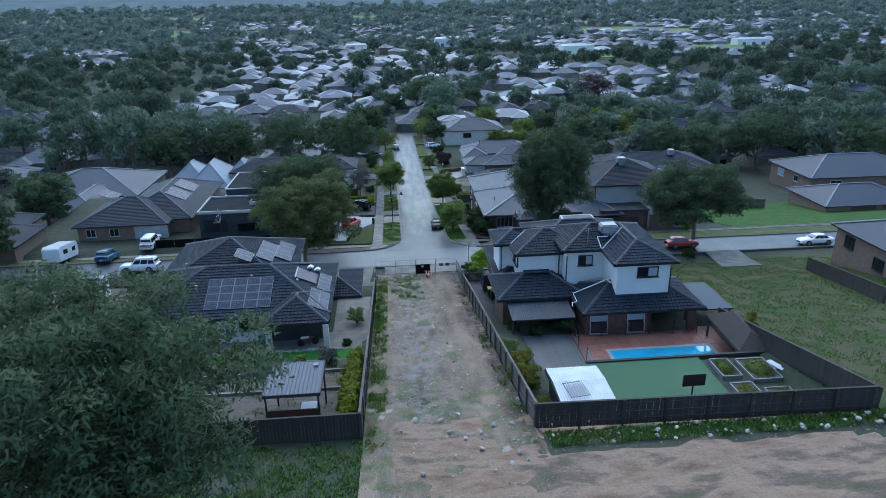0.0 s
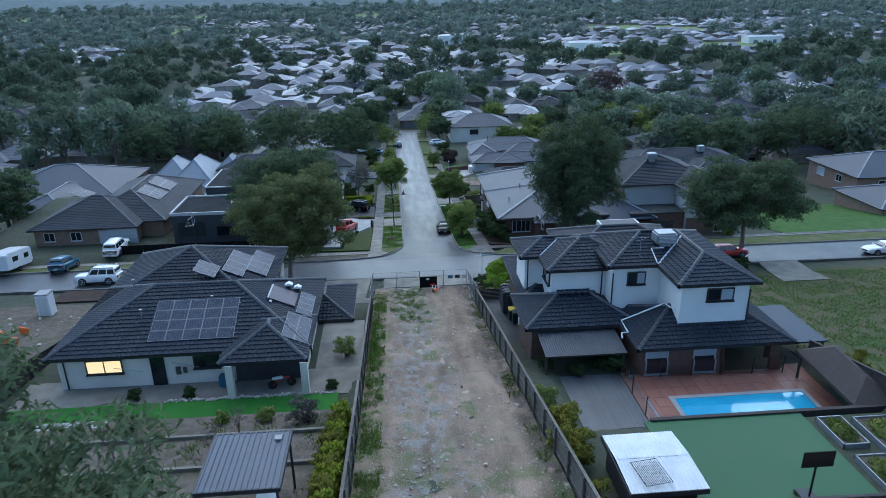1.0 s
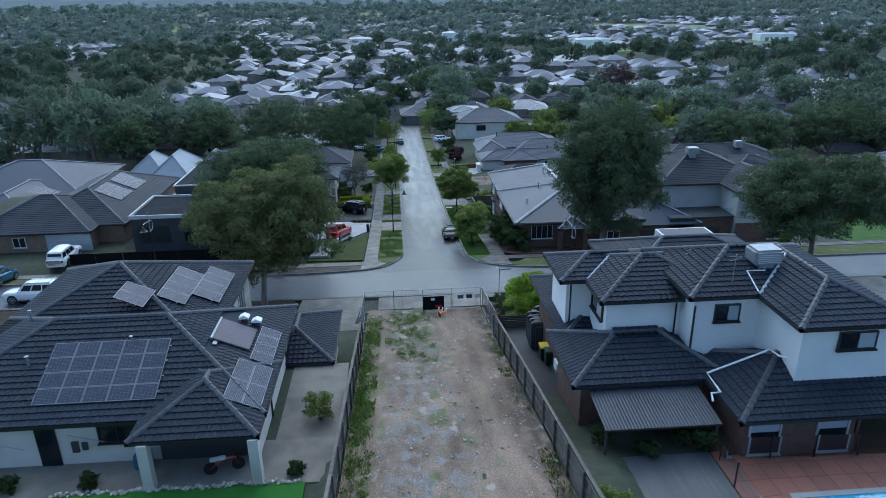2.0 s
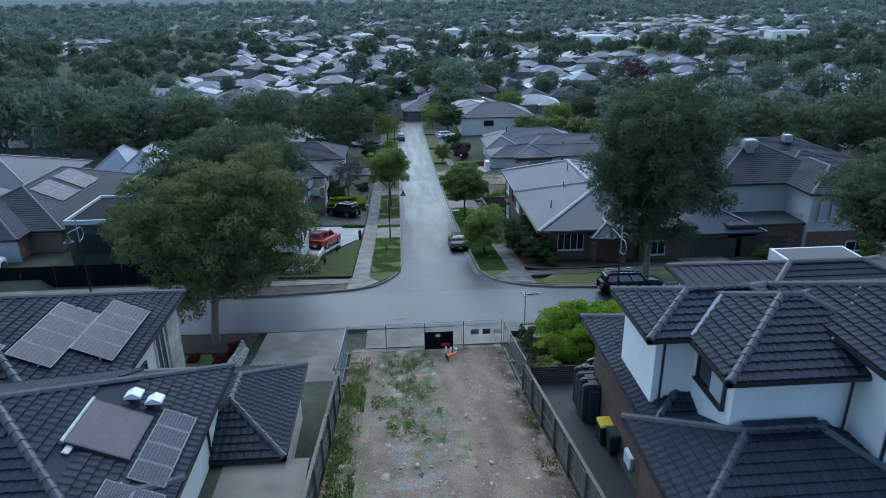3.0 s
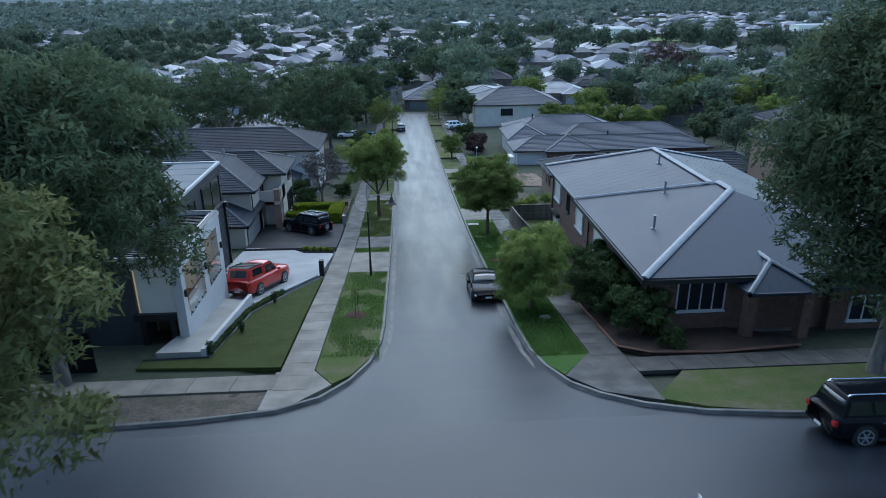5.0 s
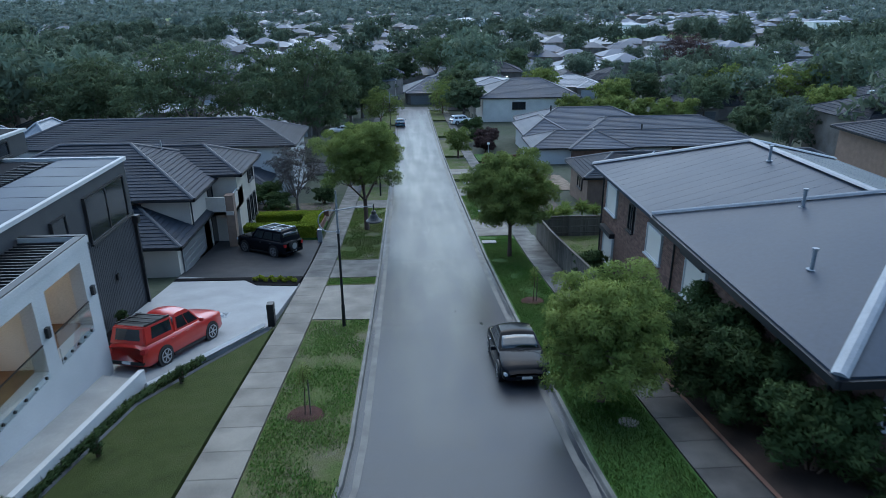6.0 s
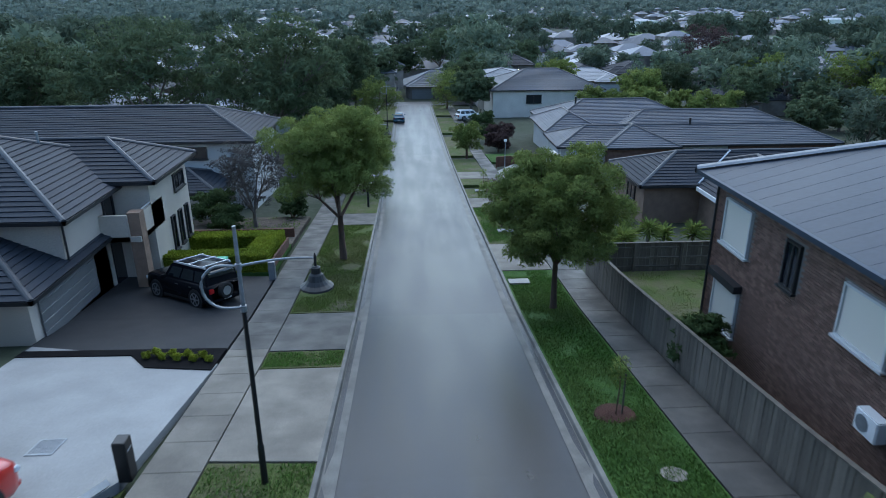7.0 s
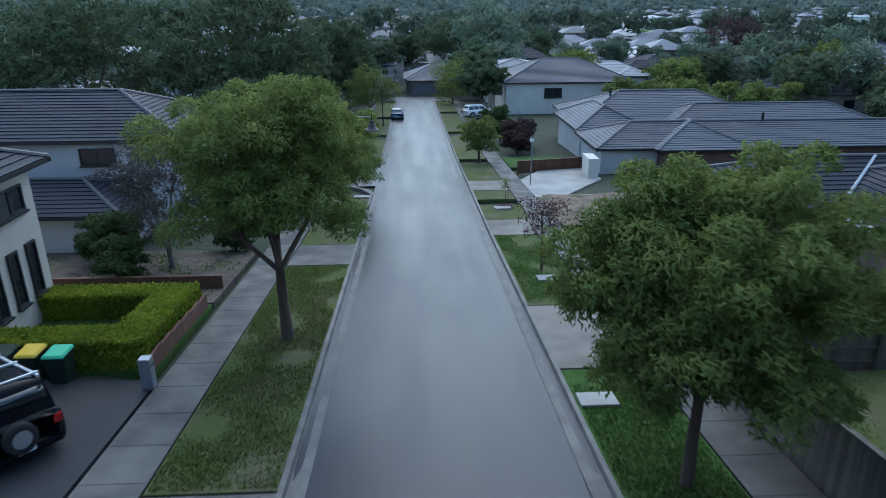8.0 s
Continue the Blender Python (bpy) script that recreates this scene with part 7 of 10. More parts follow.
part("coping", Geo().box(12.0, 20.75, 43.75, 44.05, YZ - 0.1, YZ + 0.06).box(12.0, 20.75, 39.95, 40.2, YZ - 0.1, YZ + 0.06).box(12.0, 12.3, 40.2, 43.75, YZ - 0.1, YZ + 0.06).box(20.45, 20.75, 40.2, 43.75, YZ - 0.1, YZ + 0.06), PALE_CONCRETE, pool)
part("lining", Geo().box(12.25, 20.5, 40.15, 43.8, YZ - 0.2, YZ + 0.032), POOL_TILE, pool)
part("water", Geo().box(12.3, 20.45, 40.2, 43.75, YZ + 0.034, YZ + 0.04), CLEAR, pool).visible_shadow = False
dk = thing("deck", "grey timber deck beside the pool", "deck")
for k in range(44):
    part("plank", Geo().box(3.5 + k * 0.145, 3.5 + k * 0.145 + 0.137, 41.2, 47.0, YZ - 0.08, YZ + 0.035), DECK, dk)
lone("green_court", Geo().box(8.6, 17.4, 33.0, 39.4, 17.40, 17.50), COURT, "worn green surfaced play court", "court", kind="structure")
lone("retaining_wall", Geo().box(9.0, 22.6, 39.35, 39.6, 15.6, 17.6), DARK_TIMBER, "dark timber retaining wall below the pool", "wall", kind="structure")


def pool_fence(p, q, glass=False):
    n = max(1, round(math.dist(p, q) / 2.2))
    top = thing("pool_fence", "glass panel fence beside the pool" if glass else "black tubular metal pool fence", "fence", group="pool fences")
    for i in range(n + 1):
        x, y = p[0] + (q[0] - p[0]) * i / n, p[1] + (q[1] - p[1]) * i / n
        part("post", Geo().box(x - 0.03, x + 0.03, y - 0.03, y + 0.03, YZ, YZ + 1.3), BLACK, top)
    for i in range(n):
        a = [p[k] + (q[k] - p[k]) * i / n for k in (0, 1)]
        b = [p[k] + (q[k] - p[k]) * (i + 1) / n for k in (0, 1)]
        if glass:
            part("glass_panel", Geo().poly([(*a, YZ + 0.1), (*b, YZ + 0.1), (*b, YZ + 1.2), (*a, YZ + 1.2)]), CLEAR, top).visible_shadow = False
        else:
            for z in (0.1, 1.2):
                part("rail", Geo().tube([(*a, YZ + z), (*b, YZ + z)], 0.02, 5), BLACK, top)
            for k in range(1, 20):
                c = (a[0] + (b[0] - a[0]) * k / 20, a[1] + (b[1] - a[1]) * k / 20)
                part("bar", Geo().tube([(*c, YZ + 0.1), (*c, YZ + 1.2)], 0.009, 4, False), BLACK, top)


pool_fence((9.95, 39.9), (21.2, 39.9)), pool_fence((10.4, 46.4), (20.5, 46.0), True), pool_fence((9.95, 47.0), (9.95, 40.0), True)
gb = thing("gazebo", "open gazebo with a sagging dark thatched roof", "gazebo")
part("thatched_roof", Geo().mesh([(20.7, 39.6, 17.6), (23.9, 39.2, 17.6), (24.0, 46.0, 17.7), (20.9, 45.6, 17.7), (22.2, 41.0, 18.5), (22.4, 44.2, 18.6), (20.7, 39.6, 17.4), (23.9, 39.2, 17.4), (24.0, 46.0, 17.5), (20.9, 45.6, 17.5)], [(0, 1, 4), (1, 2, 5, 4), (2, 3, 5), (3, 0, 4, 5), (0, 6, 7, 1), (1, 7, 8, 2), (2, 8, 9, 3), (3, 9, 6, 0), (6, 9, 8, 7)]), THATCH, gb)
for x, y in ((21.0, 40.0), (21.1, 45.3), (23.6, 39.8), (23.7, 45.6)):
    part("post", Geo().tube([(x, y, 15.6), (x, y, 17.5)], 0.09, 8), DARK_TIMBER, gb)
ws = thing("garden_shed", "small grey shed with a white sheet roof and stacked planks", "shed")
part("shed_wall", Geo().box(5.4, 8.3, 32.4, 36.0, 17.3, 18.95), CHARCOAL, ws)
g = Geo()
for k in range(22):
    x = 5.15 + 3.45 * k / 22
    for y0, z0, y1, z1 in ((32.0, 19.35, 34.2, 19.45), (34.15, 19.47, 36.2, 19.25)):
        g.mesh([(x, y0, z0), (x + 0.10, y0, z0), (x + 0.10, y1, z1), (x, y1, z1), (x + 0.157, y0, z0 + 0.03), (x + 0.157, y1, z1 + 0.03)], [(0, 1, 2, 3), (1, 4, 5, 2)])
part("shed_roof", welded(g, "shed_roof", WHITE_SHEET), WHITE_SHEET, ws)
part("fascia", Geo().box(5.1, 8.6, 31.98, 32.02, 19.1, 19.36).box(5.1, 5.14, 32.0, 36.2, 19.0, 19.3), CHARCOAL, ws)
gr = thing("metal_grate", "dark metal rack lying on the shed roof", "rack", pose(5.9, 32.2, 19.5, 3, 0, 8))
for k in range(14):
    part("bar", Geo().tube([(k * 0.085, 0, 0.03), (k * 0.085, 1.5, 0.03)], 0.012, 4, False), BLACK, gr)
part("grate_frame", Geo().tube([(-0.05, 0, 0.05), (1.2, 0, 0.05), (1.2, 1.5, 0.05), (-0.05, 1.5, 0.05), (-0.05, 0, 0.05)], 0.02, 4), BLACK, gr)
for k in range(6):
    tagged(part("plank", Geo().box(0, 2.6 - 0.2 * k, 0, 0.14, 0, 0.04), CONCRETE if k % 2 else RED_TIMBER, m=pose(5.7 + 0.1 * k, 31.2 + 0.13 * (k % 4), 17.6 + 0.045 * k, 0, 0, 3 * k - 6)), "weathered plank in a loose stack behind the shed", "plank", "stacked planks")
hp = thing("basketball_hoop", "freestanding basketball hoop with a black backboard", "basketball hoop", pose(13.9, 32.9, 17.5))
part("pole", Geo().tube([(0, 0, 0), (0, 0, 2.6)], 0.05, 8), BLACK, hp)
part("backboard", bevelled(Geo().box(-0.75, 0.75, -0.1, -0.05, 1.9, 2.75), "backboard", BLACK, 0.02), BLACK, hp)
part("base", bevelled(Geo().box(-0.4, 0.4, -0.2, 0.6, 0, 0.18), "base", BLACK, 0.04), BLACK, hp)
part("hoop", Geo().tube([(0.23 * math.cos(a), 0.25 + 0.23 * math.sin(a), 2.1) for a in np.linspace(0, 2 * math.pi, 13)], 0.012, 5), ORANGE, hp)
for k, (x0, x1, y0, y1) in enumerate(((17.8, 19.4, 32.4, 35.4), (19.8, 21.6, 32.2, 34.6), (17.8, 19.2, 36.2, 38.6), (19.7, 21.8, 35.6, 38.4))):
    bd = thing("garden_bed", "raised timber vegetable bed with low greens", "garden bed", group="garden beds")
    part("bed_frame", Geo().box(x0, x1, y0, y0 + 0.06, 17.4, 17.75).box(x0, x1, y1 - 0.06, y1, 17.4, 17.75).box(x0, x0 + 0.06, y0, y1, 17.4, 17.75).box(x1 - 0.06, x1, y0, y1, 17.4, 17.75), GALV, bd)
    part("bed_soil", Geo().box(x0 + 0.06, x1 - 0.06, y0 + 0.06, y1 - 0.06, 17.4, 17.65), SOIL, bd)
    part("greens", leaf_cloud([(((x0 + x1) / 2, (y0 + y1) / 2, 17.7), ((x1 - x0) * 0.45, (y1 - y0) * 0.45, 0.2))], 900, 0.16, 400 + k, -0.3, 0.2), LEAF_STREET, bd)
bt = thing("upturned_bath", "white upturned plastic tub leaning on the fence", "tub", pose(22.0, 37.2, 17.5, 0, 50, 20))
part("tub_shell", bevelled(Geo().box(-0.1, 1.0, -0.8, 0.8, 0, 0.5), "tub_shell", WHITE, 0.15, 3), WHITE, bt)
def side_path(y):
    return 15.7 - max(0.0, y - 46) * 0.145


tk = thing("water_tank", "slim dark grey rainwater tank beside the house", "water tank", pose(4.95, 62.0, side_path(62.0)))
part("tank_body", bevelled(Geo().box(-0.45, 0.45, -1.1, 1.1, 0, 2.1), "tank_body", CHARCOAL, 0.25, 3), CHARCOAL, tk, smooth=True)
for k in range(4):
    part("tank_rib", bevelled(Geo().box(-0.47, 0.47, -0.95 + k * 0.5, -0.65 + k * 0.5, 0.2, 2.13), "tank_rib", CHARCOAL, 0.06), CHARCOAL, tk)
part("tank_inlet", Geo().tube([(0, 0.6, 2.05), (0, 0.6, 2.25)], 0.2, 12), BLACK, tk)
part("pipe", Geo().tube([(0.4, 0.6, 2.6), (0.1, 0.6, 2.5), (0, 0.6, 2.25)], 0.05, 8), GALV, tk)
side = Geo()
for a, b in ((40.0, 46.0), (46.0, 52.0), (52.0, 58.0), (58.0, 65.5)):
    side.mesh([(x, y, side_path(y) + z) for y in (a, b) for x in (3.05, 5.75) for z in (-0.6, 0)], [(1, 3, 7, 5), (0, 1, 5, 4), (2, 6, 7, 3), (0, 2, 3, 1), (4, 5, 7, 6)])
lone("side_path", side, DARK_CONCRETE, "dark wet concrete path beside the house", "path", kind="structure")
ac2 = thing("air_conditioner", "small white outdoor air-conditioner unit on the wall", "air conditioner", pose(5.25, 57.0, side_path(57) + 0.3))
part("unit_case", bevelled(Geo().box(-0.14, 0.3, -0.38, 0.38, 0, 0.6), "unit_case", WHITE, 0.03), WHITE, ac2)
sg = thing("side_gate", "dark slatted timber side gate", "gate")
for k in range(14):
    part("slat", Geo().box(3.0, 6.0, 65.5, 65.55, 12.0 + k * 0.135, 12.11 + k * 0.135), DARK_TIMBER, sg)
for x in (3.05, 4.5, 5.95):
    part("post", Geo().box(x - 0.05, x + 0.05, 65.55, 65.65, 11.8, 14.0), DARK_TIMBER, sg)
ac = thing("air_conditioner", "white outdoor air-conditioner unit by the side wall", "air conditioner", pose(5.0, 51.8, side_path(51.8)))
part("unit_case", bevelled(Geo().box(-0.17, 0.17, -0.42, 0.42, 0.05, 0.75), "unit_case", WHITE, 0.03), WHITE, ac)
part("fan_grille", Geo().tube([(-0.19, 0, 0.42), (-0.17, 0, 0.42)], 0.27, 16), GALV, ac)


def bin_at(x, y, lid, label, turn=0, z=None):
    b = thing("wheelie_bin", label, "bin", pose(x, y, land(x, y) + 0.02 if z is None else z, 0, 0, turn), "bins")
    part("bin_body", bevelled(Geo().mesh([(-0.22, -0.24, 0.04), (0.22, -0.24, 0.04), (0.22, 0.24, 0.04), (-0.22, 0.24, 0.04), (-0.29, -0.32, 1.0), (0.29, -0.32, 1.0), (0.29, 0.34, 1.0), (-0.29, 0.34, 1.0)], [(0, 3, 2, 1), (4, 5, 6, 7), (0, 1, 5, 4), (1, 2, 6, 5), (2, 3, 7, 6), (3, 0, 4, 7)]), "bin_body", BIN_GREEN, 0.03), BIN_GREEN, b)
    part("lid", bevelled(Geo().mesh([(-0.31, -0.36, 1.0), (0.31, -0.36, 1.0), (0.31, 0.38, 1.0), (-0.31, 0.38, 1.0), (-0.27, -0.30, 1.08), (0.27, -0.30, 1.08), (0.27, 0.36, 1.10), (-0.27, 0.36, 1.10)], [(0, 3, 2, 1), (4, 5, 6, 7), (0, 1, 5, 4), (1, 2, 6, 5), (2, 3, 7, 6), (3, 0, 4, 7)]), "lid", lid, 0.02), lid, b)
    for s in (-0.2, 0.2):
        part("wheel", Geo().tube([(s - 0.03, 0.3, 0.1), (s + 0.03, 0.3, 0.1)], 0.1, 10), TYRE, b)


bin_at(-12.3, 125.9, BIN_GREEN, "dark green wheelie bin beside the hedge"), bin_at(-11.5, 125.9, LID_YELLOW, "green wheelie bin with a yellow lid"), bin_at(-10.7, 125.8, LID_GREEN, "green wheelie bin with a bright green lid")
bin_at(4.95, 59.3, LID_YELLOW, "green wheelie bin with a yellow lid by the side wall", z=side_path(59.3)), bin_at(5.1, 58.45, BIN_GREEN, "dark green wheelie bin by the side wall", z=side_path(58.45))

# ---- the yard of the single-storey house ----
lone("lawn", Geo().box(-28.8, -8.5, 43.5, 46.8, 15.5, 15.72), TURF, "strip of vivid green artificial turf", "lawn", kind="structure")
lone("patio", Geo().box(-29.0, -7.3, 46.8, 50.0, 15.4, 15.66), CONCRETE, "grey concrete patio behind the house", "patio", kind="structure")
lone("side_path", Geo().box(-10.3, -7.15, 50.0, 57.0, 15.3, 15.62), CONCRETE, "pale concrete side path", "path", kind="structure")
lone("soil_bed", drape(Geo(), [(-28.8, 29.4), (-7.1, 29.4), (-7.1, 43.3), (-28.8, 43.3)], 0.08, 0.3), SOIL, "terraced garden of bare soil and weeds", "ground", kind="structure")
for y in (43.35, 40.4, 36.8):
    lone("edging", Geo().box(-22, -7.4, y - 0.08, y + 0.08, gz(y) - 0.5, gz(y) + 0.3 if y < 43 else 15.78), CONCRETE, "low grey concrete garden edging", "edging", kind="structure")
lone("paved_step", Geo().box(-28.5, -21.2, 38.8, 43.3, 16.0, 17.0), PALE_CONCRETE, "pale concrete terrace step", "terrace", kind="structure")
rk = random.Random(4)
STONES = []
for k in range(6):
    bm = bmesh.new()
    bmesh.ops.create_icosphere(bm, subdivisions=1, radius=1)
    for v_ in bm.verts:
        v_.co *= rk.uniform(0.7, 1.15)
        v_.co.z *= 0.7
    me = bpy.data.meshes.new("stone")
    bm.to_mesh(me)
    bm.free()
    me.materials.append(STONE)
    STONES.append(me)


def stone(x, y, z, s, label, group):
    tagged(part("stone", STONES[rk.randrange(6)], STONE, m=pose(x, y, z, rk.uniform(0, 40), rk.uniform(0, 40), rk.uniform(0, 360)) @ Matrix.Diagonal((s, s * rk.uniform(0.7, 1.2), s, 1))), label, "stone", group)


for k in range(75):
    stone(-19.3 + k * 0.142, 46.85 + rk.uniform(-0.12, 0.12), 15.75, rk.uniform(0.08, 0.16), "rounded edging stone between lawn and patio", "edging stones")
for k in range(70):
    x = rk.uniform(4.5, 30) if k < 45 else rk.uniform(-5, 5)
    y = 26.6 + rk.gauss(0, 0.7) + 0.02 * x if k < 45 else rk.uniform(24, 31)
    stone(x, y, gz(y) + 0.32, rk.uniform(0.06, 0.22), "pale broken rock beside the dirt track", "track rocks")
for k in range(60):
    x, y = rk.uniform(-6.4, 2.3), rk.uniform(30, 72)
    stone(x, y, gz(y) + 0.16, rk.uniform(0.05, 0.13), "loose pale rock on the vacant lot", "lot rocks")
g = Geo()
ico = [(p.co.x, p.co.y, p.co.z) for p in STONES[0].vertices]
icf = [tuple(p.vertices) for p in STONES[0].polygons]
for k in range(4200):
    cl = rk.random()
    y = rk.uniform(26, 73)
    x = rk.uniform(-6.6, 2.6) if cl < 0.35 else rk.gauss(-3.6 if cl < 0.9 else 1.6, 1.1 if cl < 0.9 else 0.4)
    x = min(2.7, max(-6.7, x))
    if k > 3850:
        x, y = rk.uniform(3, 34), 26.4 + rk.gauss(0, 0.9)
    s = rk.uniform(0.02, 0.05) if rk.random() < 0.9 else rk.uniform(0.06, 0.1)
    g.mesh([(x + a * s, y + b * s, gz(y) + 0.17 + c * s + (0.12 if k > 3850 else 0)) for a, b, c in ico], icf)
lone("rubble", g, STONE, "small scattered rubble on dirt", "rubble", kind="stuff")
tv = []
for k in range(330):
    c = rk.random()
    y = rk.uniform(27, 72.5)
    x = (-6.7 + abs(rk.gauss(0, 0.45))) if c < 0.55 else ((2.6 - abs(rk.gauss(0, 0.25))) if c < 0.7 else rk.gauss(-3.6, 0.9))
    if c >= 0.7:
        y = rk.uniform(61, 72.8)
    if k < 60:
        x, y = rk.uniform(3, 26), 28.0 - abs(rk.gauss(0, 0.6))
    tv.append(((x, y, gz(y) + 0.2), (rk.uniform(0.15, 0.4), rk.uniform(0.2, 0.6), rk.uniform(0.02, 0.08))))
lone("weeds", leaf_cloud(tv, 20000, 0.06, 77, -0.5, 0.1), WEED, "tufts of green weeds along the fences", "weeds", kind="stuff")
sd = thing("open_shed", "open-sided garden shelter with a blue-grey ribbed steel roof", "shed")
g = Geo().box(-12.5, -9.3, 31.0, 34.6, 21.72, 21.78)
for k in range(14):
    x = -12.45 + k * 0.235
    g.box(x, x + 0.05, 31.0, 34.6, 21.78, 21.83)
part("shelter_roof", welded(g, "shelter_roof", BLUE_SHEET), BLUE_SHEET, sd)
part("fascia", Geo().box(-12.55, -9.25, 30.96, 31.02, 21.6, 21.8).box(-12.55, -9.25, 34.58, 34.64, 21.6, 21.8).box(-12.56, -12.5, 31.0, 34.6, 21.6, 21.8).box(-9.3, -9.24, 31.0, 34.6, 21.6, 21.8), CHARCOAL, sd)
for x in (-12.4, -9.4):
    for y in (31.1, 34.5):
        part("post", Geo().box(x - 0.05, x + 0.05, y - 0.05, y + 0.05, 18.2, 21.7), CHARCOAL, sd)
part("roof_light", Geo().box(-9.9, -9.6, 33.9, 34.2, 21.83, 21.9), PALE_CONCRETE, sd)
part("back_screen", Geo().box(-12.4, -9.4, 31.2, 31.26, 19.2, 20.6), RED_TIMBER, sd)
tb = tagged(part("garden_table", Geo().box(-10.6, -9.7, 31.5, 32.6, 20.1, 20.2).box(-10.5, -10.4, 31.6, 31.7, 19.2, 20.1).box(-9.9, -9.8, 31.6, 31.7, 19.2, 20.1).box(-10.5, -10.4, 32.4, 32.5, 19.0, 20.1).box(-9.9, -9.8, 32.4, 32.5, 19.0, 20.1), WHITE), "white table under the garden shelter", "table")
mb = thing("motorbike", "small red and white motorbike parked on the porch", "motorbike", pose(-12.2, 47.9, 15.66, 0, 0, 15))
for x in (-0.6, 0.6):
    w_ = part("wheel", Geo().tube([(x, -0.05, 0.3), (x, 0.05, 0.3)], 0.3, 14), TYRE, mb)
part("frame", Geo().tube([(-0.6, 0, 0.3), (-0.1, 0, 0.65), (0.45, 0, 0.7), (0.6, 0, 0.3)], 0.06, 6), CAR_RED, mb)
part("seat", bevelled(Geo().box(-0.6, 0.1, -0.12, 0.12, 0.68, 0.82), "seat", WHITE, 0.04), WHITE, mb)
part("handlebar", Geo().tube([(0.4, -0.35, 0.98), (0.45, 0, 0.92), (0.4, 0.35, 0.98)], 0.02, 5), BLACK, mb)
tagged(part("storage_tub", bevelled(Geo().box(-16.3, -15.6, 48.2, 48.8, 15.66, 16.5), "storage_tub", CAR_BLUE, 0.08), CAR_BLUE), "blue plastic storage tub by the porch", "tub")
cl = thing("clothes_rack", "wall-mounted folding clothes line with dark washing", "clothes line")
part("rail", Geo().tube([(-19.3, 49.0, 17.3), (-17.5, 48.6, 17.1)], 0.02, 5).tube([(-23.0, 49.0, 17.1), (-21.0, 48.5, 17.0)], 0.02, 5), GALV, cl)
part("washing", Geo().box(-19.0, -18.7, 48.6, 48.7, 16.6, 17.15).box(-18.55, -18.3, 48.6, 48.68, 16.7, 17.1), CHARCOAL, cl)
# front of the single-storey house
lone("driveway", drape(Geo(), [(-13.0, 70.4), (-7.8, 70.4), (-7.4, 77.3), (-12.8, 77.3)], 0.14, 0.2), CONCRETE, "grey concrete driveway", "driveway", kind="structure")
lone("driveway", Geo().box(-12.4, -7.2, 63.4, 70.4, 11.0, 11.25), CONCRETE, "pale concrete driveway beside the garage", "driveway", kind="structure")
lone("front_lawn", drape(Geo(), [(-29, 68.0), (-15.6, 68.0), (-15.2, 74.2), (-29, 74.2)], 0.16, 0.3), GRASS, "small dry front lawn", "lawn", kind="structure")
lone("verge", drape(Geo(), [(-40, 74.4), (-13.4, 74.4), (-13.4, 77.4), (-40, 77.9)], 0.13, 0.25), MULCH, "mulched verge with low red shrubs", "verge", kind="structure")
wl = thing("stone_wall", "low wall of stacked grey stone beside the driveway", "wall")
for k in range(26):
    for j in range(5):
        y = 69.6 + k * 0.2
        part("stone", STONES[(k + j) % 6], STONE, wl, m=pose(-13.6 - 0.06 * j, y, gz(y) + 0.1 + j * 0.17, 10 * k, 0, 40 * j) @ Matrix.Diagonal((0.16, 0.13, 0.13, 1)))
lone("front_garden", drape(Geo(), [(3.2, 66.0), (14.5, 66.0), (14.5, 74.4), (3.2, 74.4)], 0.14, 0.3), MULCH, "mulched front garden with pale chips", "garden", kind="structure")
lone("footpath", drape(Geo(), [(4.7, 74.6), (30, 74.6), (30, 76.8), (4.7, 76.8)], 0.13, 0.25), CONCRETE, "worn concrete strip beside the cross street", "footpath", kind="structure")
lone("slab", drape(Geo(), [(35.0, 69.4), (40.0, 69.4), (41.0, 76.8), (36.5, 76.8)], 0.14, 0.2), CONCRETE, "old pale concrete slab in the paddock edge", "slab", kind="structure")
lone("building_site", drape(Geo(), [(-60, 44), (-29.9, 44), (-29.9, 73.5), (-60, 73.5)], 0.1, 0.3), SOIL, "muddy building site with rubble", "ground", kind="structure")
tl = thing("portable_toilet", "white portable site toilet cabin", "toilet", pose(-38.2, 70.4, gz(70.4) + 0.1))
part("cabin", bevelled(Geo().box(-0.6, 0.6, -0.6, 0.6, 0, 2.2), "cabin", WHITE, 0.05), WHITE, tl)
part("cabin_roof", bevelled(Geo().box(-0.66, 0.66, -0.66, 0.66, 2.2, 2.35), "cabin_roof", PALE_CONCRETE, 0.06), PALE_CONCRETE, tl)
part("cabin_door", Geo().box(-0.4, 0.4, -0.63, -0.6, 0.1, 2.0), PLATE, tl)
for x, y in ((-36.6, 63.4), (-37.6, 62.0), (-35.9, 60.2)):
    ob = thing("barrier", "orange plastic site barrier on mud", "barrier", pose(x, y, gz(y) + 0.1, 0, 0, x * 40), "barriers")
    part("barrier_body", bevelled(Geo().box(-0.5, 0.5, -0.1, 0.1, 0, 0.7), "barrier_body", ORANGE, 0.05), ORANGE, ob)
for k in range(60):
    x, y = rk.uniform(-44, -30.5), rk.uniform(52, 71)
    stone(x, y, gz(y) + 0.16, rk.uniform(0.08, 0.3), "broken rubble on the building site", "site rubble")

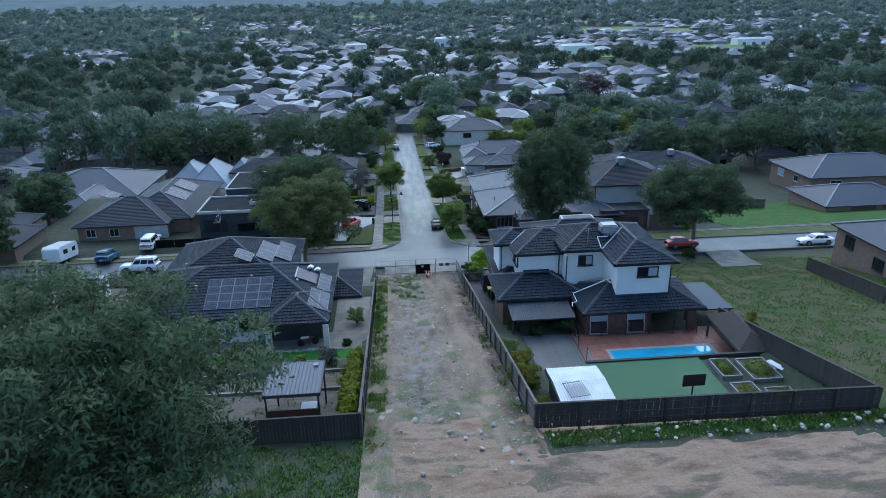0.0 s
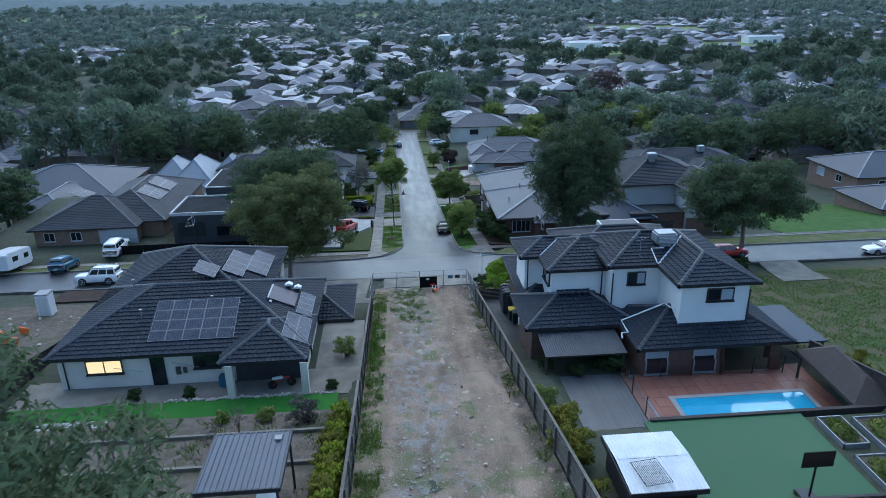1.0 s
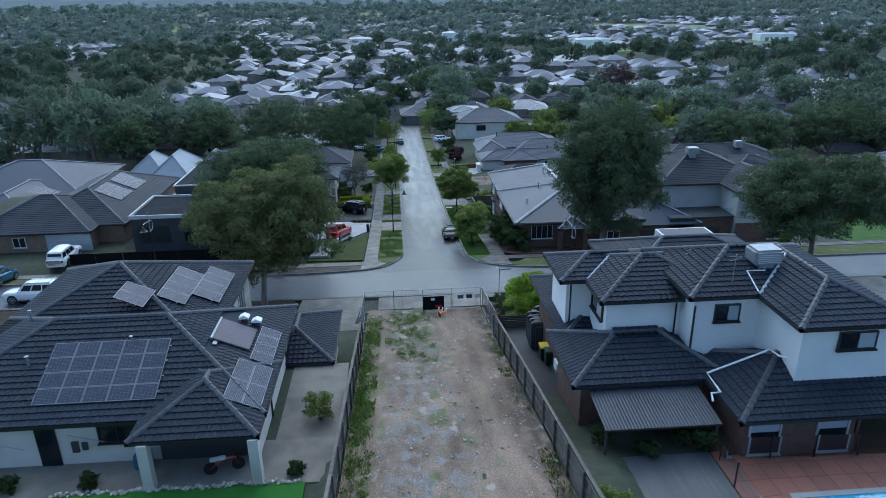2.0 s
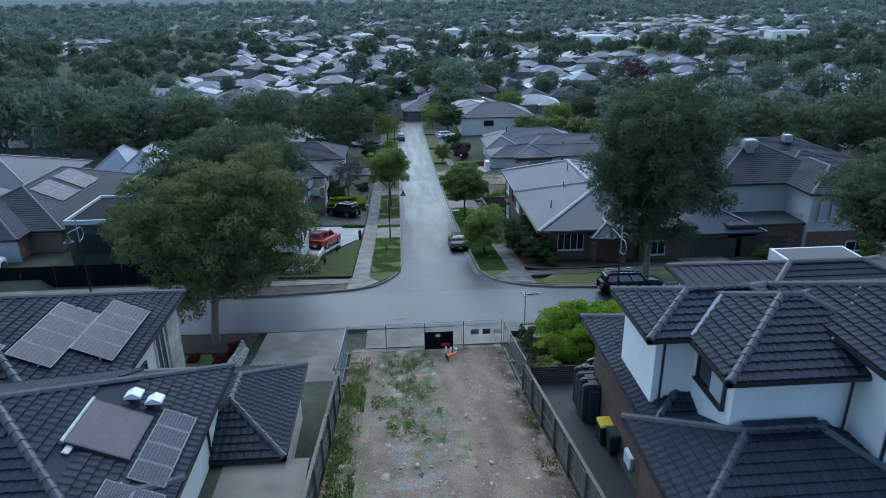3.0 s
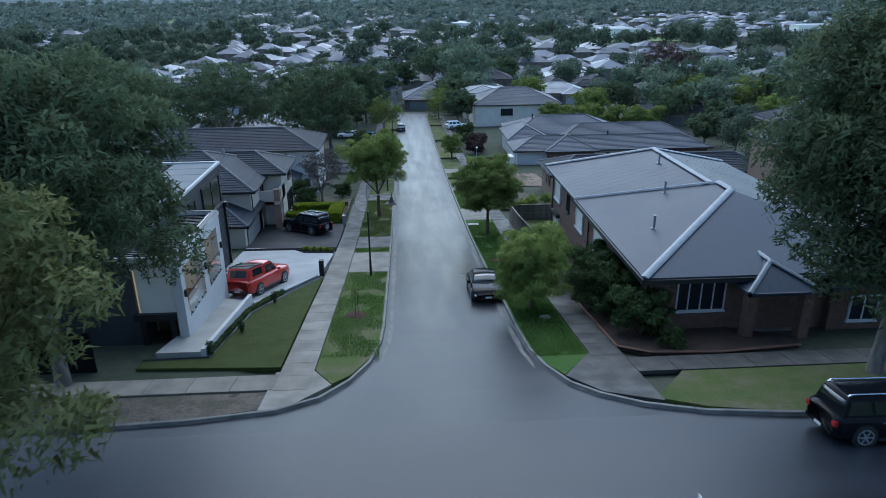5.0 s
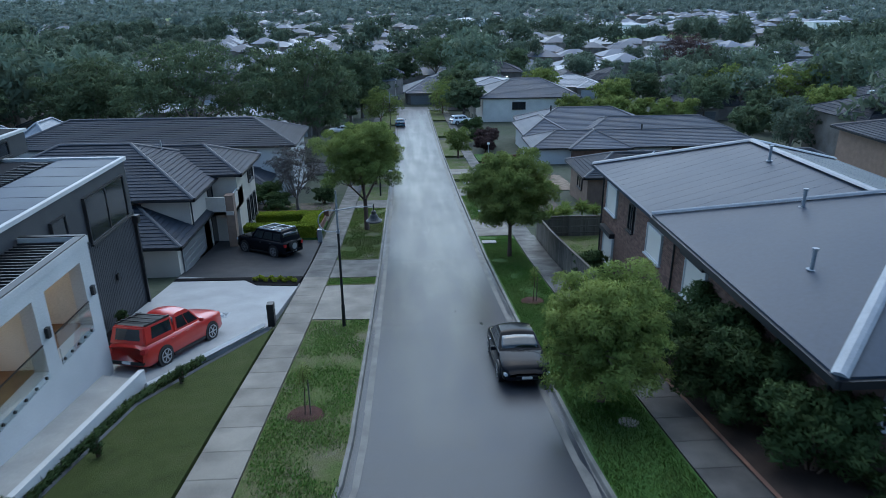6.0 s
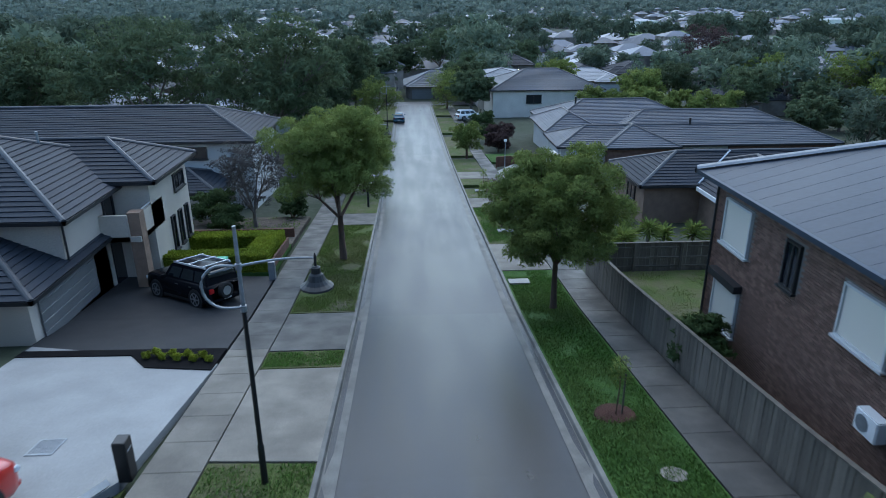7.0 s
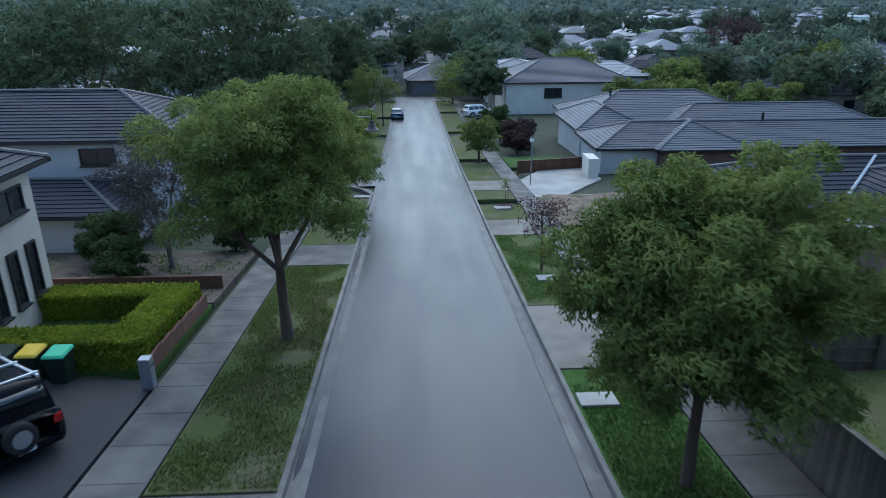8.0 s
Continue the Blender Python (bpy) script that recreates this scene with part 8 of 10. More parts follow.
# ---- gardens along the street ----
lone("garden_bed", drape(Geo(), [(7.76, 92.1), (9.0, 91.1), (12.2, 90.8), (16.3, 91.3), (16.8, 92.4), (13.8, 94.2), (10.1, 94.2), (10.1, 102.0), (7.74, 102.0)], 0.2, 0.3), MULCH, "bare brown garden bed with a timber edge", "garden bed", kind="structure")
lone("side_yard", drape(Geo(), [(7.9, 117.0), (18, 117.0), (18, 125.1), (7.9, 125.1)], 0.1, 0.2), GRASS, "patchy green lawn in the side yard", "lawn", kind="structure")
for a, b in (((7.74, 92.0), (9.0, 91.05)), ((9.0, 91.05), (12.2, 90.75)), ((12.2, 90.75), (16.35, 91.25)), ((7.74, 92.0), (7.74, 102.0))):
    lone("edging", Geo().tube([(*a, gz(a[1]) + 0.2), (*b, gz(b[1]) + 0.2)], 0.07, 4), RED_TIMBER, "low reddish timber garden edging", "edging", kind="structure")
lone("lawn", drape(Geo(), [(-14.6, 91.5), (-8.0, 91.0), (-8.0, 107.3), (-9.9, 102.8), (-11.15, 99.3), (-11.55, 92.6), (-14.6, 92.3)], 0.17, 0.3), FRONT_LAWN, "smooth olive-green sloping front lawn", "lawn", kind="structure")
lone("retaining_edge", Geo().tube([(-11.35, 100.9, gz(100.9) + 0.25), (-10.25, 103.2, gz(103.2) + 0.3), (-8.45, 107.4, gz(107.4) + 0.3)], 0.12, 4), RENDER_PALE, "white retaining edge beside the driveway", "edging", kind="structure")
lone("driveway", drape(Geo(), [(-11.4, 101.0), (-10.3, 103.2), (-8.3, 107.7), (-7.95, 114.9), (-11.2, 116.0), (-15.5, 117.1), (-15.5, 102.6), (-13.2, 101.2)], 0.16, 0.3), PALE_CONCRETE, "smooth pale concrete driveway", "driveway", kind="structure")
lone("garden_bed", drape(Geo(), [(-15.5, 101.6), (-14.4, 102.2), (-13.9, 106.0), (-14.6, 108.4), (-15.5, 108.8)], 0.24, 0.3), BLACK_CLOTH, "curved bed of dark mulch", "garden bed", kind="structure")
lone("lawn_edging", Geo().tube([(-14.6, 92.4, gz(92.4) + 0.18), (-11.6, 92.5, gz(92.5) + 0.18), (-11.15, 99.4, gz(99.4) + 0.18), (-9.85, 102.9, gz(102.9) + 0.18), (-8.2, 106.9, gz(106.9) + 0.18)], 0.07, 4), BLACK, "black steel edging round the front lawn", "edging", kind="structure")
strip = [(-11.55, 92.9), (-11.4, 96.0), (-11.2, 99.2), (-10.7, 101.2), (-9.9, 103.3)]
low = [((x0 + (x1 - x0) * f - 0.1, y0 + (y1 - y0) * f, gz(y0 + (y1 - y0) * f) + 0.28), (0.16, 0.3, 0.2)) for (x0, y0), (x1, y1) in zip(strip, strip[1:]) for f in np.linspace(0, 0.95, 9)]
lh = thing("low_hedge", "low dark green planting along the lawn edge", "hedge", group="hedges")
part("foliage", leaf_cloud(low, 5200, 0.09, 640, 0.0, 0.3), LEAF_SHRUB, lh)
for k, (y, hh) in enumerate(((103.0, 1.2), (105.0, 1.0), (107.4, 1.1))):
    shrub("conifer", "slim dark upright garden conifer", (-14.8, y, gz(y) + 0.2), (0.32, 0.32, hh * 0.6), LEAF_SHRUB, 800, 0.08, 500 + k)
for x, y in ((-10.9, 96.0), (-10.2, 101.2), (-11.6, 92.9)):
    shrub("conifer", "small young conifer staked in the lawn", (x, y, gz(y) + 0.15), (0.22, 0.22, 0.45), LEAF_SHRUB, 500, 0.06, int(y))
lone("garden_bed", drape(drape(Geo(), [(-15.5, 116.0), (-8.0, 115.72), (-8.0, 116.3), (-15.5, 116.55)], 0.2, 0.3), [(-11.3, 115.84), (-10.4, 114.7), (-8.0, 114.3), (-8.0, 115.72)], 0.2, 0.3), BLACK_CLOTH, "strip of black mulch with low green tufts", "garden bed", kind="structure")
for k in range(9):
    shrub("tuft", "low yellow-green grass tuft in black mulch", (-10.6 + k * 0.29, 115.45 - 0.05 * k + (0.28 if k % 2 else 0), gz(115.3) + 0.2), (0.17, 0.17, 0.14), LEAF_HEDGE, 160, 0.1, 600 + k, group="tufts")
lone("driveway", drape(Geo(), [(-15.6, 116.6), (-8.0, 116.3), (-8.0, 125.6), (-15.6, 126.2)], 0.15, 0.3), DARK_CONCRETE, "wet dark concrete driveway", "driveway", kind="structure")
lone("garden_bed", drape(Geo(), [(-14.6, 126.3), (-8.3, 126.3), (-8.3, 132.0), (-14.6, 132.0)], 0.14, 0.3), LAWN, "small lawn inside the hedge", "garden bed", kind="structure")
lone("garden", drape(Geo(), [(-20, 132.2), (-8.3, 132.2), (-8.3, 140.0), (-20, 140.0)], 0.13, 0.3), SOIL, "dark leaf-strewn front garden", "garden", kind="structure")
gt = thing("drain_grate", "grey steel grate with a pale rim set in the driveway", "grate", Matrix.Translation((-10.97, 109.45, gz(109.45) + 0.165)) @ Matrix.Rotation(math.atan(gz(110) - gz(109)), 4, "X"))
part("rim", Geo().box(-0.36, -0.31, -0.42, 0.42, 0, 0.02).box(0.31, 0.36, -0.42, 0.42, 0, 0.02).box(-0.31, 0.31, -0.42, -0.37, 0, 0.02).box(-0.31, 0.31, 0.37, 0.42, 0, 0.02), GALV, gt)
for k in range(10):
    part("bar", Geo().box(-0.31, 0.31, -0.36 + k * 0.074, -0.32 + k * 0.074, 0, 0.014), GALV, gt)
acb = thing("air_conditioner", "white air-conditioner unit bracketed to the brick wall", "air conditioner", pose(9.88, 107.0, 7.0))
part("unit_case", bevelled(Geo().box(-0.17, 0.17, -0.4, 0.4, 0.0, 0.6), "unit_case", WHITE, 0.03), WHITE, acb)
part("fan_grille", Geo().tube([(-0.185, 0.1, 0.3), (-0.17, 0.1, 0.3)], 0.22, 16), GALV, acb)
rw = thing("timber_wall", "low reddish timber retaining wall below the hedge", "wall")
for k in range(6):
    part("sleeper", Geo().box(-8.45, -8.35, 126.3 + k * 0.9, 127.18 + k * 0.9, gz(126.7 + k * 0.9) - 0.1, gz(126.7 + k * 0.9) + 0.65), RED_TIMBER, rw)
lone("front_wall", Geo().box(-15.6, -8.4, 133.9, 134.05, gz(134), gz(134) + 0.7), RED_TIMBER, "low brown timber garden wall", "wall", kind="structure")
mbx = thing("letterbox", "grey metal pillar letterbox beside the footpath", "letterbox", pose(-8.05, 125.2, gz(125.2) + 0.14))
part("pillar", bevelled(Geo().box(-0.16, 0.16, -0.16, 0.16, 0, 0.95), "pillar", GALV, 0.02), GALV, mbx)
part("slot", Geo().box(0.16, 0.17, -0.1, 0.1, 0.7, 0.75), BLACK, mbx)
bo = thing("letterbox", "slim black pillar letterbox beside the driveway", "letterbox", pose(-8.15, 107.85, gz(107.85) + 0.14))
part("pillar", bevelled(Geo().box(-0.16, 0.16, -0.2, 0.2, 0, 1.15), "pillar", BLACK, 0.02), BLACK, bo)
part("slot", Geo().box(0.16, 0.17, -0.12, 0.12, 0.85, 0.9), GALV, bo)
lone("garden", drape(Geo(), [(7.7, 130.6), (12.0, 130.6), (12.0, 139.5), (7.7, 139.5)], 0.13, 0.2), SOIL, "dark front garden bed", "garden", kind="structure")
dp = Geo()
for j in range(34):
    for i in range(30):
        x, y = 7.7 + 0.28 * i, 143.9 + 0.26 * j
        edge = min(i, 29 - i, j, 33 - j) / 5.0
        dp.v.append((x, y, gz(y) + 0.08 + min(1.0, edge) * (0.18 + 0.30 * abs(noise.noise((x * 0.9, y * 0.8, 7))) + 0.14 * noise.noise((x * 2.6, y * 2.4, 3)))))
dp.f = [(j * 30 + i, j * 30 + i + 1, (j + 1) * 30 + i + 1, (j + 1) * 30 + i) for j in range(33) for i in range(29)]
lone("dirt_patch", dp, DIRT, "rough turned soil in front of a house", "ground", kind="structure", smooth=True)
lone("lawn", drape(Geo(), [(7.7, 163.8), (13.0, 165.0), (13.0, 170.0), (7.7, 170.0)], 0.14, 0.2), LAWN, "bright green front lawn", "lawn", kind="structure")


def service_lid(x, y, w, d, mat, label):
    tagged(part("service_lid", Geo().box(-w / 2, w / 2, -d / 2, d / 2, -0.05, 0.035), mat, m=pose(x, y, gz(y) + 0.185, math.degrees(math.atan(float((gz(y + 1) - gz(y - 1)) / 2))), 0, 0)), label, "service lid", "service lids", "structure")


for x, y in ((4.15, 123.7), (-4.1, 152.3), (5.0, 134.2), (4.9, 148.2)):
    service_lid(x, y, 1.0, 0.7, SLAB, "pale concrete service pit lid in the verge")
for x, y in ((5.25, 107.05), (5.3, 96.8)):
    tilt = math.degrees(math.atan((gz(y + 1) - gz(y - 1)) / 2))
    tagged(part("manhole", Geo().tube([(0, 0, -0.1), (0, 0, 0.012 if abs(x) < 3.6 or y < 88 else 0.15)], 0.34, 18), CONCRETE, m=pose(x, y, gz(y), tilt)), "round concrete manhole cover set in the surface", "manhole", "manholes", "structure")
pm = part("road_patch", Geo().prism([(0.62 * math.cos(k * 0.52) * (1 + 0.25 * math.sin(3 * k)), 0.34 * math.sin(k * 0.52) * (1 + 0.25 * math.cos(2 * k))) for k in range(12)], -0.03, 0.006), CONCRETE, m=pose(-3.6, 79.4, gz(79.4), math.degrees(math.atan((gz(80.4) - gz(78.4)) / 2))))
tagged(pm, "small pale patch on the asphalt", "road patch", kind="structure")
for x, y, mat in ((4.75, 110.15, MULCH), (-5.15, 98.1, MULCH), (5.1, 148.5, MULCH)):
    sp = thing("sapling", "thin young street tree staked in a ring of mulch", "tree", pose(x, y, gz(y) + 0.13), "saplings")
    part("mulch_ring", Geo().tube([(0, 0, -0.08), (0, 0, 0.04), (0, 0, 0.09)], [0.66, 0.6, 0.2], 14), BARK_CHIPS, sp)
    part("stem", Geo().tube([(0, 0, 0), (0.05, 0.02, 1.0), (0.02, 0.1, 1.9)], [0.025, 0.018, 0.008], 6), BARK_RED, sp)
    part("stake", Geo().box(0.16, 0.2, -0.02, 0.02, 0, 1.4), TIMBER, sp)
    tagged(part("leaf_spray", leaf_cloud([((0.03, 0.06, 1.4), (0.35, 0.35, 0.6))], 420, 0.06, int(y), 0.2, 0.1), LEAF_STREET, sp), kind="stuff")


# ---- vehicles and street furniture ----

def on_land(x, y, heading, dz=0.0, height=None):
    """A place on the slope, turned to a heading (degrees from +x)."""
    h = height or gz
    slope = (h(y + 1.2) - h(y - 1.2)) / 2.4
    up = Vector((0, -slope, 1)).normalized()
    a = math.radians(heading)
    f = Vector((math.cos(a), math.sin(a), 0))
    f = (f - up * f.dot(up)).normalized()
    s = up.cross(f)
    return Matrix.Translation((x, y, h(y) + dz)) @ Matrix((f, s, up)).transposed().to_4x4()


def wheel_geo(r, w):
    g = Geo()
    ring = [(r - 0.05, -w / 2), (r - 0.01, -w / 2 + 0.02), (r, -w / 4), (r, w / 4), (r - 0.01, w / 2 - 0.02), (r - 0.05, w / 2)]
    g.tube([(0, y, 0) for _, y in ring], [q for q, _ in ring], 18)
    return g


def rim_geo(r, w, side):
    g = Geo()
    y = side * w / 2
    n = 18
    for k in range(n):
        a, b = 2 * math.pi * k / n, 2 * math.pi * (k + 1) / n
        for r0, r1, y0, y1 in ((r * 0.66, r * 0.78, y, y + side * 0.006),):
            g.poly([(r0 * math.cos(a), y1, r0 * math.sin(a)), (r1 * math.cos(a), y1, r1 * math.sin(a)), (r1 * math.cos(b), y1, r1 * math.sin(b)), (r0 * math.cos(b), y1, r0 * math.sin(b))])
    for k in range(6):
        a = 2 * math.pi * k / 6
        c, s = math.cos(a), math.sin(a)
        q = [(0.04, -0.035), (0.70 * r, -0.022), (0.70 * r, 0.022), (0.04, 0.035)]
        g.poly([(u * c - v * s, y + side * 0.012, u * s + v * c) for u, v in q])
    g.tube([(0, y, 0), (0, y + side * 0.016, 0)], r * 0.17, 10)
    return g


def car(name, label, category, mat, m, L, W, H, belt, scuttle, rear, roof, wr=0.33, nose=0.0, deck=0.0, base=0.72, rails=False, spare=False, canopy=None, rack=False, group="", mirrors=True):
    """A vehicle, front towards +x: scuttle and rear are where the glass meets
    the body, roof the ends of the roof, nose and deck how far bonnet and boot
    lie below the waist."""
    c = thing(name, label, category, m, group)
    hl, hw, low = L / 2, W / 2, 0.24
    wb = L * 0.29
    st = [(-hl, low + 0.16, belt - deck - 0.10, 0.80), (-hl + 0.05, low + 0.04, belt - deck - 0.03, 0.90), (-hl + 0.25, low, belt - deck, 0.965),
          (rear - 0.05, low, belt - deck * 0.8, 1.0), (rear + 0.2, low, belt, 1.0), (0, low, belt, 1.0), (scuttle - 0.25, low, belt, 1.0), (scuttle + 0.1, low, belt - 0.02, 0.995),
          ((scuttle + hl) / 2, low, belt - nose * 0.45, 0.975), (hl - 0.28, low, belt - nose * 0.8, 0.93), (hl - 0.08, low + 0.04, belt - nose - 0.06, 0.82), (hl, low + 0.14, belt - nose - 0.22, 0.70)]
    st.sort(key=lambda q: q[0])
    g = Geo()
    for x, zl, zt, k in st:
        w, d = hw * k, zt - zl
        sec = [(w * 0.90, zl), (w * 0.985, zl + 0.12 * d), (w, zl + 0.42 * d), (w * 0.985, zl + 0.72 * d), (w * 0.955, zl + 0.90 * d), (w * 0.88, zl + 0.985 * d), (w * 0.45, zt + 0.035)]
        g.v += [(x, y, z) for y, z in sec] + [(x, -y, z) for y, z in reversed(sec)]
    n = 14
    for i in range(len(st) - 1):
        for k in range(n):
            q = (k + 1) % n
            g.f.append((i * n + k, i * n + q, (i + 1) * n + q, (i + 1) * n + k))
    g.f.append(tuple(range(n)))
    g.f.append(tuple((len(st) - 1) * n + k for k in reversed(range(n))))
    part("body", g, mat, c, smooth=True)
    # cabin
    by, ty = hw * 0.90, hw * base
    r0, r1 = roof
    zb, zt = belt - 0.10, H
    low_ring = [(rear, -by), (scuttle, -by), (scuttle, by), (rear, by)]
    top_ring = [(r0, -ty), (r1, -ty), (r1, ty), (r0, ty)]
    zs = zt - 0.09
    ring = [[(x, y, zb) for x, y in low_ring], [(x, y, zs) for x, y in top_ring]]
    line = [(scuttle, by, zb), (r1, ty, zs), (r1 - 0.14, ty * 0.93, zt), (r0 + 0.12, ty * 0.93, zt), (r0, ty, zs), (rear, by, zb)]
    line = [Vector(a).lerp(Vector(b), f) for a, b in zip(line, line[1:]) for f in (0.0, 0.25, 0.5, 0.75)] + [Vector(line[-1])]
    for _ in range(2):
        line = [line[0]] + [line[k - 1] * 0.25 + line[k] * 0.5 + line[k + 1] * 0.25 for k in range(1, len(line) - 1)] + [line[-1]]

    def shell(first, last, wide, lift):
        """The crowned skin of windscreen, roof and rear between two steps of the profile."""
        rows = []
        for k in range(first, last + 1):
            a, b = line[max(k - 1, 0)], line[min(k + 1, len(line) - 1)]
            d = Vector((b.z - a.z, 0, a.x - b.x)).normalized()
            rows.append([Vector((line[k].x, u * line[k].y, line[k].z)) + d * (0.075 * (1 - u * u) + lift) for u in np.linspace(-wide, wide, 9)])
        return rows

    rows = shell(0, len(line) - 1, 1.0, 0.0)
    g = Geo().mesh([p for r in rows for p in r], [(k * 9 + q, k * 9 + q + 1, k * 9 + q + 10, k * 9 + q + 9) for k in range(len(rows) - 1) for q in range(8)])
    for q in (0, 8):
        edge = [tuple(r[q]) for r in rows]
        g.poly(edge if q else edge[::-1])
    part("cabin", g, mat, c, smooth=True)

    def screen(nm, first, last):
        top, low_side = shell(first, last, 0.90, 0.014), shell(first, last, 0.90, -0.02)
        k9 = (last - first + 1) * 9
        g2 = Geo().mesh([p for r in top for p in r] + [p for r in low_side for p in r], [(k * 9 + q, k * 9 + q + 1, k * 9 + q + 10, k * 9 + q + 9) for k in range(last - first) for q in range(8)]
                        + [(q, k9 + q, k9 + q + 1, q + 1) for q in range(8)] + [(k9 - 9 + q, k9 - 8 + q, 2 * k9 - 8 + q, 2 * k9 - 9 + q) for q in range(8)]
                        + [(k * 9 + e, k * 9 + 9 + e, k9 + k * 9 + 9 + e, k9 + k * 9 + e) for k in range(last - first) for e in (0, 8)])
        part(nm, g2, CAR_GLASS, c, smooth=True)

    def pane(a, b, u0, u1, v0, v1, off):
        """A quad on the side between the cabin's corners a and b."""
        p, q = Vector(ring[0][a]), Vector(ring[0][b])
        r, s = Vector(ring[1][b]), Vector(ring[1][a])
        nrm = (q - p).cross(s - p).normalized() * off
        at = lambda u, v: (p.lerp(q, u)).lerp(s.lerp(r, u), v) + nrm
        return [at(u0, v0), at(u1, v0), at(u1, v1), at(u0, v1)]

    def slab(pts, mat_in, nm, lab="", thick=0.012):
        p = [Vector(q) for q in pts]
        nn = (p[1] - p[0]).cross(p[3] - p[0]).normalized() * thick
        g2 = Geo().mesh([q for q in p] + [q - nn for q in p], [(0, 1, 2, 3), (7, 6, 5, 4), (0, 4, 5, 1), (1, 5, 6, 2), (2, 6, 7, 3), (3, 7, 4, 0)])
        return part(nm, g2, mat_in, c, lab)
    screen("windscreen", 1, 4)
    screen("rear_window", 16, 18)
    for sy in (-0.35, 0.3):
        a, b = Vector((scuttle + 0.03, sy * hw - 0.05, belt + 0.03)), Vector((scuttle - 0.05, sy * hw + 0.5, belt + 0.09))
        part("wiper", Geo().tube([a, b], 0.012, 4), BLACK, c)
    cuts = ((0.05, 0.30), (0.335, 0.62), (0.655, 0.93)) if L > 4.4 else ((0.06, 0.48), (0.52, 0.93))
    if canopy is not None:
        cuts = ((0.08, 0.48), (0.53, 0.93))
    for u0, u1 in cuts:
        slab(pane(0, 1, u0, u1, 0.24, 0.90, 0.010), CAR_GLASS, "side_window")
        slab(pane(2, 3, 1 - u1, 1 - u0, 0.24, 0.90, 0.010), CAR_GLASS, "side_window")
    # wheels
    for sx in (-wb, wb * 1.03):
        for sy in (-1, 1):
            arch = Geo().tube([(sx, sy * (hw - 0.20), wr), (sx, sy * (hw + 0.004), wr)], wr + 0.075, 20)
            part("wheel_arch", arch, BLACK, c, "dark wheel arch")
            w = part("wheel", wheel_geo(wr, 0.22), TYRE, c, "black rubber tyre", smooth=False, m=Matrix.Translation((sx, sy * (hw - 0.085), wr)))
            part("rim", rim_geo(wr, 0.22, sy), RIM, w, "silver alloy rim")
    # lights, bumpers, plates
    zf = belt - nose
    for sy in (-1, 1):
        part("headlight", bevelled(Geo().box(hl - 0.22, hl - 0.035, sy * hw * 0.72 - 0.16, sy * hw * 0.72 + 0.16, zf - 0.30, zf - 0.16), "headlight", HEAD, 0.03), HEAD, c, "clear headlight glass")
        part("tail_light", bevelled(Geo().box(-hl - 0.012, -hl + 0.25, sy * hw * 0.80 - 0.11, sy * hw * 0.80 + 0.11, belt - deck - 0.34, belt - deck - 0.12), "tail_light", TAIL, 0.02), TAIL, c, "red tail light")
        if mirrors:
            part("wing_mirror", bevelled(Geo().box(scuttle - 0.38, scuttle - 0.22, sy * (hw + 0.09) - 0.10, sy * (hw + 0.09) + 0.10, belt - 0.01, belt + 0.15), "wing_mirror", mat, 0.03), mat, c)
        if rails:
            part("roof_rail", Geo().tube([(r0 + 0.05, sy * ty * 0.86, H - 0.02), (r0 + 0.18, sy * ty * 0.86, H + 0.06), (r1 - 0.25, sy * ty * 0.86, H + 0.06), (r1 - 0.1, sy * ty * 0.86, H - 0.02)], 0.022, 6), CHROME, c, "silver roof rail")
    part("grille", bevelled(Geo().box(hl - 0.10, hl + 0.006, -hw * 0.42, hw * 0.42, zf - 0.42, zf - 0.24), "grille", BLACK, 0.02), BLACK, c)
    part("front_bumper", bevelled(Geo().box(hl - 0.30, hl + 0.03, -hw * 0.80, hw * 0.80, 0.30, 0.50), "front_bumper", mat, 0.06), mat, c)
    part("rear_bumper", bevelled(Geo().box(-hl - 0.05, -hl + 0.28, -hw * 0.86, hw * 0.86, 0.32, 0.54), "rear_bumper", BLACK if canopy else mat, 0.06), BLACK if canopy else mat, c)
    part("number_plate", Geo().box(hl + 0.031, hl + 0.040, -0.19, 0.19, 0.36, 0.46), PLATE, c, "white number plate")
    part("number_plate", Geo().box(-hl - 0.060, -hl - 0.051, -0.19, 0.19, 0.38, 0.49), PLATE, c, "white number plate")
    for sy in (-1, 1):
        part("side_sill", bevelled(Geo().box(-wb + wr + 0.1, wb - wr - 0.08, sy * (hw - 0.03) - 0.04, sy * (hw - 0.03) + 0.04, 0.20, 0.33), "side_sill", BLACK, 0.02), BLACK, c, "black side sill")
        for x in (scuttle - 1.1, scuttle - 2.05):
            part("door_handle", Geo().box(x - 0.1, x + 0.1, sy * (hw - 0.012) - 0.02, sy * (hw - 0.012) + 0.02, belt - 0.20, belt - 0.16), CHROME if mat is CAR_BLACK else mat, c, "door handle")
    if spare:
        s = part("spare_wheel", Geo().tube([(-hl - 0.20, 0.12, 0.80), (-hl - 0.17, 0.12, 0.80), (-hl + 0.02, 0.12, 0.80)], [0.31, 0.36, 0.36], 20), TYRE, c, "black spare wheel on the tailgate")
        part("rim", Geo().tube([(-hl - 0.207, 0.12, 0.80), (-hl - 0.201, 0.12, 0.80)], 0.21, 16), RIM, s)
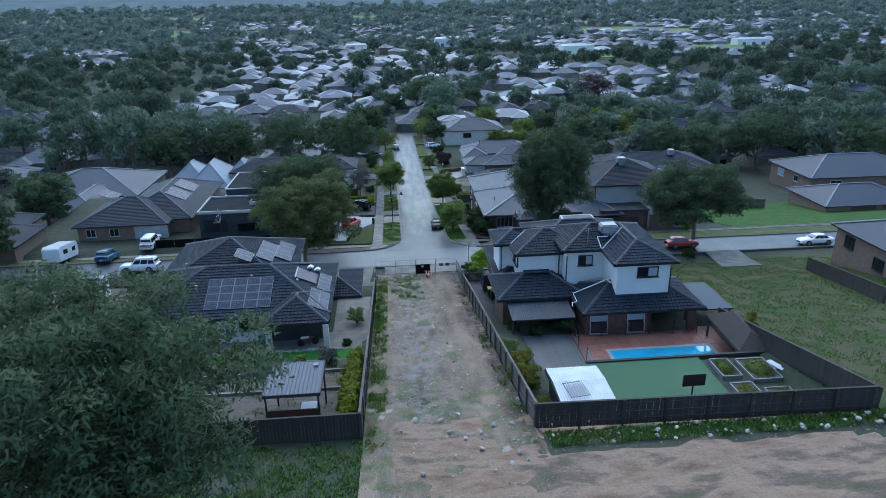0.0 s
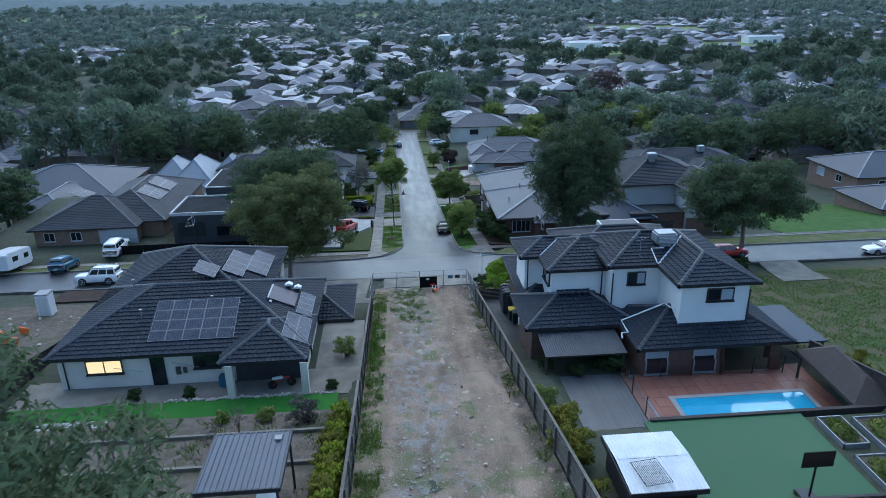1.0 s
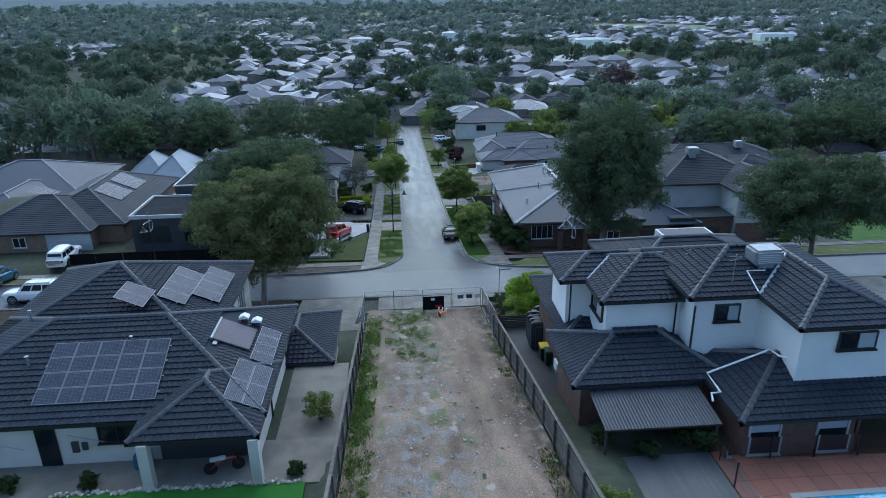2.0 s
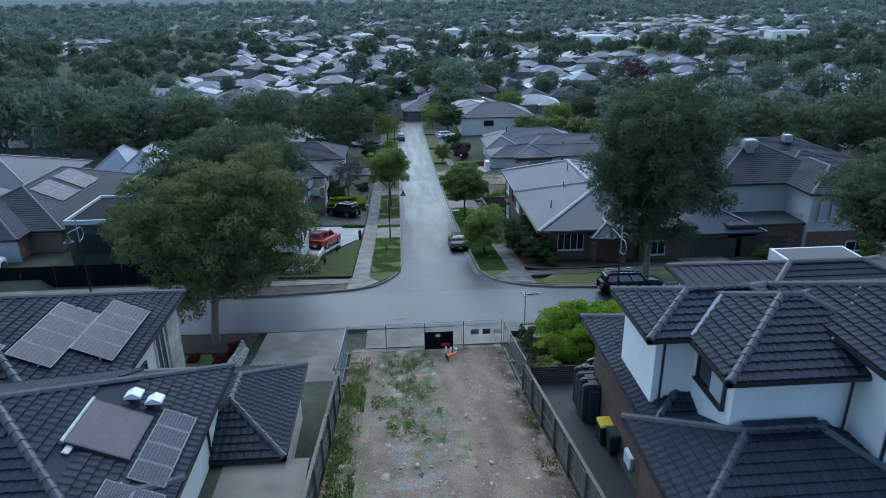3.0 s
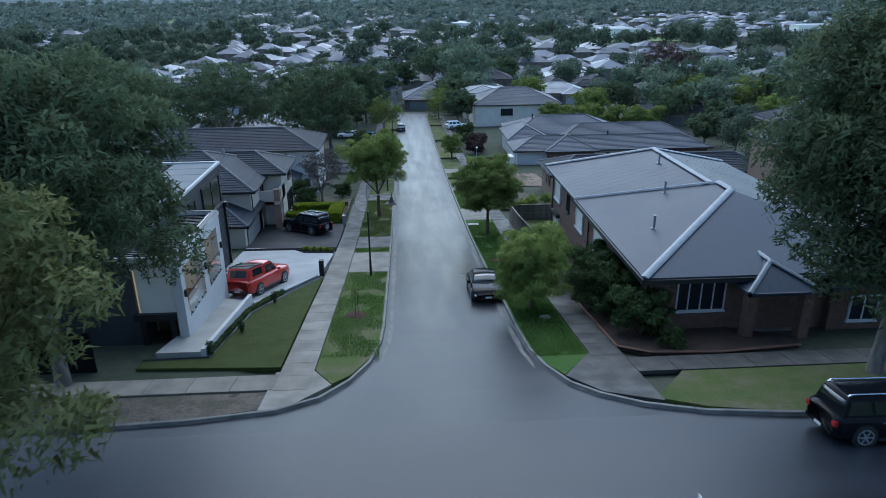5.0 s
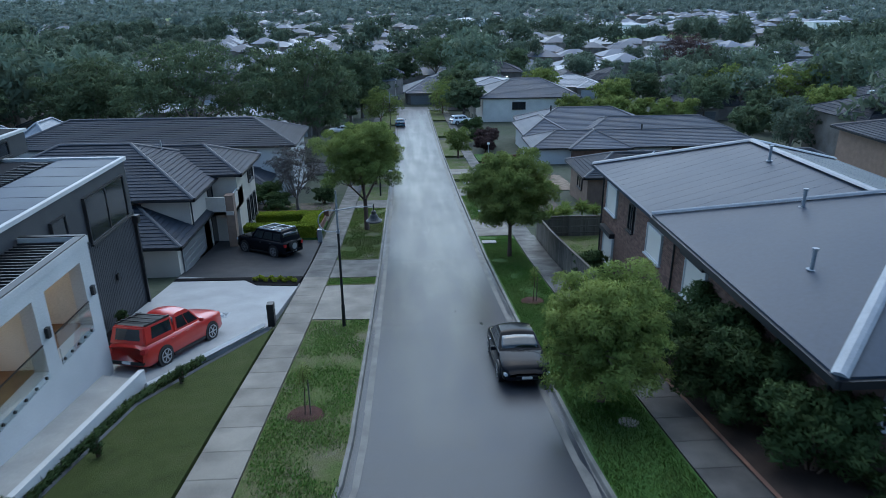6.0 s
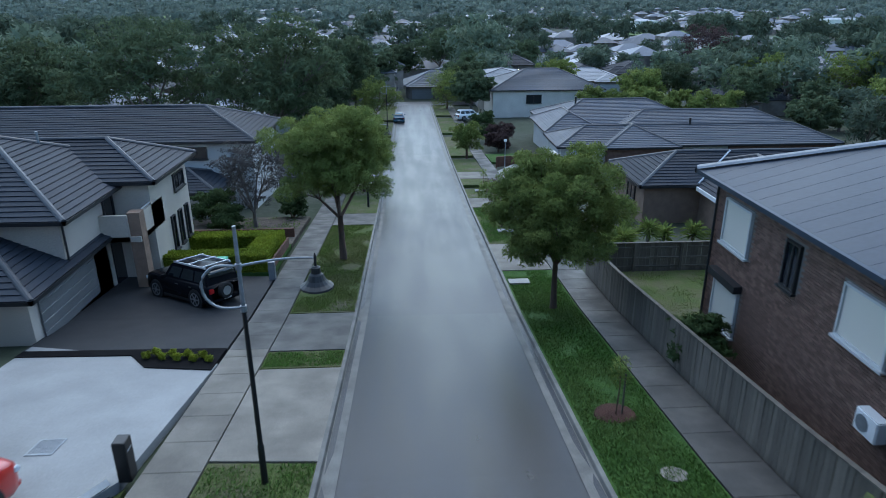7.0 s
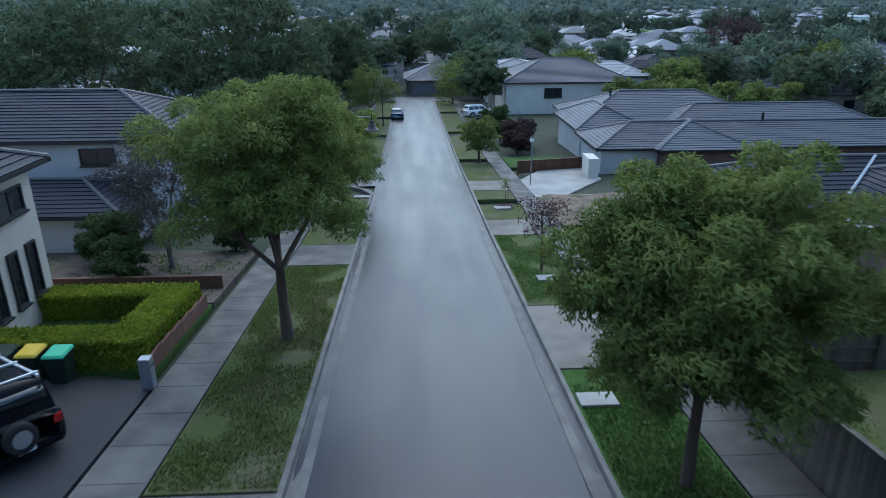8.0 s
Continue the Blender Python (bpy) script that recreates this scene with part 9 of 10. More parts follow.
    if rack:
        for x in (r0 + 0.25, (r0 + r1) / 2, r1 - 0.35):
            part("roof_bar", Geo().box(x - 0.035, x + 0.035, -ty * 1.02, ty * 1.02, H + 0.05, H + 0.09), SILVER, c, "silver roof bar")
        for sy in (-1, 1):
            part("roof_rail", Geo().box(r0 + 0.1, r1 - 0.15, sy * ty * 0.93 - 0.03, sy * ty * 0.93 + 0.03, H - 0.02, H + 0.055), SILVER, c, "silver roof rail")
    if canopy is not None:
        x0, x1, zc = canopy
        g = Geo().mesh([(x0, -hw * 0.9, belt - 0.02), (x1, -hw * 0.9, belt - 0.02), (x1, hw * 0.9, belt - 0.02), (x0, hw * 0.9, belt - 0.02),
                        (x0 + 0.14, -hw * 0.76, zc), (x1, -hw * 0.78, zc), (x1, hw * 0.78, zc), (x0 + 0.14, hw * 0.76, zc)],
                       [(0, 3, 2, 1), (4, 5, 6, 7), (0, 1, 5, 4), (1, 2, 6, 5), (2, 3, 7, 6), (3, 0, 4, 7)])
        part("canopy", bevelled(g, "canopy", mat, 0.05), mat, c, "red canopy over the tray")
        for sy in (-1, 1):
            k0, k1 = hw * 0.9 + 0.008, hw * 0.77 + 0.012
            q = [(x0 + 0.42, sy * (k0 - 0.25 * (k0 - k1)), belt + 0.16), (x1 - 0.15, sy * (k0 - 0.25 * (k0 - k1)), belt + 0.16), (x1 - 0.15, sy * (k0 - 0.85 * (k0 - k1)), zc - 0.10), (x0 + 0.52, sy * (k0 - 0.85 * (k0 - k1)), zc - 0.10)]
            slab(q if sy < 0 else q[::-1], CAR_GLASS, "side_window")
        slab([(x0 + 0.035, hw * 0.62, belt + 0.16), (x0 + 0.035, -hw * 0.62, belt + 0.16), (x0 + 0.115, -hw * 0.58, zc - 0.1), (x0 + 0.115, hw * 0.58, zc - 0.1)], CAR_GLASS, "rear_window")
        for u in (0.25, 0.5, 0.75):
            part("roof_bar", Geo().box(x0 + 0.14 + u * (x1 - x0) - 0.03, x0 + 0.14 + u * (x1 - x0) + 0.03, -hw * 0.74, hw * 0.74, zc + 0.05, zc + 0.09), BLACK, c, "black roof bar")
        for sy in (-1, 1):
            part("roof_rail", Geo().box(x0 + 0.25, x1 - 0.05, sy * hw * 0.72 - 0.03, sy * hw * 0.72 + 0.03, zc - 0.01, zc + 0.06), BLACK, c, "black roof rail")
        part("canopy_roof", Geo().box(x0 + 0.22, x1 - 0.03, -hw * 0.66, hw * 0.66, zc - 0.01, zc + 0.012), BLACK, c, "black canopy roof")
    return c


car("sport_utility_car", "glossy black seven-seat car parked along the cross street kerb", "car", CAR_BLACK, on_land(14.6, 83.2, -2), 4.98, 1.92, 1.72, 1.05, 1.25, -2.25, (-2.05, 0.55), wr=0.37, nose=0.08, rails=True)
car("sedan_car", "black sedan facing uphill, parked against the kerb", "car", CAR_BLACK, on_land(2.6, 102.3, -90), 4.75, 1.9, 1.41, 0.92, 1.05, -1.95, (-1.0, 0.2), wr=0.34, nose=0.17, deck=0.03, group="cars parked in the street")
car("utility_truck", "bright red utility with a canopy and black roof racks", "car", CAR_RED, on_land(-11.8, 104.9, 72, 0.16), 5.3, 1.86, 1.80, 1.12, 1.05, -0.75, (-0.55, 0.40), wr=0.38, nose=0.08, canopy=(-2.55, -0.80, 1.82))
car("four_wheel_drive", "black four-wheel drive with spare wheel and silver roof bars", "car", CAR_BLACK, on_land(-11.25, 122.9, 144, 0.12), 4.75, 1.88, 1.82, 1.10, 0.95, -2.22, (-2.05, 0.35), wr=0.39, nose=0.06, spare=True, rack=True, base=0.78)
car("hatchback_car", "bright red car waiting on the cross street", "car", CAR_RED, on_land(34.7, 80.3, 0), 4.3, 1.78, 1.47, 0.95, 0.95, -1.95, (-1.45, 0.15), nose=0.12)
car("sedan_car", "white sedan on the cross street", "car", CAR_WHITE, on_land(52.7, 78.5, 180), 4.7, 1.82, 1.45, 0.94, 1.0, -1.75, (-1.05, 0.25), nose=0.14, deck=0.02)
car("four_wheel_drive", "white four-wheel drive on the cross street", "car", CAR_WHITE, on_land(-37.8, 81.0, 180), 4.8, 1.9, 1.85, 1.10, 1.0, -2.25, (-2.05, 0.4), wr=0.38, nose=0.06, rack=True, base=0.78)
car("hatchback_car", "silver hatchback behind a white four-wheel drive", "car", SILVER, on_land(-31.6, 82.6, 180), 4.2, 1.76, 1.48, 0.95, 0.9, -1.9, (-1.45, 0.15), nose=0.12)
car("sport_utility_car", "blue family car on a front drive", "car", CAR_BLUE, on_land(-44.5, 87.4, 90, 0.14), 4.6, 1.86, 1.68, 1.03, 1.1, -2.05, (-1.85, 0.45), wr=0.36, nose=0.08)
car("four_wheel_drive", "white four-wheel drive standing in a driveway", "car", CAR_WHITE, on_land(-40.2, 92.6, 90, 0.05, lambda y: 9.1), 4.8, 1.9, 1.85, 1.10, 1.0, -2.25, (-2.05, 0.4), wr=0.38, nose=0.06, base=0.78)
car("hatchback_car", "blue hatchback far down the wet street", "car", CAR_BLUE, on_land(-2.7, 203, 90), 4.2, 1.78, 1.5, 0.96, 0.95, -1.95, (-1.45, 0.15), nose=0.12)
car("sport_utility_car", "white car on a far driveway", "car", CAR_WHITE, on_land(8.8, 203, 20, 0.14), 4.6, 1.86, 1.68, 1.03, 1.1, -2.05, (-1.85, 0.45), wr=0.36, nose=0.08)
car("hatchback_car", "blue hatchback on a far front drive", "car", CAR_BLUE, on_land(-9.2, 190, 160, 0.14), 4.2, 1.78, 1.5, 0.96, 0.95, -1.95, (-1.45, 0.15), nose=0.12)
car("sedan_car", "white sedan on a far front drive", "car", CAR_WHITE, on_land(-12.6, 193, 160, 0.14), 4.7, 1.82, 1.45, 0.94, 1.0, -1.75, (-1.05, 0.25), nose=0.14, deck=0.02)
for k, x in enumerate((107.0, 112.6)):
    car("delivery_van", "tall white van far off among the houses", "van", CAR_WHITE, on_land(x, 191 + k, 12, 0.1), 5.2, 1.95, 2.1, 1.15, 1.9, -2.5, (-2.4, 1.2), wr=0.36, nose=0.1, base=0.86, group="parked white vans")


def caravan(x, y, heading):
    c = thing("caravan", "white caravan with rounded corners parked beside a house", "caravan", on_land(x, y, heading, 0.1))
    prof = [(-2.7, 0.55), (2.5, 0.55), (2.85, 1.0), (2.6, 2.35), (2.3, 2.6), (-2.4, 2.6), (-2.75, 2.3)]
    g = Geo()
    n = len(prof)
    g.v += [(px, -1.15, pz) for px, pz in prof] + [(px, 1.15, pz) for px, pz in prof]
    g.f += [tuple(reversed(range(n))), tuple(range(n, 2 * n))] + [(i, (i + 1) % n, n + (i + 1) % n, n + i) for i in range(n)]
    part("body", bevelled(g, "body", CAR_WHITE, 0.06), CAR_WHITE, c)
    for sy in (-1, 1):
        part("window", Geo().box(-1.6, -0.4, sy * 1.15 - 0.01, sy * 1.15 + 0.012, 1.4, 2.0), GLASS, c)
        part("window", Geo().box(0.9, 1.9, sy * 1.15 - 0.01, sy * 1.15 + 0.012, 1.4, 2.0), GLASS, c)
        part("wheel", wheel_geo(0.33, 0.2), TYRE, c, "black rubber tyre", m=Matrix.Translation((-0.2, sy * 1.08, 0.33)))
    part("drawbar", Geo().tube([(2.5, -0.7, 0.5), (3.9, 0, 0.48)], 0.05, 6), GALV, c)
    part("drawbar", Geo().tube([(2.5, 0.7, 0.5), (3.9, 0, 0.48)], 0.05, 6), GALV, c)
    part("jockey_wheel", Geo().tube([(3.7, 0, 0), (3.7, 0, 0.6)], 0.05, 6), GALV, c)
    return c


caravan(-51, 88, 90)


def street_lamp(x, y, side=1, dark=5.2, lit=False, turn=0.0):
    """A post with a hoop on one side and an arm with a bell lamp on the other."""
    m = Matrix.Translation((x, y, gz(y) + 0.02)) @ Matrix.Rotation(math.radians(turn), 4, "Z")
    c = thing("street_lamp", "slim street lamp with a hoop and a bell lantern", "street lamp", m, "street lamps")
    part("post", Geo().tube([(0, 0, -0.3), (0, 0, 0.02), (0, 0, 1.2), (0, 0, 1.25), (0, 0, dark)], [0.085, 0.085, 0.08, 0.062, 0.052], 12), BLACK, c, "black tapered post")
    part("upper_post", Geo().tube([(0, 0, dark - 0.02), (0, 0, dark + 1.9)], [0.048, 0.04], 10), GALV, c, "pale galvanised upper post")
    part("collar", Geo().tube([(0, 0, dark - 0.06), (0, 0, dark + 0.08)], 0.075, 10), GALV, c)
    part("collar", Geo().tube([(0, 0, dark + 0.92), (0, 0, dark + 1.06)], 0.07, 10), GALV, c)
    hoop = [(0, 0, dark + 0.02)] + [(-side * (0.36 + 0.48 * math.sin(math.pi * k / 12)), 0, dark + 0.52 - 0.50 * math.cos(math.pi * k / 12)) for k in range(13)] + [(0, 0, dark + 1.0)]
    part("hoop", Geo().tube(hoop, 0.03, 8), GALV, c, "pale half-round steel hoop", smooth=True)
    arm = [(side * 1.62 * k / 8, 0, dark + 1.0 + 0.16 * math.sin(math.pi * 0.62 * k / 8)) for k in range(9)]
    part("arm", Geo().tube(arm, [0.032 - 0.0012 * k for k in range(9)], 8), GALV, c, "slender curved arm", smooth=True)
    tx, tz = arm[-1][0], arm[-1][2]
    part("stem", Geo().tube([(tx, 0, tz + 0.12), (tx, 0, tz + 0.04), (tx, 0, tz - 0.22)], [0.012, 0.03, 0.03], 8), BLACK, c)
    part("lantern", Geo().tube([(tx, 0, tz - 0.18), (tx, 0, tz - 0.22), (tx, 0, tz - 0.34), (tx, 0, tz - 0.38), (tx, 0, tz - 0.50), (tx, 0, tz - 0.58), (tx, 0, tz - 0.64), (tx, 0, tz - 0.68)],
                               [0.05, 0.10, 0.11, 0.15, 0.20, 0.27, 0.36, 0.37], 16), BLACK, c, "dark bell-shaped lantern")
    part("lens", Geo().tube([(tx, 0, tz - 0.682), (tx, 0, tz - 0.72), (tx, 0, tz - 0.75)], [0.30, 0.24, 0.10], 14), LAMP_GLOW if lit else HEAD, c, "lit warm lens" if lit else "pale diffuser")
    return c


street_lamp(-4.72, 107.4, dark=4.8)
street_lamp(-4.28, 142.8)
street_lamp(-4.30, 194.0)
street_lamp(11.3, 77.0, side=-1, turn=-84)
street_lamp(-28.3, 86.2, side=1, turn=-90)
for sx, sy in ((85, 231), (-62, 236), (22, 247)):
    street_lamp(sx, sy, lit=True)


def post_light(x, y):
    c = thing("post_light", "small white post light beside a footpath", "post light", Matrix.Translation((x, y, gz(y) + 0.05)))
    part("post", Geo().tube([(0, 0, -0.15), (0, 0, 3.3)], [0.05, 0.035], 8), GALV, c)
    part("head", bevelled(Geo().box(-0.15, 0.15, -0.10, 0.10, 3.3, 3.5), "head", WHITE, 0.03), WHITE, c, "white light head")


post_light(7.98, 155.8)


def street_sign(x, y):
    z = gz(y)
    c = thing("street_sign", "street name sign with two white blades on a steel post", "street sign", Matrix.Translation((x, y, z)))
    part("post", Geo().tube([(0, 0, -0.2), (0, 0, 3.05)], 0.035, 10), GALV, c, "galvanised post")
    for turn, zz in ((4, 2.80), (94, 2.58)):
        r = Matrix.Rotation(math.radians(turn), 4, "Z")
        b = part("blade", bevelled(Geo().box(0.03, 1.02, -0.012, 0.012, zz - 0.09, zz + 0.09), "blade", SIGN_GREEN, 0.006), SIGN_GREEN, c, "white sign blade with dark bars", m=r)
        for sgn in (-1, 1):
            part("lettering_bar", Geo().box(0.10, 0.62, sgn * 0.0135 - 0.001, sgn * 0.0135 + 0.001, zz - 0.035, zz + 0.045), SIGN_INK, b)
            part("lettering_bar", Geo().box(0.68, 0.92, sgn * 0.0135 - 0.001, sgn * 0.0135 + 0.001, zz - 0.035, zz + 0.045), SIGN_INK, b)
    part("bracket", Geo().tube([(0, 0, 2.46), (0, 0, 2.92)], 0.045, 8), GALV, c)


street_sign(4.67, 75.8)


def pit_box(x, y):
    z = gz(y)
    c = thing("service_box", "low grey-green service box on the grass verge", "service box", Matrix.Translation((x, y, z)))
    part("body", bevelled(Geo().box(-0.28, 0.28, -0.2, 0.2, -0.1, 0.55), "body", BIN_GREEN, 0.03), BIN_GREEN, c)
    part("lid", bevelled(Geo().box(-0.31, 0.31, -0.23, 0.23, 0.55, 0.62), "lid", BIN_GREEN, 0.02), BIN_GREEN, c)


pit_box(3.9, 75.0)


# ---- blades of grass on the near verges ----
def grass(x0, x1, y0, y1, n, seed, dz=0.13, mat=BLADES, bare=0.28, size=1.0):
    r = np.random.default_rng(seed)
    p = r.random((n, 2)) * (x1 - x0, y1 - y0) + (x0, y0)
    keep = [noise.noise((x * 0.7, y * 0.5, seed)) + 0.45 * q < bare + 0.15 for (x, y), q in zip(p, r.random(n))]
    p = p[np.array(keep)]
    k = len(p)
    a, h = r.random(k) * 6.283, size * (0.03 + 0.06 * r.random(k))
    z = np.interp(p[:, 1], LAND_Y, LAND_Z) + dz
    c, s = np.cos(a) * 0.022 * size, np.sin(a) * 0.022 * size
    lean = r.normal(size=(k, 2)) * 0.03
    v = np.stack([np.stack([p[:, 0] - c, p[:, 1] - s, z - 0.01], 1), np.stack([p[:, 0] + c, p[:, 1] + s, z - 0.01], 1), np.stack([p[:, 0] + lean[:, 0], p[:, 1] + lean[:, 1], z + h], 1)], 1).reshape(-1, 3)
    nn = r.normal(size=(k, 3)) * 0.25 + (0, 0, 1)
    nn /= np.linalg.norm(nn, axis=1, keepdims=True)
    g = Geo()
    g.v, g.n, g.f = v.tolist(), np.repeat(nn, 3, axis=0).tolist(), np.arange(3 * k).reshape(-1, 3).tolist()
    lone("grass", g, mat, "short uneven blades of verge grass", "grass", kind="stuff")


grass(-6.33, -3.62, 92.0, 108.2, 26000, 1, bare=0.22)
grass(-6.33, -3.62, 114.5, 115.8, 3000, 2)
grass(-6.33, -3.62, 120.4, 136.8, 34000, 3, mat=DRY_BLADES, bare=0.26)
grass(3.66, 6.12, 91.2, 125.5, 70000, 4, bare=0.4)
grass(3.66, 6.12, 131.2, 141.7, 14000, 5)
grass(-26.0, -5.2, 14.0, 28.8, 30000, 7, 0.0, bare=0.25, size=2.6)
grass(8.2, 17.4, 117.2, 125.0, 9000, 6, 0.1, mat=DRY_BLADES, bare=0.2)
grass(3.2, 30.0, 26.6, 28.2, 12000, 8, 0.1, bare=0.3, size=2.6)
grass(-5.3, -1.7, 60.5, 73.0, 16000, 9, 0.14, WEED, -0.06, 0.8)
grass(-6.8, -5.6, 31.0, 72.5, 16000, 14, 0.14, WEED, 0.08, 1.9)
grass(1.9, 2.75, 31.0, 70.0, 5000, 10, 0.14, WEED, -0.05, 1.6)
grass(23.5, 60.0, 30.0, 73.0, 60000, 11, 0.05, bare=0.2, size=2.2)
grass(-28.0, -7.4, 29.8, 42.8, 16000, 12, 0.08, WEED, -0.12, 2.0)
grass(-19.0, -8.6, 132.5, 139.8, 6000, 13, 0.12, WEED, -0.1, 1.6)


# ---- the suburb beyond: rows of houses among trees ----
FIELD_BOXES = ((120, 340, 520, 640), (-380, -100, 980, 1180), (-920, -520, 900, 1060), (225, 475, 790, 1000), (650, 1020, 740, 870), (-140, 520, 1620, 1830), (-1050, -300, 1720, 1980))
KEEP_CLEAR = [(-46, 60, 20, 92), (-34, 30, 90, 136), (-42, 46, 134, 190), (-84, -34, 86, 156), (-6, 8, 84, 236), (-8, 36, 200, 224), (40, 100, 88, 114), (-84, 0, 152, 168), (40, 96, 84, 126), (136, 172, 550, 576), (40, 84, 676, 704), (34, 104, 114, 140), (-46, -14, 628, 652), (312, 348, 598, 622)]


def is_clear(x, y, m=8):
    return not any(a - m < x < b + m and c - m < y < d + m for a, b, c, d in KEEP_CLEAR)


specs = [
    (15, 11, 2.8, 23, ROOF_DARK, "single-storey brick house with a dark hip roof"), (13, 11, 2.8, 24, ROOF_GREY, "single-storey house with a grey hip roof"),
    (16, 10, 2.8, 22, ROOF_BROWN, "single-storey house with a brown hip roof"), (12, 11, 5.6, 23, ROOF_DARK, "two-storey house with a dark hip roof"),
    (13, 10, 5.6, 23, ROOF_GREY, "two-storey house with a grey hip roof"), (15, 12, 2.8, 20, ROOF_PALE, "single-storey house with a pale steel roof"),
    (14, 12, 2.8, 23, ROOF_GREY, "single-storey house with a grey hip roof"),
]
templates = [far_house_template(k, *s[:5], s[5], k, "houses of the suburb") for k, s in enumerate(specs)]
rs = random.Random(9)
sites = []


def woodiness(x, y):
    """Where woods stand close (1) and where roofs show between the trees (0)."""
    w = 0.40 * math.sin(x * 0.013 + 1.3) * math.sin(y * 0.011 + 0.4) + 0.30 * math.sin(x * 0.027 + y * 0.019 + 0.8)
    if x < -0.22 * y and 300 < y < 1100:
        w += 0.65
    if x > 0.1 * y and 420 < y < 620:
        w += 0.45
    if y > 700:
        w += 0.25
    return w


row = 0
y = 112.0
while y < 1500:
    for x in np.arange(-0.75 * y - 60, 0.75 * y + 60, 15.5 + y * 0.004):
        sx, sy = x + rs.uniform(-2, 2) + 12 * math.sin(y * 0.01), y + rs.uniform(-2.5, 2.5) + 10 * math.sin(x * 0.012)
        if is_clear(sx, sy) and rs.random() > 0.10 and woodiness(sx, sy) < 0.42:
            sites.append((sx, sy, 180 * (row % 2) + rs.choice((0, 0, 0, 90)) + rs.uniform(-6, 6)))
    row += 1
    y += 18.0 if row % 2 else 28.0
    if y > 700:
        y += 25
sites.sort(key=lambda s: s[1])
fars = []
for k, (sx, sy, turn) in enumerate(sites):
    i = rs.choice((0, 0, 0, 1, 2, 2, 3, 4, 6, 6))
    if rs.random() < 0.13:
        i = 5
    if k < 135:
        copy_thing(templates[i], pose(sx, sy, gz(sy) + 0.05, 0, 0, turn))
    else:
        fars.append((sx, sy, turn, i))
for name, ids in (("dark", (0, 3)), ("grey", (1, 4, 6)), ("brown", (2,)), ("pale", (5,))):
    gw, gr = Geo(), Geo()
    for sx, sy, turn, i in fars:
        if i in ids:
            w, d, h, pitch = specs[i][:4]
            m = pose(sx, sy, gz(sy), 0, 0, turn)
            b = Geo().box(-w / 2, w / 2, -d / 2, d / 2, 0, h)
            gw.mesh([m @ Vector(v) for v in b.v], b.f)
            r = Geo()
            for p in hip_planes(-w / 2 - 0.5, w / 2 + 0.5, -d / 2 - 0.5, d / 2 + 0.5, h, pitch)[0]:
                r.poly(p)
            x0 = rs.choice((-w / 2 - 0.5, -0.5, w * 0.1))
            for p in hip_planes(x0, x0 + w * 0.46, -d / 2 - rs.uniform(2.5, 4.5), d * 0.2, h - 0.15, pitch)[0]:
                r.poly(p)
            gr.mesh([m @ Vector(v) for v in r.v], r.f)
            b = Geo().box(x0 + 0.5, x0 + w * 0.46 - 0.5, -d / 2 - 2.2, 0, 0, h - 0.1)
            gw.mesh([m @ Vector(v) for v in b.v], b.f)
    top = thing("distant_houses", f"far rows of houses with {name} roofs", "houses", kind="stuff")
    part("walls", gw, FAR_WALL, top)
    # Far dark, grey and brown roofs share one colour paled for haze.
    part("roofs", gr, ROOF_FAR_HAZED if name != "pale" else ROOF_PALE, top)

crowns = []
for k in range(6):
    crowns.append((leaf_cloud(lobes_for(4.4 + k * 0.3, 4.2 + 0.3 * k, 3.6 + 0.25 * k, 13, 90 + k, 5.4), 1500, 0.62, 90 + k, 0.2, 0.6).data("crown", LEAF_FAR_HAZED),
                   Geo().tube([(0, 0, -1), (0.1, 0, 2.5), (0.2, 0.1, 5.5)], [0.3, 0.24, 0.1], 6).tube([(0.1, 0, 2.4), (1.5, 0.6, 5)], [0.14, 0.05], 5).tube([(0.1, 0, 2.2), (-1.4, -0.5, 5)], [0.14, 0.05], 5).data("trunk", BARK)))
spots = []
y = 105.0
while y < 3000:
    dens = 11.5 + y * 0.013
    for x in np.arange(-0.75 * y - 40, 0.75 * y + 40, dens):
        sx, sy = x + rs.uniform(-0.5, 0.5) * dens, y + rs.uniform(-0.5, 0.5) * dens
        if is_clear(sx, sy, 2) and rs.random() < 0.54 + 0.6 * woodiness(sx, sy) and not any(a < sx < b and c < sy < d for a, b, c, d in FIELD_BOXES):
            spots.append((sx, sy))
    y += dens
spots.sort(key=lambda s: s[1])
mid_v, mid_n, low_v, low_n = [], [], [], []
middle = [leaf_cloud(lobes_for(5.0, 5.0, 3.9, 12, 300 + k, 5.4), 430, 1.05, 300 + k, 0.1, 0.6) for k in range(5)]
coarse = [leaf_cloud(lobes_for(5.2, 5.2, 3.9, 8, 320 + k, 5.2), 84, 2.4, 320 + k, 0.1, 0.6) for k in range(4)]
middle, coarse = [[(np.array(q.v), np.array(q.n)) for q in kit] for kit in (middle, coarse)]
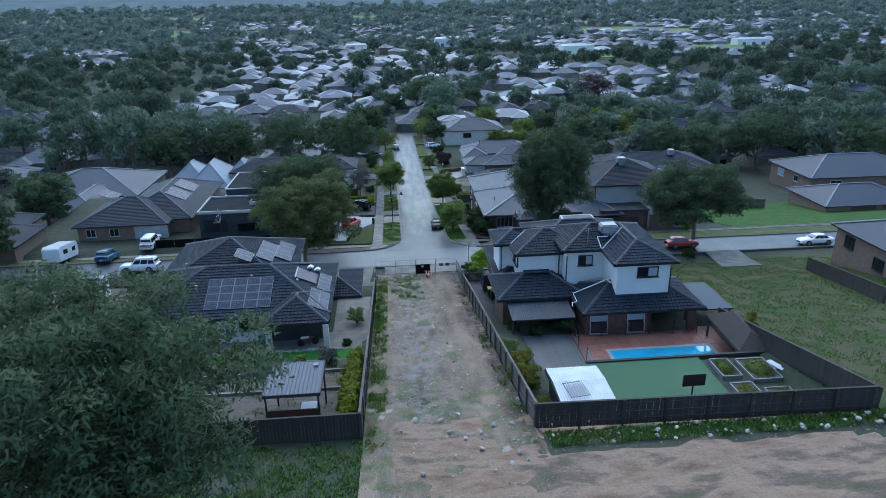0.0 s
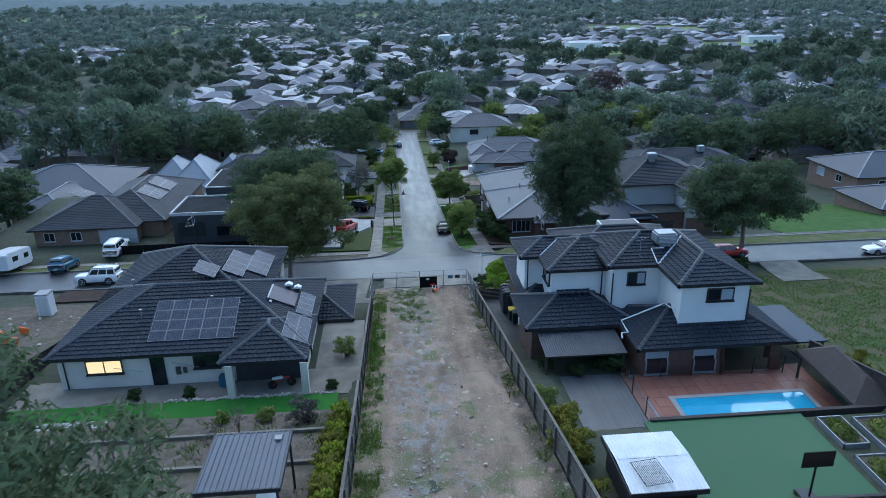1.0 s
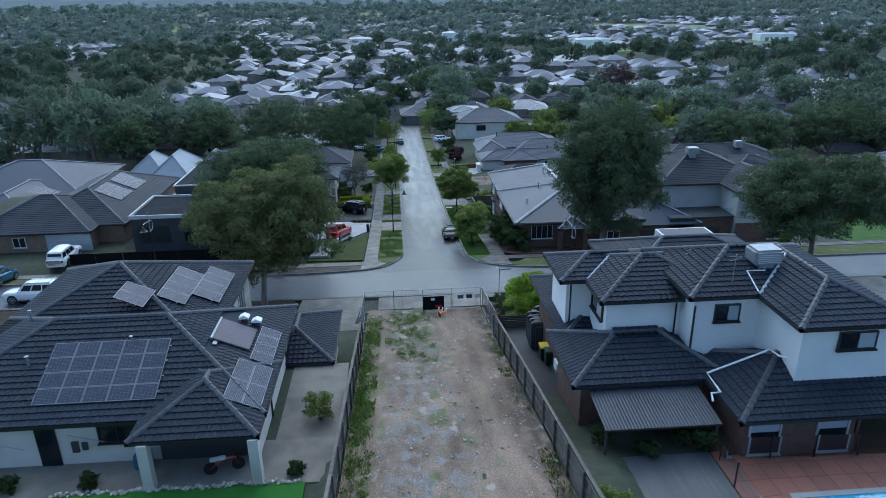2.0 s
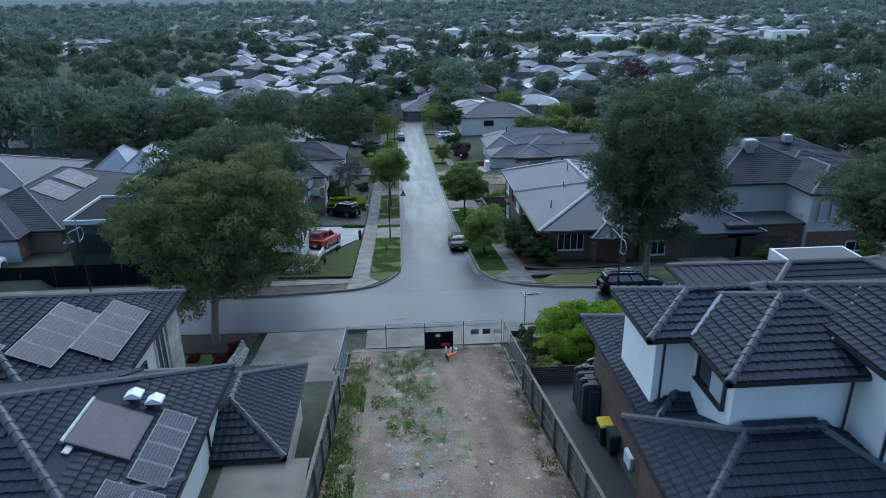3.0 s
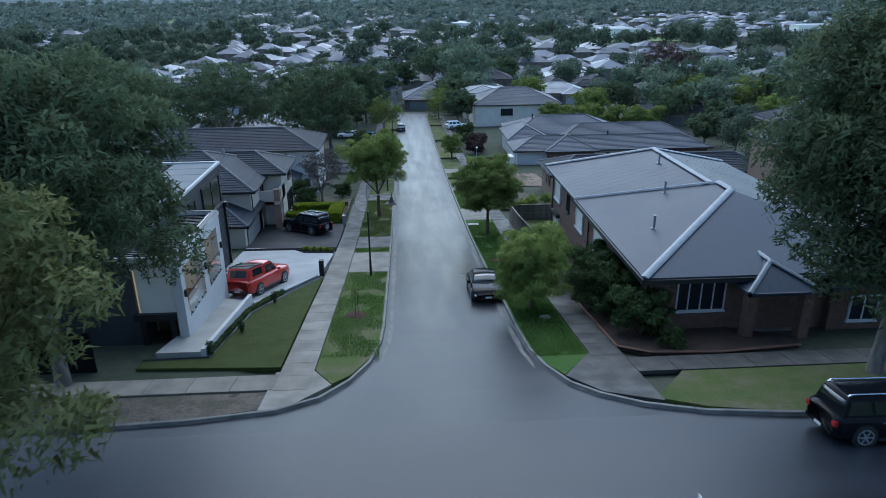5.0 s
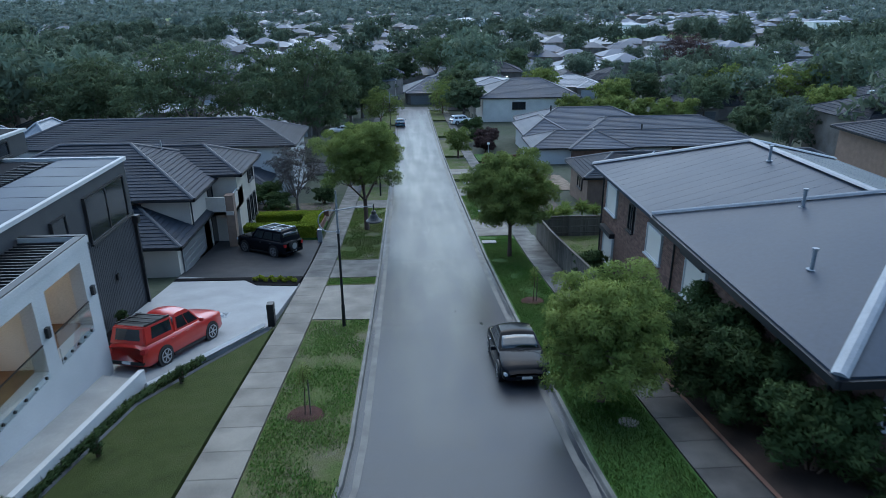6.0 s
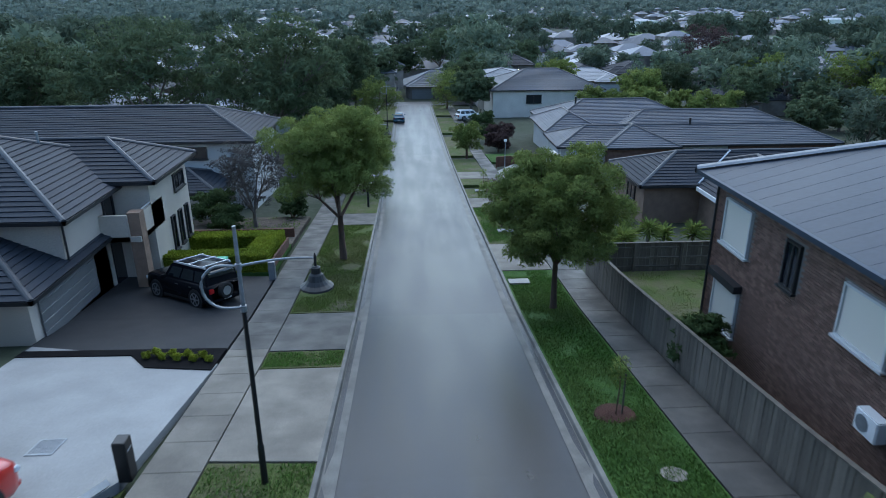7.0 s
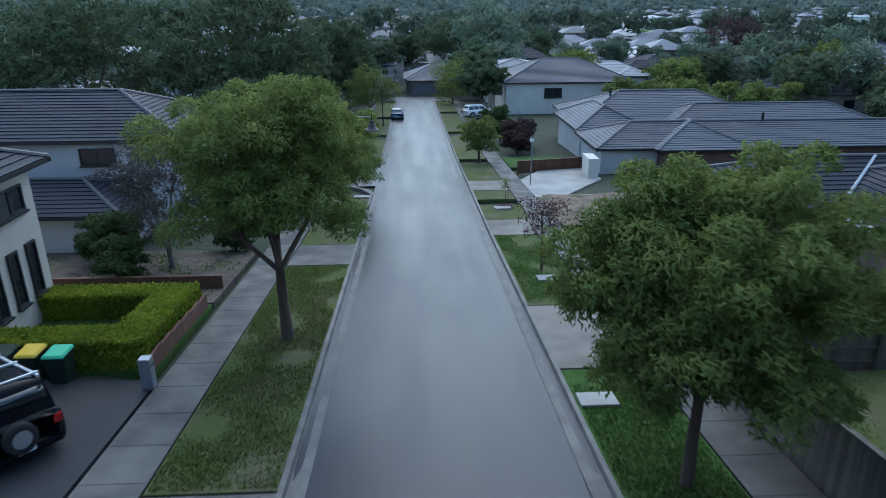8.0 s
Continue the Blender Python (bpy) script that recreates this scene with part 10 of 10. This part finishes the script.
for k, (sx, sy) in enumerate(spots):
    s = rs.uniform(0.55, 1.05) if rs.random() < 0.66 else rs.uniform(1.05, 1.75)
    high = rs.uniform(0.8, 1.15)
    if k < 235:
        t = thing("tree", "dark green suburban tree", "tree", pose(sx, sy, gz(sy), 0, 0, rs.uniform(0, 360)) @ Matrix.Diagonal((s, s, s * high, 1)), "trees of the suburb")
        c, tr = crowns[k % 6]
        part("trunk", tr, BARK, t)
        part("crown", c, LEAF_FAR_HAZED, t)
        continue
    near = sy < 620
    v, n = (middle if near else coarse)[k % 4]
    s *= 1 if near else 1 + (sy - 620) * 0.0005
    (mid_v if near else low_v).append(v * (s, s, s * high) + np.array((sx, sy, gz(sy))))
    (mid_n if near else low_n).append(n)
# Both sets of crowns wear leaf colours paled to stand for haze.
for label, vv, nn in (("tree crowns between the houses in haze-tinted green", mid_v, mid_n), ("far woods on the plain in haze-paled grey-green", low_v, low_n)):
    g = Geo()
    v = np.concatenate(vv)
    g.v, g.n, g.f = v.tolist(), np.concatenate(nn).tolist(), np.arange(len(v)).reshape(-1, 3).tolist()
    lone("distant_woods", g, LEAF_FAR_HAZED if vv is mid_v else LEAF_PLAIN_HAZED, label, "trees", kind="stuff")
for t in templates:
    for o in (*t.children_recursive, t):
        bpy.data.objects.remove(o)


# ---- low wooded backdrop hills on the horizon, haze put into their colour ----
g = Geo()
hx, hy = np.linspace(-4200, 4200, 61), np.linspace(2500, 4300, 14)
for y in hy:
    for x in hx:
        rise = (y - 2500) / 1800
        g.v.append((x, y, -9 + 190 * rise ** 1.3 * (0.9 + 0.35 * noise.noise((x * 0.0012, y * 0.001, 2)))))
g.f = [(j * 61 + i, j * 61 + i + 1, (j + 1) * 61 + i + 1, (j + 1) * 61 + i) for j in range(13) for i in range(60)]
lone("hills", g, HAZED_HILLS, "low wooded backdrop hills with blue haze in their colour", "hills", kind="structure", smooth=True)


# ---- large pale buildings far off on the plain ----
def far_hall(x, y, w, d, h):
    z = gz(y)
    top = thing("hall", "large far white hall with a low pale roof", "hall", pose(x, y, z), "far halls")
    part("wall", Geo().box(-w / 2, w / 2, -d / 2, d / 2, -0.5, h), RENDER_WHITE, top)
    g = Geo()
    for p in hip_planes(-w / 2 - 0.4, w / 2 + 0.4, -d / 2 - 0.4, d / 2 + 0.4, h, 9)[0]:
        g.poly(p)
    part("roof", g, ROOF_PALE, top)
    for k in range(3):
        part("door", Geo().box(-w * 0.3 + k * w * 0.3 - 1.6, -w * 0.3 + k * w * 0.3 + 1.6, -d / 2 - 0.06, -d / 2 + 0.02, 0, 3.4), GARAGE, top)


far_hall(154, 563, 26, 16, 7.5), far_hall(62, 690, 34, 18, 8.0), far_hall(-30, 640, 22, 14, 7.0), far_hall(330, 610, 30, 14, 6.0)
